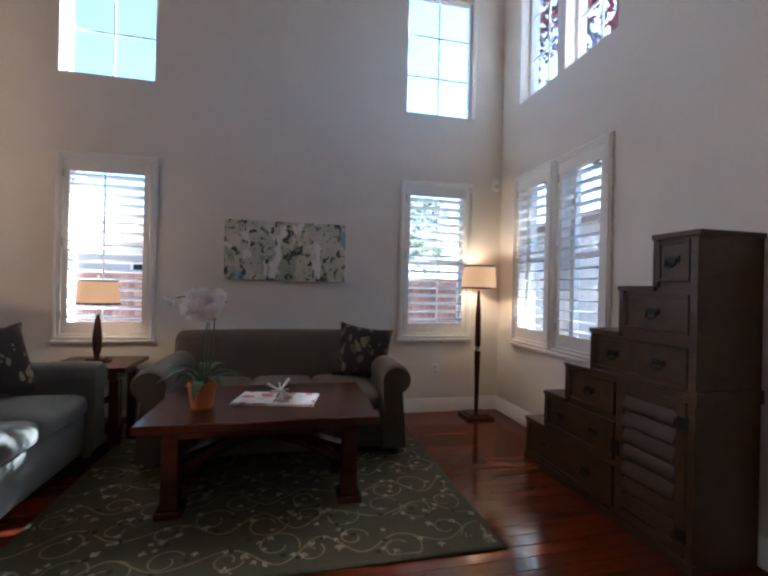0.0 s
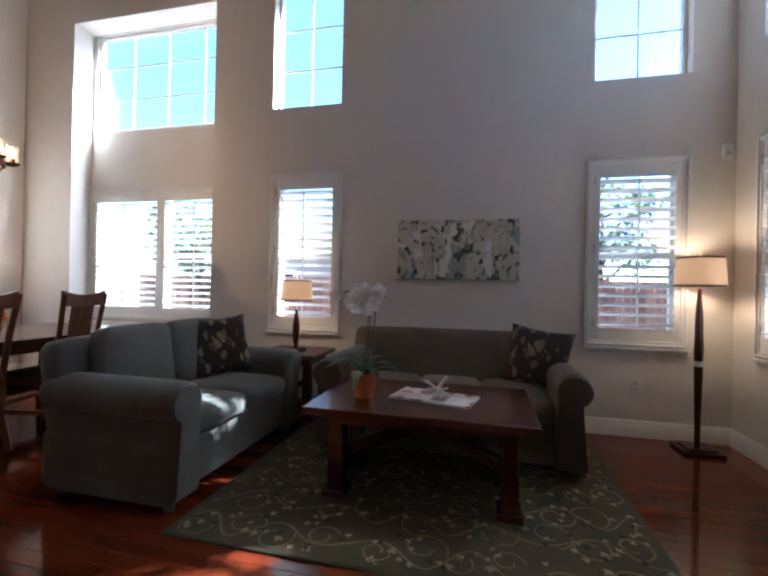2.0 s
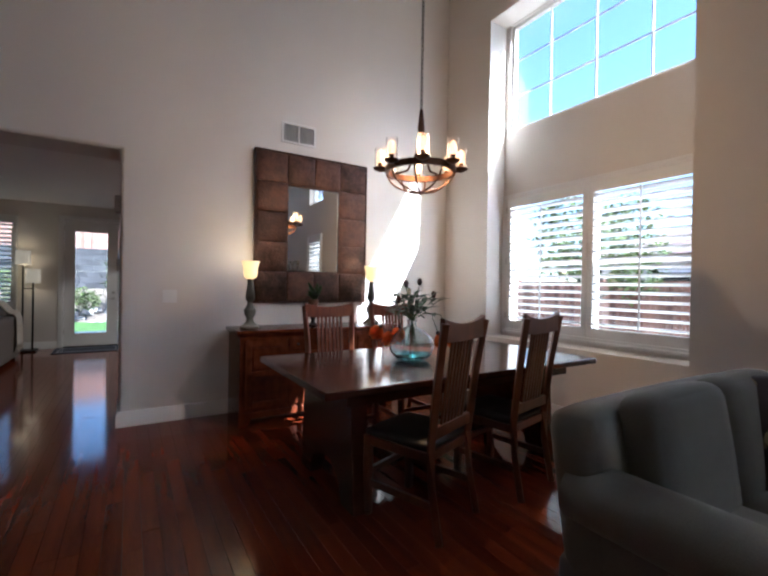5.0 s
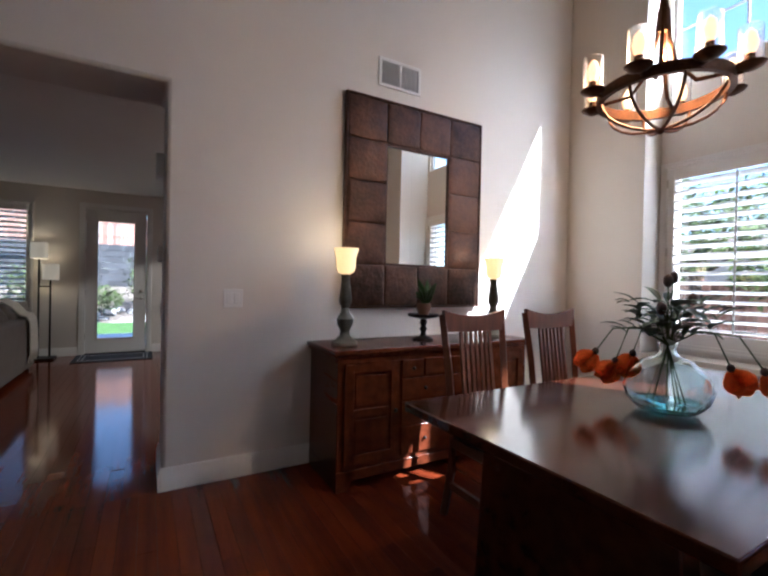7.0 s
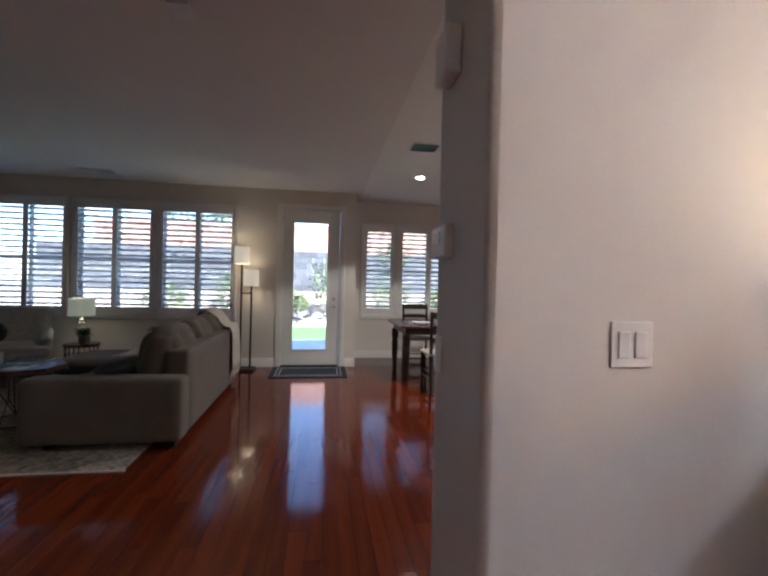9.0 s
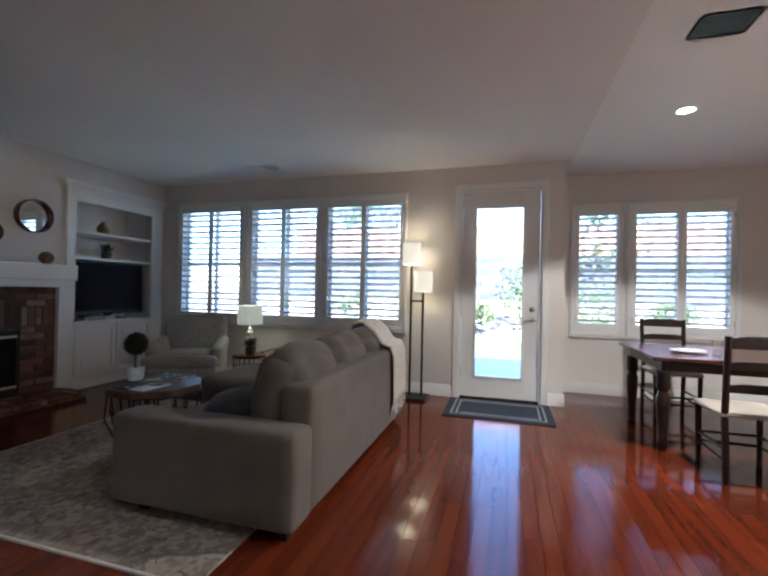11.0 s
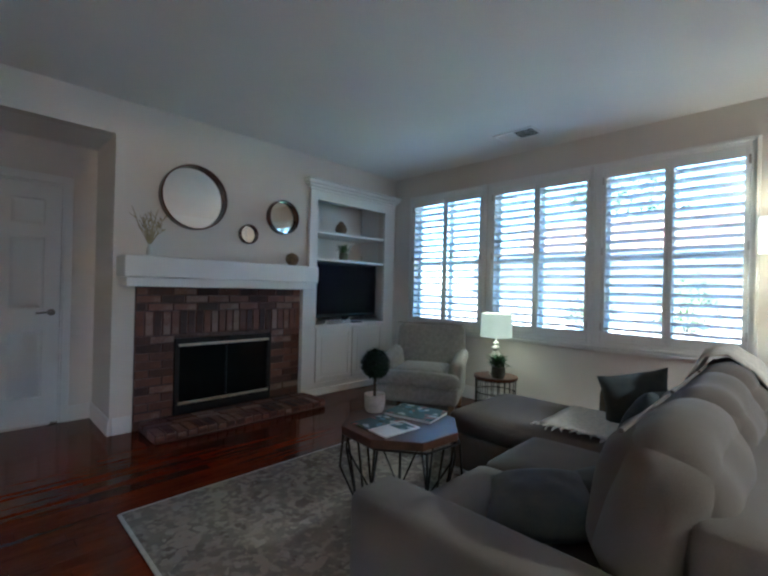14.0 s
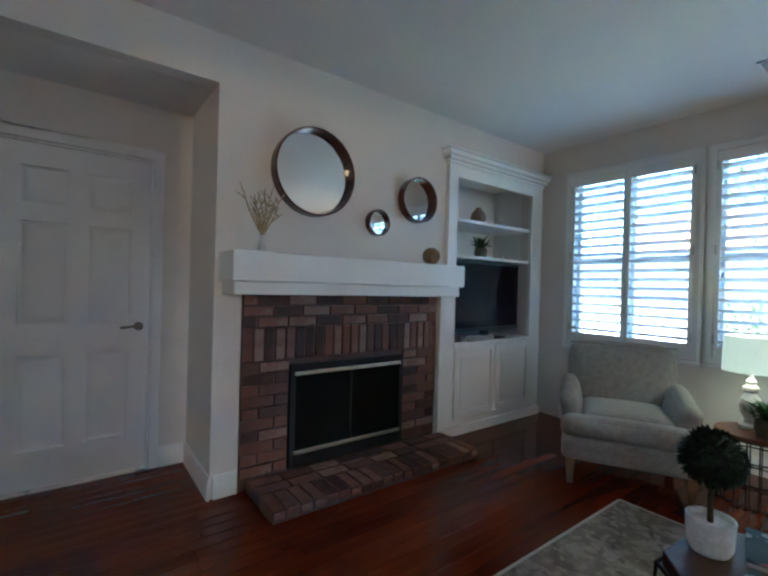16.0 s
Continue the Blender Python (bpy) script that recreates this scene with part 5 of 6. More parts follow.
s = root("pedestal_plate", pose(-5.02, 2.50, 0.846), "dark turned pedestal plate holding a potted plant", "stand")
Build().lathe([(0.075, 0), (0.075, 0.012), (0.025, 0.03), (0.018, 0.06), (0.03, 0.08), (0.018, 0.10), (0.028, 0.125), (0.02, 0.15), (0.11, 0.17), (0.118, 0.19), (0.105, 0.19), (0.02, 0.178)], 24).ob("pedestal", BLACK, s)
rnd = random.Random(9)
p = root("potted_plant", pose(-5.02, 2.50, 1.027), "small leafy plant in a clay pot", "plant")
Build().lathe([(0.035, 0), (0.055, 0.05), (0.05, 0.085), (0.042, 0.085), (0.001, 0.075)], 20).ob("pot", material("brown_clay", (0.16, 0.08, 0.045), 0.7), p)
b = Build()
for k in range(16):
    a = k * 2.4
    e = Vector((math.cos(a) * rnd.uniform(0.05, 0.11), math.sin(a) * rnd.uniform(0.05, 0.11), rnd.uniform(0.13, 0.27)))
    b.leaf((0, 0, 0.08), e, 0.045, 0.1, 5, (rnd.uniform(-1, 1), 1, 0.3))
b.ob("leaf", LEAFG, p)

# ---- vase with poppies ----
VASE = clear("aqua_glass", (0.88, 0.975, 0.99), 0.0, 1.45)
v = root("vase", pose(-3.43, 2.60, 0.746) @ Matrix.Scale(1.12, 4), "pale aqua glass bottle vase with red poppies", "vase")
prof = [(0.05, 0.004), (0.10, 0.012), (0.13, 0.045), (0.142, 0.085), (0.125, 0.14), (0.08, 0.185), (0.035, 0.205), (0.026, 0.22), (0.03, 0.245), (0.036, 0.25)]
Build().lathe([(0.001, 0.0)] + prof + [(r - 0.004, z + (0.004 if i < 3 else 0)) for i, (r, z) in list(enumerate(prof))[::-1]] + [(0.001, 0.008)], 32, None, True).ob("glass", VASE, v)
WATER = clear("tinted_water", (0.25, 0.75, 0.85), 0.0, 1.33)
Build().lathe([(0.001, 0.010), (0.09, 0.017), (0.118, 0.032), (0.001, 0.033)], 28, None, True).ob("water", WATER, v)
st, lf, bd = Build(), Build(), Build()
rnd = random.Random(12)
flowers = [(-0.215, -0.10, 0.165), (-0.17, -0.04, 0.13), (-0.12, -0.01, 0.165), (0.16, 0.08, 0.15), (0.24, 0.11, 0.15)]
for x, y, z in flowers:
    d = Vector((x, y, 0))
    st.tube([(-x * 0.25, -y * 0.2, 0.03), (0, 0, 0.24), tuple(d * 0.35 + Vector((0, 0, 0.30))), tuple(d * 0.75 + Vector((0, 0, 0.29))), (x, y, z + 0.03)], 0.0028, 5)
    out = Vector((x, y, -0.25)).normalized()
    side = out.cross(Vector((0, 0, 1))).normalized()
    up = side.cross(out)
    fl = Build()
    for j in range(5):
        a = j * 2 * math.pi / 5
        q = side * math.cos(a) + up * math.sin(a)
        c = Vector((x, y, z + 0.02))
        fl.leaf(c, c + out * 0.085 + q * 0.035, 0.10, -0.28, 5, tuple(q))
    fl.ob("flower", POPPY, v)
    bd.ball((x, y, z + 0.03), 0.013, 0.013, 0.015, 5)
for x, y, z in ((0.03, -0.07, 0.475), (-0.02, 0.07, 0.49), (0.0, 0.17, 0.41), (0.04, -0.13, 0.38)):
    st.tube([(0, 0, 0.05), (0, 0, 0.24), (x * 0.6, y * 0.6, 0.36), (x, y, z)], 0.0025, 5)
    bd.ball((x, y, z), 0.016, 0.016, 0.024, 6)
for k in range(110):
    a, rr = k * 2.4, rnd.uniform(0.02, 0.14)
    c = Vector((math.cos(a) * rr, math.sin(a) * rr, 0.27 + rnd.uniform(0, 0.14)))
    e = c + Vector((math.cos(a + rnd.uniform(-0.8, 0.8)), math.sin(a + rnd.uniform(-0.8, 0.8)), rnd.uniform(-0.4, 0.7))) * rnd.uniform(0.04, 0.085)
    lf.leaf(c, e, 0.034, 0.1, 4)
    if k % 9 == 0:
        st.tube([(0, 0, 0.24), tuple(c)], 0.002, 5)
st.ob("stem", LEAFG, v)
lf.ob("leaf", material("poppy_leaf", (0.075, 0.125, 0.08), 0.5, vary=0.3, scale=20), v)
bd.ob("bud", material("poppy_bud", (0.09, 0.05, 0.045), 0.7, vary=0.4, scale=30), v)

# ---- chandelier ----
BULB = glowing("bulb_glow", (1.0, 0.46, 0.18), 0.5)
CLEARG = clear("seeded_glass", (1, 0.96, 0.92), 0.2, 1.3)
c = root("chandelier", pose(-3.55, 2.74, 0), "rustic iron wheel chandelier with eight lit glass candles", "chandelier")
R = 0.25
Build().lathe([(R - 0.012, 2.10), (R + 0.012, 2.10), (R + 0.012, 2.145), (R - 0.012, 2.145), (R - 0.012, 2.10)], 48, None, True).ob("ring", IRON, c)
b = Build()
for k in range(4):
    a = math.pi * k / 4
    b.tube([(R * math.cos(math.pi * q / 12) * math.cos(a), R * math.cos(math.pi * q / 12) * math.sin(a), 2.11 - 0.15 * math.sin(math.pi * q / 12)) for q in range(13)], 0.007, 6)
b.ball((0, 0, 1.955), 0.016, 0.016, 0.014, 6)
b.ob("basket", IRON, c)
b = Build()
for k in range(4):
    a = math.pi * k / 2 + 0.3
    b.tube([(R * math.cos(a), R * math.sin(a), 2.14), (0.5 * R * math.cos(a), 0.5 * R * math.sin(a), 2.145), (0.2 * R * math.cos(a), 0.2 * R * math.sin(a), 2.24), (0.1 * R * math.cos(a), 0.1 * R * math.sin(a), 2.36), (0.015 * math.cos(a), 0.015 * math.sin(a), 2.50)], 0.009, 6)
b.lathe([(0.022, 2.40), (0.026, 2.44), (0.018, 2.52), (0.012, 2.575)], 14)
b.ob("stem", IRON, c)
for k in range(8):
    a = 2 * math.pi * k / 8 + 0.2
    x, y = (R + 0.05) * math.cos(a), (R + 0.05) * math.sin(a)
    Build().tube([(R * math.cos(a), R * math.sin(a), 2.115), (x, y, 2.12)], 0.007, 6).lathe([(0.012, 2.112), (0.044, 2.128), (0.053, 2.140), (0.05, 2.142), (0.01, 2.136)], 20, pose(x, y, 0)).lathe([(0.017, 2.14), (0.017, 2.178)], 12, pose(x, y, 0)).ob("candle_cup", IRON, c)
    g = Build().lathe([(0.041, 2.143), (0.041, 2.285), (0.0385, 2.285), (0.0385, 2.143), (0.041, 2.143)], 24, pose(x, y, 0), True).ob("glass_sleeve", CLEARG, c)
    g.visible_shadow = False
    Build().lathe([(0.010, 2.175), (0.022, 2.20), (0.026, 2.225), (0.017, 2.262), (0.001, 2.280)], 14, pose(x, y, 0)).ob("candle_bulb", BULB, c)
b = Build()
z, k = 2.58, 0
while z < HIGH - 0.06:
    m = pose(0, 0, z + 0.02, 90, 0, 90 * (k % 2))
    ring = [(0.010 * math.cos(q * math.pi / 5), 0.020 * math.sin(q * math.pi / 5), 0) for q in range(11)]
    b.tube([m @ Vector(p) for p in ring], 0.0028, 5)
    z, k = z + 0.033, k + 1
b.ob("chain", BLACK, c)
Build().lathe([(0.06, HIGH), (0.055, HIGH - 0.03), (0.015, HIGH - 0.05)], 20).ob("canopy", IRON, c)
bulb_light((-3.55, 2.74, 2.30), 6.5, (1, 0.58, 0.26), 0.012)


# ---- family room: fireplace wall ----
def fireplace():
    f = root("fireplace", pose(0, 0, 0), "red brick fireplace with a white mantel shelf", "fireplace")
    yf = -4.43
    x0, x1 = -9.28, -7.69
    bx0, bx1, bz0, bz1 = -8.93, -8.0, 0.075, 0.74
    hole_frame(Build(), x0, x1, 0.0, 1.188, yf - 0.11, yf - 0.012, bx0 - x0, x1 - bx1, bz0, 1.188 - bz1).ob("backing", MORTAR, f)
    Build().box(bx0, bx1, yf - 0.45, yf - 0.40, bz0, bz1).box(bx0 - 0.02, bx0, yf - 0.45, yf - 0.02, bz0, bz1).box(bx1, bx1 + 0.02, yf - 0.45, yf - 0.02, bz0, bz1).box(bx0, bx1, yf - 0.45, yf - 0.02, bz0 - 0.01, bz0).box(bx0, bx1, yf - 0.45, yf - 0.02, bz1, bz1 + 0.01).ob("firebox", SOOT, f)
    fr = hole_frame(Build(), bx0, bx1, bz0, bz1, yf - 0.03, yf + 0.012, 0.04, 0.04, 0.085, 0.045)
    fr.box((bx0 + bx1) / 2 - 0.006, (bx0 + bx1) / 2 + 0.006, yf - 0.02, yf + 0.008, bz0 + 0.085, bz1 - 0.045)
    fr.ob("door_frame", SOOT, f, bevel=0.003)
    for z in (bz1 - 0.072, bz0 + 0.082):
        Build().box(bx0 + 0.03, bx1 - 0.03, yf + 0.006, yf + 0.022, z, z + 0.025).ob("brass_rail", BRASS, f, bevel=0.004)
    Build().box(bx0 + 0.04, bx1 - 0.04, yf - 0.012, yf - 0.006, bz0 + 0.08, bz1 - 0.04).ob("glass_door", DARKGLASS, f)
    # mantel and side trim
    Build().box(-9.33, -7.55, yf - 0.12 + 0.10, -4.18, 1.265, 1.43).box(-9.31, -7.57, yf - 0.02, -4.215, 1.19, 1.265).ob("mantel", WHITE, f, bevel=0.006)
    Build().box(-9.36, -9.285, -4.449, -4.39, 0, 1.19).ob("pilaster", WHITE, f, bevel=0.004)
    rnd = random.Random(7)
    shared = {}

    def brick(x, y, z, w, d, h, yaw=0.0):
        key = (round(w, 3), round(d, 3), round(h, 3))
        at = pose(x, y + rnd.uniform(-0.002, 0.002), z, rnd.uniform(-0.6, 0.6), rnd.uniform(-0.4, 0.4), yaw)
        if key in shared:
            part(shared[key], f, "brick", at)
        else:
            c = 0.004
            hw, hd, hh = w / 2, d / 2, h / 2
            v = []
            for s, q in ((-hd, 0), (hd - c, 0), (hd, c)):
                v += [(-hw + q, s, -hh + q), (hw - q, s, -hh + q), (hw - q, s, hh - q), (-hw + q, s, hh - q)]
            fs = [(8, 9, 10, 11)] + [(i * 4 + k, i * 4 + (k + 1) % 4, (i + 1) * 4 + (k + 1) % 4, (i + 1) * 4 + k) for i in range(2) for k in range(4)]
            shared[key] = Build().add(v, fs).ob("brick", BRICK, f, m=at)
    g, bh, bl = 0.008, 0.062, 0.20

    def course(a, c, z, h, first):
        x = a
        ln = first
        while x < c - 0.02:
            w = min(ln, c - x)
            if c - x - w < 0.05:
                w = c - x
            brick(x + w / 2, yf - 0.02, z + h / 2, w - g, 0.04, h - g)
            x, ln = x + w, bl
    zz = 0.075
    k = 0
    while zz < 0.72:
        course(x0, bx0, zz, 0.07, bl if k % 2 else bl / 2)
        course(bx1, x1, zz, 0.07, bl if k % 2 else bl / 2)
        zz += 0.07
        k += 1
    n = 23
    for i in range(n):
        w = (x1 - x0) / n
        brick(x0 + (i + 0.5) * w, yf - 0.02, zz + 0.105, w - g, 0.04, 0.21 - g)
    zz += 0.21
    for k in range(3):
        course(x0, x1, zz, (1.188 - zz) / (3 - k), bl if k % 2 else bl / 2)
        zz += (1.188 - zz) / (3 - k)
    # hearth: a row of headers along the edge and stretchers behind
    Build().box(-9.315, -7.735, -4.42, -4.005, 0.0, 0.062).ob("hearth_base", MORTAR, f)
    m = Matrix.Rotation(radians(90), 4, "X")
    n = 20
    for i in range(n):
        w = 1.60 / n
        x = -9.325 + (i + 0.5) * w
        hb = Build().prism([(-0.10, -0.062), (0.062, -0.062), (0.098, -0.045), (0.105, -0.02), (0.098, 0.002), (0.078, 0.012), (-0.10, 0.012)], -w / 2 + g / 2, w / 2 - g / 2, Matrix.Rotation(radians(90), 4, "Z"))
        o = shared.get("header")
        at = pose(x, -4.095, 0.063, rnd.uniform(-0.8, 0.8), 0, 0)
        if o:
            part(o, f, "brick", at)
        else:
            shared["header"] = hb.ob("brick", BRICK, f, m=at, bevel=0.005)
    for r in range(2):
        for i in range(8):
            w = 1.60 / 8
            x = -9.325 + (i + (0.5 if r else 0.45)) * w
            at = pose(x, -4.25 - r * 0.105, 0.063, 0, rnd.uniform(-0.4, 0.4), 0)
            if "stretcher" in shared:
                part(shared["stretcher"], f, "brick", at)
            else:
                shared["stretcher"] = Build().box(-w / 2 + g / 2, w / 2 - g / 2, -0.048, 0.048, -0.03, 0.010).ob("brick", BRICK, f, m=at, bevel=0.005)


fireplace()


def round_mirror(x, z, r, depth):
    m = root("round_mirror", pose(x, -4.449, z, -90), "round mirror in a deep dark wood rim", "mirror", "round mirrors over the mantel")
    Build().lathe([(r, 0.0), (r, depth), (r - 0.012, depth), (r - 0.012, 0.012), (r, 0.0)], 56, None, True).ob("rim", MAHOGANY, m)
    Build().lathe([(0.001, 0.020), (r - 0.012, 0.020)], 56, None, True).ob("glass", MIRROR, m)


round_mirror(-8.13, 1.985, 0.285, 0.075)
round_mirror(-8.655, 1.72, 0.095, 0.05)
round_mirror(-9.03, 1.935, 0.175, 0.07)

rnd = random.Random(4)
t = root("twig_vase", pose(-7.74, -4.28, 1.431), "dry pale twigs in a small glass bottle on the mantel", "vase")
Build().box(-0.06, 0.06, -0.045, 0.045, 0, 0.008).ob("tray", WHITE, t)
Build().lathe([(0.02, 0.009), (0.024, 0.03), (0.022, 0.06), (0.010, 0.08), (0.012, 0.10)], 16).ob("bottle", CERAMIC, t)
b = Build()
for k in range(15):
    a = k * 2.4
    e = Vector((math.cos(a) * rnd.uniform(0.04, 0.16), math.sin(a) * 0.05, rnd.uniform(0.22, 0.36)))
    mid = e * 0.55 + Vector((rnd.uniform(-0.02, 0.02), 0, 0.05))
    b.tube([(0, 0, 0.09), mid, e], 0.005, 5, 0.003)
    for j in range(3):
        q = mid + (e - mid) * rnd.uniform(0, 0.8)
        b.tube([q, q + Vector((rnd.uniform(-0.05, 0.05), rnd.uniform(-0.03, 0.03), rnd.uniform(0.02, 0.07)))], 0.004, 5, 0.002)
b.ob("twig", material("pale_twig", (0.42, 0.34, 0.19), 0.8, vary=0.2, scale=30), t)
b = Build()
for k in range(9):
    a = k * 0.7
    n = Vector((math.cos(a), math.sin(a * 1.7), math.sin(a))).normalized()
    u = n.cross(Vector((0.3, 0.2, 1))).normalized()
    w = n.cross(u)
    b.tube([(u * math.cos(q * math.pi / 12) + w * math.sin(q * math.pi / 12)) * 0.062 + Vector((0, 0, 0.066)) for q in range(25)], 0.006, 5)
b.ball((0, 0, 0.066), 0.055, 0.055, 0.055, 8)
tagged(b.ob("woven_ball", material("rattan", (0.24, 0.15, 0.08), 0.85, vary=0.3, scale=30), m=pose(-9.08, -4.30, 1.431)), "brown woven rattan ball on the mantel", "ball")


def bookcase():
    f = root("bookcase", pose(0, 0, 0), "white built-in bookcase with shelves and cupboard", "bookcase")
    x0, x1, yf, yb = -10.72, -9.37, -4.41, -4.90
    Build().box(-10.565, -9.455, yb - 0.02, yb, 0.0, 2.32).ob("back", WHITE, f)
    Build().box(-10.58, -10.565, yb - 0.02, -4.45, 0, 2.32).box(-9.455, -9.44, yb - 0.02, -4.45, 0, 2.32).box(-10.565, -9.455, yb, -4.45, 2.30, 2.32).ob("side", WHITE, f)
    Build().box(x0, -10.545, -4.449, yf, 0.08, 2.30).box(-9.475, x1, -4.449, yf, 0.08, 2.30).box(-10.545, -9.475, -4.449, yf, 2.20, 2.30).box(-10.545, -9.475, -4.449, yf, 0.08, 0.14).ob("face_frame", WHITE, f, bevel=0.004)
    b = Build()
    for k, (o, z0, z1) in enumerate(((0.012, 2.30, 2.33), (0.035, 2.33, 2.36), (0.06, 2.36, 2.40), (0.075, 2.40, 2.42))):
        b.box(x0 - o * 0.7, x1 + o, -4.449, yf + o, z0, z1)
    b.ob("crown", WHITE, f, bevel=0.008)
    Build().box(x0 - 0.01, x1 + 0.01, -4.449, yf + 0.018, 0, 0.08).ob("plinth", WHITE, f, bevel=0.006)
    for z in (1.55, 1.865):
        Build().box(-10.563, -9.457, yb, -4.44, z - 0.028, z).ob("shelf", WHITE, f, bevel=0.003)
    Build().box(-10.563, -9.457, yb, yf + 0.015, 0.76, 0.795).ob("counter", WHITE, f, bevel=0.004)
    Build().box(-10.543, -9.477, -4.48, -4.45, 0.14, 0.759).ob("panel_back", WHITE, f)
    for a, c in ((-10.54, -10.02), (-10.005, -9.48)):
        d = hole_frame(Build(), a, c, 0.15, 0.75, -4.43, yf + 0.01, 0.05, 0.05, 0.05, 0.05)
        d.box(a + 0.05, c - 0.05, -4.43, yf, 0.20, 0.70).box(a + 0.08, c - 0.08, yf, yf + 0.007, 0.23, 0.67)
        d.ob("door", WHITE, f, bevel=0.006)


bookcase()
t = root("television", pose(-9.99, -4.52, 0.796, 0, 0, 3), "black flat television switched off on its stand", "television")
Build().box(-0.51, 0.51, -0.03, 0.03, 0.07, 0.715).ob("case", SOOT, t, bevel=0.008)
Build().box(-0.485, 0.485, 0.03, 0.033, 0.11, 0.69).ob("screen", material("unlit_screen", (0.008, 0.006, 0.011), 0.22, vary=0.1, bump=0, spec=0.03), t)
Build().box(-0.2, 0.2, -0.1, 0.1, 0, 0.015).box(-0.05, 0.05, -0.02, 0.02, 0.015, 0.08).ob("stand", SOOT, t, bevel=0.004)
t = root("media_box", pose(-9.80, -4.435, 0.796, 0, 0, 4), "silver media player box before the television", "player")
Build().box(-0.19, 0.19, -0.04, 0.045, 0, 0.05).ob("case", CHROME, t, bevel=0.006)
p = Build().lathe([(0.03, 0), (0.06, 0.02), (0.075, 0.07), (0.06, 0.12), (0.025, 0.155), (0.03, 0.165), (0.02, 0.165)], 20).ob("vase", material("woven_taupe", (0.22, 0.17, 0.12), 0.8, vary=0.2, scale=30), m=pose(-9.98, -4.62, 1.866))
tagged(p, "small round taupe ceramic vase on the shelf", "vase")


def pot_plant(m, r, h, mat, label, n, spread, seed, width=0.02, name="potted_plant"):
    rnd = random.Random(seed)
    p = root(name, m, label, "plant")
    Build().lathe([(r * 0.8, 0), (r, h * 0.4), (r * 0.95, h), (r * 0.82, h), (0.001, h * 0.85)], 20).ob("pot", mat, p)
    b = Build()
    for k in range(n):
        a = k * 2.4
        e = Vector((math.cos(a), math.sin(a), 0)) * rnd.uniform(0.3, 1) * spread + Vector((0, 0, h + rnd.uniform(0.03, 0.9) * spread))
        c = Vector((math.cos(a), math.sin(a), 0)) * rnd.uniform(0, 0.5) * spread + Vector((0, 0, h * 0.9 + rnd.uniform(0, 0.4) * spread))
        b.leaf(c, e, width, 0.12, 4)
    b.ob("leaf", LEAFG, p)


pot_plant(pose(-10.03, -4.62, 1.551), 0.06, 0.10, STONEGREY, "small green fern in a grey pot", 60, 0.13, 3)
b = Build().tube([(0, 0, 0), (0.0, 0, 0.05), (0.02, 0, 0.09)], 0.022, 8, 0.006).ball((0, 0, 0.012), 0.035, 0.025, 0.012, 6)
tagged(b.ob("figurine", CERAMIC, m=pose(-10.30, -4.58, 1.551)), "small white ceramic bird-like ornament", "ornament")


# ---- family room: furniture ----
def rug_faded():
    mt = floral("faded_cream_rug", (0.22, 0.185, 0.15), ((0.33, 0.29, 0.24), (0.13, 0.10, 0.08), (0.17, 0.145, 0.125), (0.30, 0.25, 0.20)), 15)
    N, L = mt.node_tree.nodes, mt.node_tree.links.new
    for n in N:
        if n.type == "MATH" and n.operation == "LESS_THAN":
            n.inputs[1].default_value = 0.42
        if n.type == "MAPPING" and n.inputs["Rotation"].default_value[1] > 0.5:
            n.inputs["Rotation"].default_value, n.inputs["Scale"].default_value = (0, 0, 0.4), (1, 0.7, 1)
        if n.type == "MIX_RGB" and abs(n.inputs[0].default_value - 0.12) < 1e-4:
            n.inputs[0].default_value = 0.3
    b = N["Principled BSDF"]
    old = b.inputs["Base Color"].links[0].from_socket
    co, no = N.new("ShaderNodeTexCoord"), N.new("ShaderNodeTexNoise")
    no.inputs["Scale"].default_value, no.inputs["Detail"].default_value = 26, 5
    L(co.outputs["Object"], no.inputs["Vector"])
    mx = N.new("ShaderNodeMixRGB")
    r = N.new("ShaderNodeValToRGB")
    r.color_ramp.elements[0].position, r.color_ramp.elements[1].position = 0.48, 0.62
    L(no.outputs["Fac"], r.inputs["Fac"])
    L(r.outputs[0], mx.inputs[0])
    L(old, mx.inputs[1])
    mx.inputs[2].default_value = (0.31, 0.27, 0.22, 1)
    L(mx.outputs[0], b.inputs["Base Color"])
    return mt


r = root("rug", pose(-8.42, -2.0, 0), "faded cream rug with a worn floral pattern", "rug")
Build().box(-1.12, 1.12, -1.08, 1.18, 0.001, 0.013).ob("pile", rug_faded(), r, bevel=0.005)
CREAMEDGE = material("cream_binding", (0.55, 0.51, 0.45), 0.95, vary=0.1, scale=30)
Build().box(-1.135, -1.119, -1.09, 1.19, 0.001, 0.011).box(1.119, 1.135, -1.09, 1.19, 0.001, 0.011).box(-1.119, 1.119, -1.095, -1.079, 0.001, 0.011).ob("binding", CREAMEDGE, r)


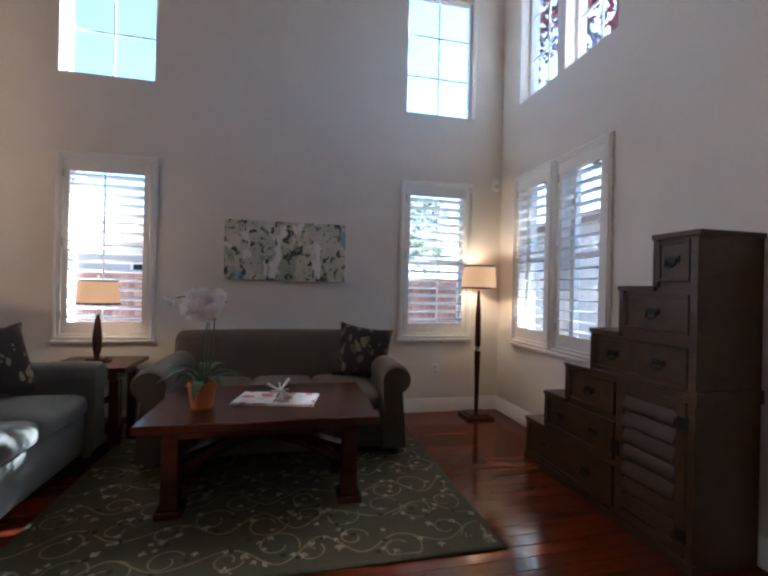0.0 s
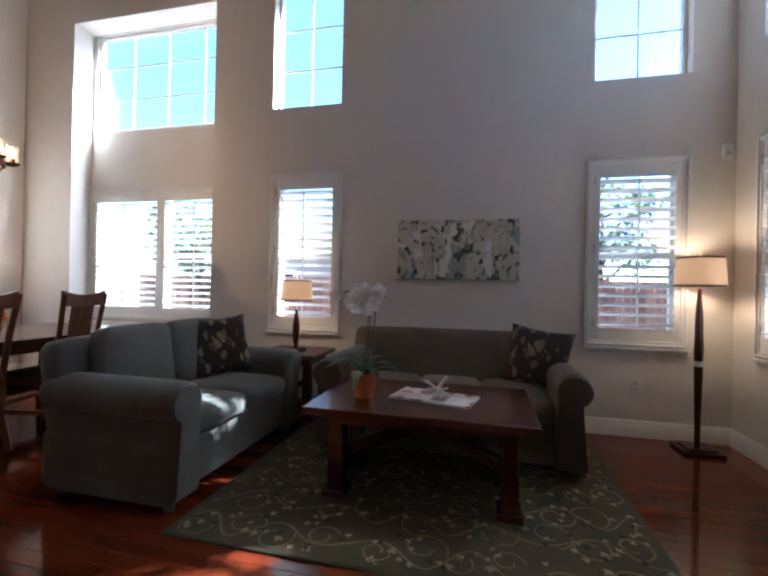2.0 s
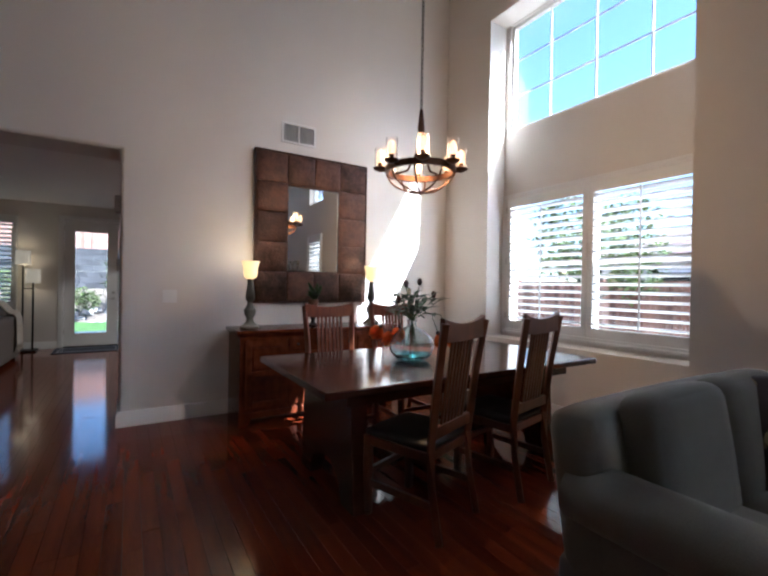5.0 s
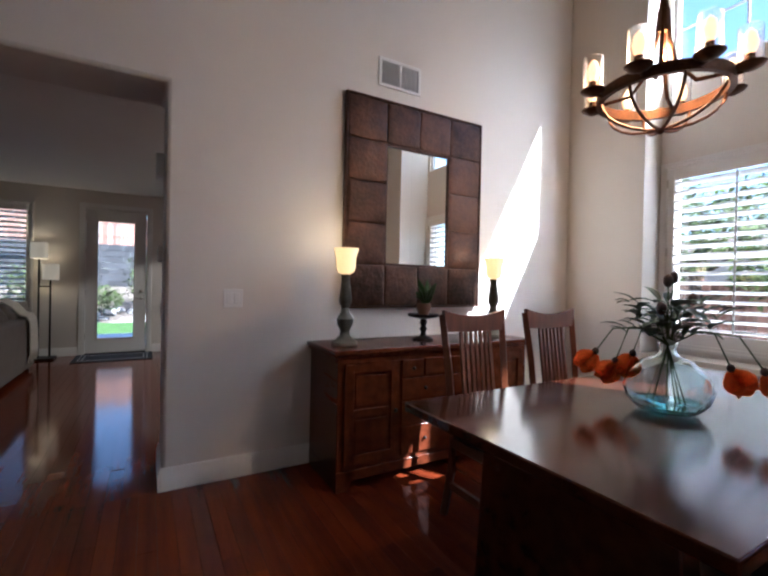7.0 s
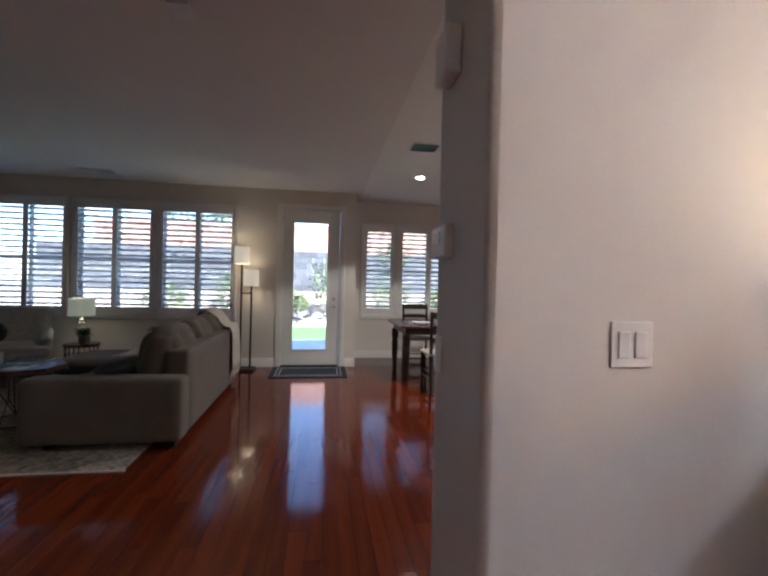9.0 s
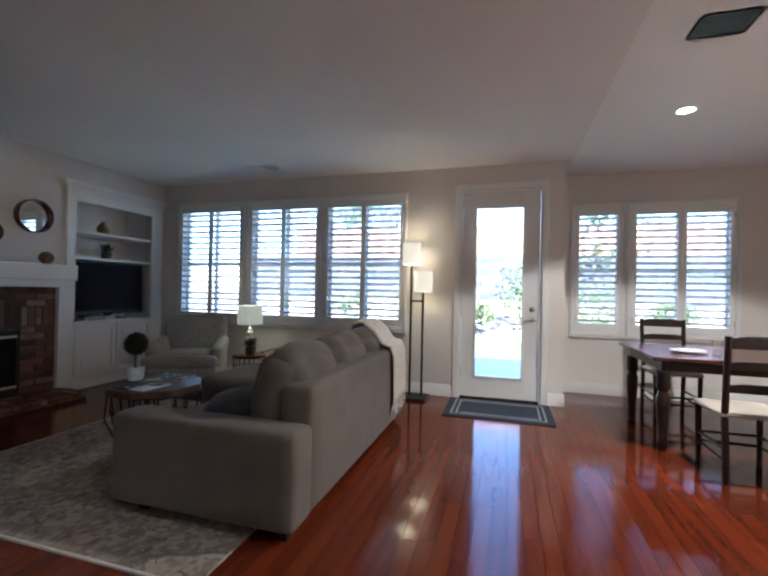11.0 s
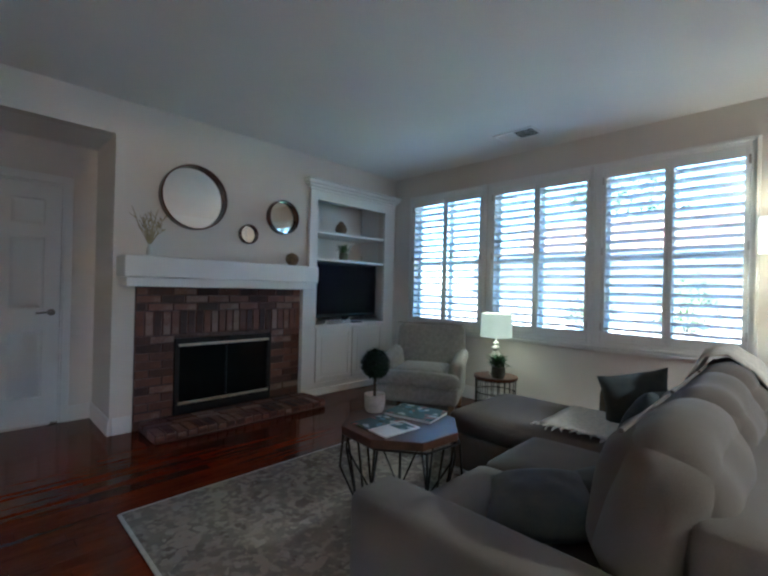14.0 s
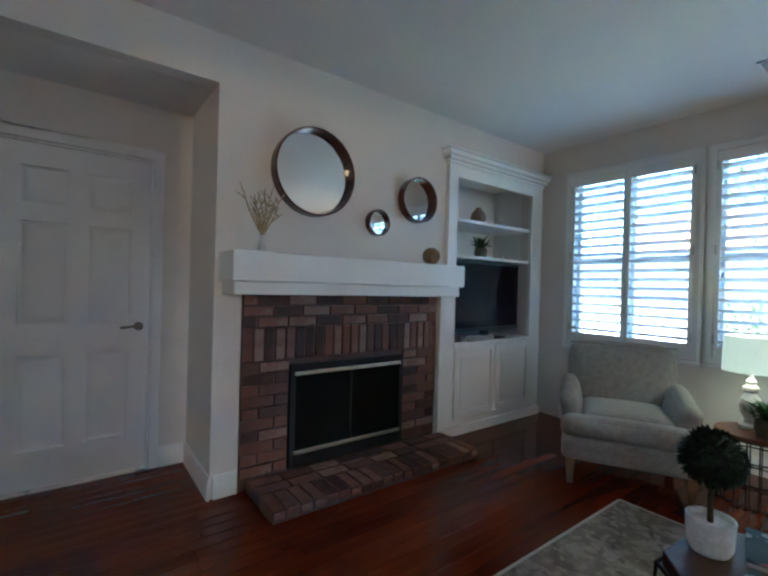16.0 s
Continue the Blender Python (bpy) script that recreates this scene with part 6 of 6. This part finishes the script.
def sectional():
    s = root("sectional_sofa", pose(0, 0, 0), "taupe linen sectional sofa with a chaise end", "sofa")
    M, S = SECTIONAL, Build
    S().soft(-9.78, -7.86, -1.60, -0.72, 0.06, 0.30, 0.03, 0.003).ob("base", M, s)
    S().soft(-9.74, -8.98, -2.22, -1.50, 0.06, 0.29, 0.03, 0.003).ob("chaise_base", M, s)
    S().soft(-9.80, -7.85, -0.78, -0.58, 0.05, 0.715, 0.045, 0.004, 12).ob("back", M, s)
    S().soft(-7.86, -7.64, -1.69, -0.575, 0.05, 0.53, 0.04, 0.004, 12).ob("arm", M, s)
    S().soft(-9.84, -9.66, -1.52, -0.66, 0.05, 0.60, 0.04, 0.004, 12).ob("arm", M, s)
    S().soft(-8.42, -7.865, -1.64, -0.80, 0.29, 0.43, 0.05, 0.018).ob("seat_cushion", M, s)
    S().soft(-8.97, -8.43, -1.64, -0.80, 0.29, 0.43, 0.05, 0.018).ob("seat_cushion", M, s)
    S().soft(-9.75, -8.98, -2.24, -0.80, 0.28, 0.43, 0.05, 0.015).ob("chaise_cushion", M, s)
    for i, (a, c) in enumerate(((-8.50, -7.87), (-9.10, -8.50), (-9.68, -9.10))):
        b = S().soft(a + 0.004, c - 0.004, -0.17, 0.10, 0.0, 0.45, 0.125, 0.04, 22)
        # loose filling: slumped faces with creases running down from the top seam
        b.v = [(x, y + 0.016 * noise.noise(Vector((x * 6, y * 6, z * 5 + i))) + 0.009 * math.sin(x * 60 + 5 * noise.noise(Vector((x * 5, i, z * 4)))) * max(0, z - 0.2) * max(0, 0.10 - y) * 9,
                z + 0.018 * noise.noise(Vector((x * 5, 3 + i, z * 6)))) for x, y, z in b.v]
        b.ob("back_cushion", M, s, m=pose(0, -0.87, 0.42, -12), angle=80)
        seam = [((a + c) / 2 + (c - a - 0.06) * (k / 12 - 0.5), -0.87 - 0.08 + 0.03, 0.42 + 0.447) for k in range(13)]
        S().tube(seam, 0.007, 6).ob("piping", M, s)
    for x in (-9.72, -7.72):
        for y in (-1.5, -0.66):
            S().box(x - 0.03, x + 0.03, y - 0.03, y + 0.03, 0, 0.06).ob("foot", BLACK, s)


sectional()
pillow(pose(-7.99, -1.36, 0.49, -80, 4, 25), 0.36, BLUE, "slate blue patterned pillow on the sectional")
pillow(pose(-8.28, -1.24, 0.47, -70, -6, 0), 0.37, BLUE, "slate blue patterned pillow on the sectional")
pillow(pose(-9.50, -1.24, 0.43, -14, 12, -60), 0.37, BLUE, "slate blue pillow standing on the chaise")
pillow(pose(-9.28, -1.22, 0.43, -30, -4, -20), 0.34, BLUE, "slate blue pillow leaning on the cushions")


def draped(name, rows, label, fringe):
    """A cloth made from cross rows of points, with knots of fringe along its last row."""
    t = root(name, pose(0, 0, 0), label, "throw")
    n, v = len(rows[0]), []
    for i, row in enumerate(rows):
        for j, p in enumerate(row):
            p = Vector(p)
            v.append(p + Vector((0, 0, 1)) * 0.010 * noise.noise(p * 14) + Vector((0.006, 0.008, 0)) * noise.noise(p * 9))
    f = [(i * n + j, i * n + j + 1, (i + 1) * n + j + 1, (i + 1) * n + j) for i in range(len(rows) - 1) for j in range(n - 1)]
    c = Build().add(v, f).ob("cloth", THROW, t, angle=180)
    mod = c.modifiers.new("thick", "SOLIDIFY")
    mod.thickness, mod.offset = 0.012, 1
    b = Build()
    rnd = random.Random(1)
    last, before = v[-n:], v[-2 * n:-n]
    for j in range(0, n):
        d = (last[j] - before[j]).normalized()
        for q in range(3):
            e = last[j] + d * rnd.uniform(0.05, 0.08) + Vector((rnd.uniform(-0.02, 0.02), rnd.uniform(-0.02, 0.02), fringe * rnd.uniform(0, 0.02)))
            b.tube([last[j] + Vector((0, 0, 0.004)), (last[j] + e) / 2 + Vector((rnd.uniform(-0.01, 0.01), rnd.uniform(-0.01, 0.01), 0.006)), e], 0.006, 5, 0.004)
    b.ob("fringe", THROW, t)


# over the far end of the back, hanging down behind
rows = []
prof = [(-1.02, 0.60), (-0.98, 0.80), (-0.92, 0.915), (-0.84, 0.93), (-0.74, 0.86), (-0.66, 0.755), (-0.585, 0.735), (-0.555, 0.66), (-0.55, 0.52), (-0.548, 0.40), (-0.545, 0.30), (-0.545, 0.24)]
for y, z in prof:
    rows.append([(-9.72 + 0.40 * j / 13, y, z + 0.012 + 0.01 * math.sin(j * 1.3)) for j in range(14)])
draped("throw_blanket", rows, "cream knitted throw hanging over the sofa back", -1)
rows = [[(x, -1.05 - 0.60 * j / 12, 0.462 + 0.004 * math.sin(j + x * 9)) for j in range(13)] for x in [-9.58 + 0.052 * k for k in range(11)]]
draped("throw_blanket", rows, "cream fringed throw spread over the chaise", 1)


def hex_table():
    t = root("coffee_table", pose(-8.385, -2.12, 0.013, 0, 0, -6), "octagonal dark wood coffee table on wire legs", "table")
    r = 0.325
    ring = [(r * math.cos(math.pi * (k + 0.5) / 4), r * math.sin(math.pi * (k + 0.5) / 4)) for k in range(8)]
    b = Build()
    v = [(x, y, z) for z in (0.445, 0.487) for x, y in ring]
    b.add(v, [tuple(range(7, -1, -1)), tuple(range(8, 16))] + [(k, (k + 1) % 8, (k + 1) % 8 + 8, k + 8) for k in range(8)])
    b.ob("top", material("worn_walnut", (0.10, 0.045, 0.024), 0.42, vary=0.3, scale=4, grain=50, bump=0.12, stretch=(0.4, 4, 4)), t, bevel=0.004)
    w = Build()
    low = [(0.22 * math.cos(math.pi * k / 4), 0.24 * math.sin(math.pi * k / 4), 0.008) for k in range(8)]
    mid = [(0.32 * math.cos(math.pi * (k + 0.5) / 4), 0.36 * math.sin(math.pi * (k + 0.5) / 4), 0.27) for k in range(8)]
    top = [(0.305 * math.cos(math.pi * (k + 0.5) / 4), 0.345 * math.sin(math.pi * (k + 0.5) / 4), 0.44) for k in range(8)]
    for k in range(8):
        w.tube([low[k], low[(k + 1) % 8]], 0.007, 6)
        w.tube([top[k], top[(k + 1) % 8]], 0.006, 6)
        w.tube([low[k], mid[k], top[k]], 0.006, 6)
        w.tube([low[(k + 1) % 8], mid[k]], 0.006, 6)
        w.tube([tuple((Vector(top[k]) + Vector(top[k - 1])) / 2), low[k]], 0.006, 6)
    w.ob("wire_frame", BLACK, t)


hex_table()
t = root("topiary", pose(-8.41, -2.35, 0.501), "round clipped topiary in a white ceramic pot", "plant")
Build().lathe([(0.048, 0), (0.058, 0.02), (0.062, 0.10), (0.056, 0.10), (0.05, 0.085), (0.001, 0.085)], 24).ob("pot", CERAMIC, t)
Build().tube([(0, 0, 0.08), (0.003, 0, 0.16), (0, 0, 0.22)], 0.008, 8).ob("trunk", BARK, t)
b = Build().ball((0, 0, 0.275), 0.075, 0.075, 0.075, 8)
rnd = random.Random(6)
for k in range(1100):
    d = Vector((rnd.gauss(0, 1), rnd.gauss(0, 1), rnd.gauss(0, 1))).normalized()
    c = Vector((0, 0, 0.275)) + d * 0.072
    b.leaf(c, c + d * 0.016 + Vector((rnd.uniform(-1, 1), rnd.uniform(-1, 1), rnd.uniform(-1, 1))) * 0.008, 0.010, 0.1, 2)
b.ob("foliage", material("dark_box_leaf", (0.016, 0.034, 0.011), 0.7, vary=0.4, scale=40), t)
PHOTO = floral("landscape_photo", (0.09, 0.15, 0.16), ((0.14, 0.26, 0.34), (0.42, 0.47, 0.48), (0.05, 0.08, 0.06), (0.09, 0.12, 0.07), (0.30, 0.16, 0.15)), 24)
t = root("magazine", pose(-8.265, -2.12, 0.501, 0, 0, -4), "open magazine with landscape photographs", "magazine")
Build().box(-0.12, 0.12, -0.14, 0.0, 0, 0.008).ob("page", PHOTO, t, bevel=0.002)
Build().box(-0.12, 0.12, 0.003, 0.14, 0, 0.008).ob("page", PAPER, t, bevel=0.002)
Build().box(-0.10, -0.01, 0.02, 0.125, 0.0082, 0.0092).ob("picture", PHOTO, t)
t = root("book", pose(-8.545, -2.145, 0.501, 0, 0, 12), "large picture book with a lake on the cover", "book")
Build().box(-0.11, 0.11, -0.145, 0.145, 0, 0.014).ob("pages", PAPER, t, bevel=0.002)
Build().box(-0.113, 0.113, -0.148, 0.148, 0.014, 0.0175).ob("cover", PHOTO, t, bevel=0.001)


def armchair(m):
    """Faces -y: scrolled arms set back behind a T-shaped cushion, tapered oak legs."""
    a = root("armchair", m, "cream upholstered armchair with scrolled arms", "chair")
    M = CREAM
    Build().soft(-0.385, 0.385, -0.42, 0.36, 0.17, 0.32, 0.035, 0.006, 12).ob("base", M, a)
    Build().soft(-0.265, 0.265, -0.30, 0.24, 0.315, 0.455, 0.05, 0.02).soft(-0.385, 0.385, -0.435, -0.27, 0.315, 0.445, 0.05, 0.012).ob("seat_cushion", M, a)
    b = Build().soft(-0.345, 0.345, 0.0, 0.17, 0.0, 0.60, 0.065, 0.022, 14)
    b.v = [(x * (1 + 0.07 * z), y + 0.12 * z, z) for x, y, z in b.v]
    b.ob("back", M, a, m=pose(0, 0.20, 0.27, -6))
    for s in (-1, 1):
        b = Build().soft(s * 0.325 - 0.062, s * 0.325 + 0.062, -0.27, 0.36, 0.20, 0.60, 0.06, 0.01, 14)
        # the arm sinks towards its front and rolls outwards at the top
        b.v = [(x + s * 0.035 * max(0, z - 0.42) / 0.18, y, z - 0.07 * max(0.0, 0.2 - y) * max(0, z - 0.35) / 0.12) for x, y, z in b.v]
        b.ob("arm", M, a)
        Build().tube([(s * 0.385, -0.425, 0.318), (s * -0.385, -0.425, 0.318)] if s > 0 else [(-0.36, 0.315, 0.855), (0.36, 0.315, 0.855)], 0.006, 6).ob("piping", M, a)
    oak = material("oak_leg", (0.27, 0.17, 0.09), 0.5, vary=0.15, scale=10)
    for x in (-0.33, 0.33):
        for y in (-0.35, 0.31):
            Build().lathe([(0.026, 0), (0.042, 0.18)], 4, pose(x, y, 0, 0, 0, 45)).ob("leg", oak, a, bevel=0.003)


armchair(pose(-10.0, -3.27, 0, 0, 0, 118))

s = root("side_table", pose(-10.28, -2.62, 0), "round wood-topped side table with a wire drum base", "table")
Build().lathe([(0.001, 0.395), (0.20, 0.395), (0.205, 0.40), (0.205, 0.415), (0.20, 0.42), (0.001, 0.42)], 36).ob("top", CHAIRWOOD, s)
b = Build()
for z, r in ((0.39, 0.185), (0.27, 0.185), (0.14, 0.185), (0.008, 0.185)):
    b.tube([(r * math.cos(q * math.pi / 16), r * math.sin(q * math.pi / 16), z) for q in range(33)], 0.005, 5)
for k in range(20):
    a = k * math.pi / 10
    b.tube([(0.185 * math.cos(a), 0.185 * math.sin(a), 0.005), (0.185 * math.cos(a), 0.185 * math.sin(a), 0.395)], 0.004, 5)
b.ob("wire_base", BLACK, s)
l = root("table_lamp", pose(-10.34, -2.66, 0.42), "cream baluster lamp with a pale drum shade", "lamp")
Build().lathe([(0.06, 0), (0.06, 0.02), (0.034, 0.035), (0.03, 0.06), (0.052, 0.10), (0.058, 0.15), (0.05, 0.19), (0.026, 0.225), (0.042, 0.245), (0.042, 0.262), (0.022, 0.28), (0.03, 0.30), (0.012, 0.32), (0.01, 0.36)], 20).ob("stem", CERAMIC, l)
shade(l, 0.36, 0.585, 0.15, 0.145, SHADE_PALE)
bulb_light((-10.34, -2.66, 0.88), 0.13, (1, 0.88, 0.6))
pot_plant(pose(-10.20, -2.55, 0.421), 0.065, 0.10, STONEGREY, "leafy green plant in a grey pot", 70, 0.13, 5, 0.03)

l = root("floor_lamp", pose(-10.58, -0.62, 0), "black twin floor lamp with two lit drum shades", "lamp")
Build().box(-0.12, 0.17, -0.14, 0.14, 0, 0.03).ob("foot", BLACK, l, bevel=0.005)
Build().box(-0.012, 0.012, -0.082, -0.058, 0.03, 1.52).box(-0.012, 0.012, 0.058, 0.082, 0.03, 1.22).box(-0.010, 0.010, -0.058, 0.058, 1.10, 1.12).ob("pole", BLACK, l, bevel=0.003)
for y, z in ((-0.07, 1.53), (0.07, 1.21)):
    Build().lathe([(0.105, z), (0.105, z + 0.245), (0.101, z + 0.245), (0.101, z), (0.105, z)], 32, pose(0, y, 0), True).ob("shade", SHADE_CREAM, l)
    bulb_light((-10.58, -0.62 + y, z + 0.12), 0.25, (1, 0.82, 0.55))

m = root("door_mat", pose(-10.37, 0.30, 0), "dark blue doormat with pale striped border", "mat")
NAVY = material("navy_mat", (0.03, 0.036, 0.05), 0.95, vary=0.3, scale=40, bump=0.6)
PALE = material("pale_stripe", (0.32, 0.33, 0.35), 0.95, vary=0.2, scale=40, bump=0.6)
Build().box(-0.36, 0.36, -0.53, 0.53, 0.001, 0.012).ob("pile", NAVY, m, bevel=0.004)
b = Build()
for o in (0.07, 0.12):
    b.box(-0.36 + o, 0.36 - o, -0.53 + o, -0.53 + o + 0.018, 0.012, 0.014).box(-0.36 + o, 0.36 - o, 0.53 - o - 0.018, 0.53 - o, 0.012, 0.014)
    b.box(-0.36 + o, -0.36 + o + 0.018, -0.53 + o + 0.018, 0.53 - o - 0.018, 0.012, 0.014).box(0.36 - o - 0.018, 0.36 - o, -0.53 + o + 0.018, 0.53 - o - 0.018, 0.012, 0.014)
b.ob("stripe", PALE, m)

# ---- breakfast nook ----
ESPRESSO = material("espresso_wood", (0.03, 0.017, 0.012), 0.35, vary=0.25, scale=5, grain=50, bump=0.06)
t = root("breakfast_table", pose(-10.1, 2.15, 0), "espresso stained breakfast table with turned legs", "table")
Build().box(-0.52, 0.52, -0.68, 0.68, 0.72, 0.75).ob("top", MAHOGANY, t, bevel=0.006)
Build().box(-0.44, 0.44, -0.60, 0.60, 0.63, 0.719).ob("apron", ESPRESSO, t, bevel=0.004)
leg = Build().lathe([(0.03, 0), (0.04, 0.05), (0.032, 0.1), (0.045, 0.3), (0.05, 0.42), (0.035, 0.47), (0.05, 0.5), (0.05, 0.63)], 14).ob("leg", ESPRESSO, t, m=pose(-0.42, -0.58, 0))
for x, y in ((0.42, -0.58), (-0.42, 0.58), (0.42, 0.58)):
    part(leg, t, "leg", pose(x, y, 0))


def nook_chair():
    c = root("breakfast_chair", pose(0, 0, 0), "dark espresso ladder-back breakfast chair", "chair", "chairs round the breakfast table")
    for s in (-1, 1):
        Build().tube([(s * 0.19, 0.22, 0), (s * 0.19, 0.19, 0.45), (s * 0.20, 0.25, 0.97)], 0.02, 6).ob("back_leg", ESPRESSO, c)
        Build().lathe([(0.016, 0), (0.022, 0.44)], 10, pose(s * 0.19, -0.2, 0)).ob("front_leg", ESPRESSO, c)
    Build().soft(-0.22, 0.22, -0.23, 0.21, 0.43, 0.465, 0.015, 0.006, 6).ob("seat", material("cream_seat", (0.45, 0.40, 0.33), 0.9) if "cream_seat" not in bpy.data.materials else bpy.data.materials["cream_seat"], c)
    for z, k in ((0.60, 0.06), (0.75, 0.06), (0.89, 0.085)):
        Build().prism([(-0.19, z), (0.19, z), (0.19, z + k * 0.8), (0.1, z + k), (-0.1, z + k), (-0.19, z + k * 0.8)], -0.01, 0.01, pose(0, 0.205 + (z - 0.55) * 0.12, 0)).ob("back_rail", ESPRESSO, c, bevel=0.003)
    for z in (0.15, 0.22):
        Build().tube([(-0.19, -0.2, z), (0.19, -0.2, z)], 0.010, 6).tube([(-0.19, -0.2, z), (-0.19, 0.21, z)], 0.010, 6).tube([(0.19, -0.2, z), (0.19, 0.21, z)], 0.010, 6).ob("stretcher", ESPRESSO, c)
    return c


c = nook_chair()
c.matrix_basis = pose(-10.85, 2.0, 0, 0, 0, 90)
copy_thing(c, pose(-9.35, 1.95, 0, 0, 0, -90))
copy_thing(c, pose(-9.45, 2.6, 0, 0, 0, -90))
t = root("place_setting", pose(-10.0, 1.85, 0.751), "white plate and drinking glass on the table", "tableware")
Build().lathe([(0.001, 0.0), (0.08, 0.004), (0.135, 0.018), (0.13, 0.02), (0.07, 0.008), (0.001, 0.006)], 28).ob("plate", WHITE, t)
Build().lathe([(0.03, 0.0), (0.036, 0.12), (0.033, 0.12), (0.028, 0.006), (0.001, 0.005)], 18, pose(0.12, 0.16, 0), True).ob("glass", CLEARG, t)

# kitchen counter end
t = root("kitchen_island", pose(-8.3, 2.2, 0), "kitchen island with a pale stone worktop", "counter")
Build().box(-0.6, 0.9, 0.0, 0.9, 0.0, 0.88).ob("cabinet", ESPRESSO, t, bevel=0.004)
Build().box(-0.68, 0.95, -0.12, 0.95, 0.88, 0.92).ob("worktop", material("pale_granite", (0.50, 0.46, 0.40), 0.25, vary=0.2, scale=30), t, bevel=0.005)


# ---- floor planks ----
def planks():
    """Cherry boards laid along x: those nearest the walk are pieces of their own, the rest one part."""
    floor = root("floor", pose(0, 0, 0), "glossy reddish cherry hardwood plank floor", "floor", kind="structure")
    rnd = random.Random(5)
    W, rest, shared, near = 0.083, Build(), {}, 0
    areas = [(-5.28, 2.32, -4.2, 4.45), (-5.72, -5.28, -1.6, 0.83), (-11.55, -5.72, -5.09, 5.4)]
    rows = int((5.4 + 5.09) / W) + 1
    for i in range(rows):
        y0 = -5.09 + i * W
        x = -11.55 - rnd.random()
        while x < 2.32:
            ln = rnd.choice((0.75, 0.95, 1.15, 1.35))
            for ax0, ax1, ay0, ay1 in areas:
                if y0 + W <= ay0 + 0.001 or y0 >= ay1:
                    continue
                a, c, e = max(x, ax0), min(x + ln, ax1), min(y0 + W, ay1)
                d = max(y0, ay0)
                if c - a < 0.02 or e - d < 0.01:
                    continue
                whole = abs(c - a - ln) < 1e-6 and e - d > W - 1e-6
                in_reach = (-8.6 < a and c < -4.5 and -0.45 < y0 < 0.9) or (-4.6 < a < -1.9 and 0.3 < y0 < 1.7)
                if whole and in_reach and near < 300:
                    near += 1
                    if ln not in shared:
                        b = Build()
                        t = 0.0008
                        v = [(t / 2, t / 2, -0.015), (ln - t / 2, t / 2, -0.015), (ln - t / 2, W - t / 2, -0.015), (t / 2, W - t / 2, -0.015),
                             (t, t, 0), (ln - t, t, 0), (ln - t, W - t, 0), (t, W - t, 0)]
                        b.add(v, [(4, 5, 6, 7), (0, 1, 5, 4), (1, 2, 6, 5), (2, 3, 7, 6), (3, 0, 4, 7)])
                        shared[ln] = b.ob("plank", FLOOR, floor, m=pose(a, d, 0))
                    else:
                        part(shared[ln], floor, "plank", pose(a, d, 0))
                else:
                    t = 0.0008
                    rest.add([(a + t / 2, d + t / 2, -0.015), (c - t / 2, d + t / 2, -0.015), (c - t / 2, e - t / 2, -0.015), (a + t / 2, e - t / 2, -0.015),
                              (a + t, d + t, 0), (c - t, d + t, 0), (c - t, e - t, 0), (a + t, e - t, 0)],
                             [(4, 5, 6, 7), (0, 1, 5, 4), (1, 2, 6, 5), (2, 3, 7, 6), (3, 0, 4, 7)])
            x += ln
    tagged(rest.ob("planks", FLOOR, floor), "cherry hardwood boards", kind="stuff")


planks()
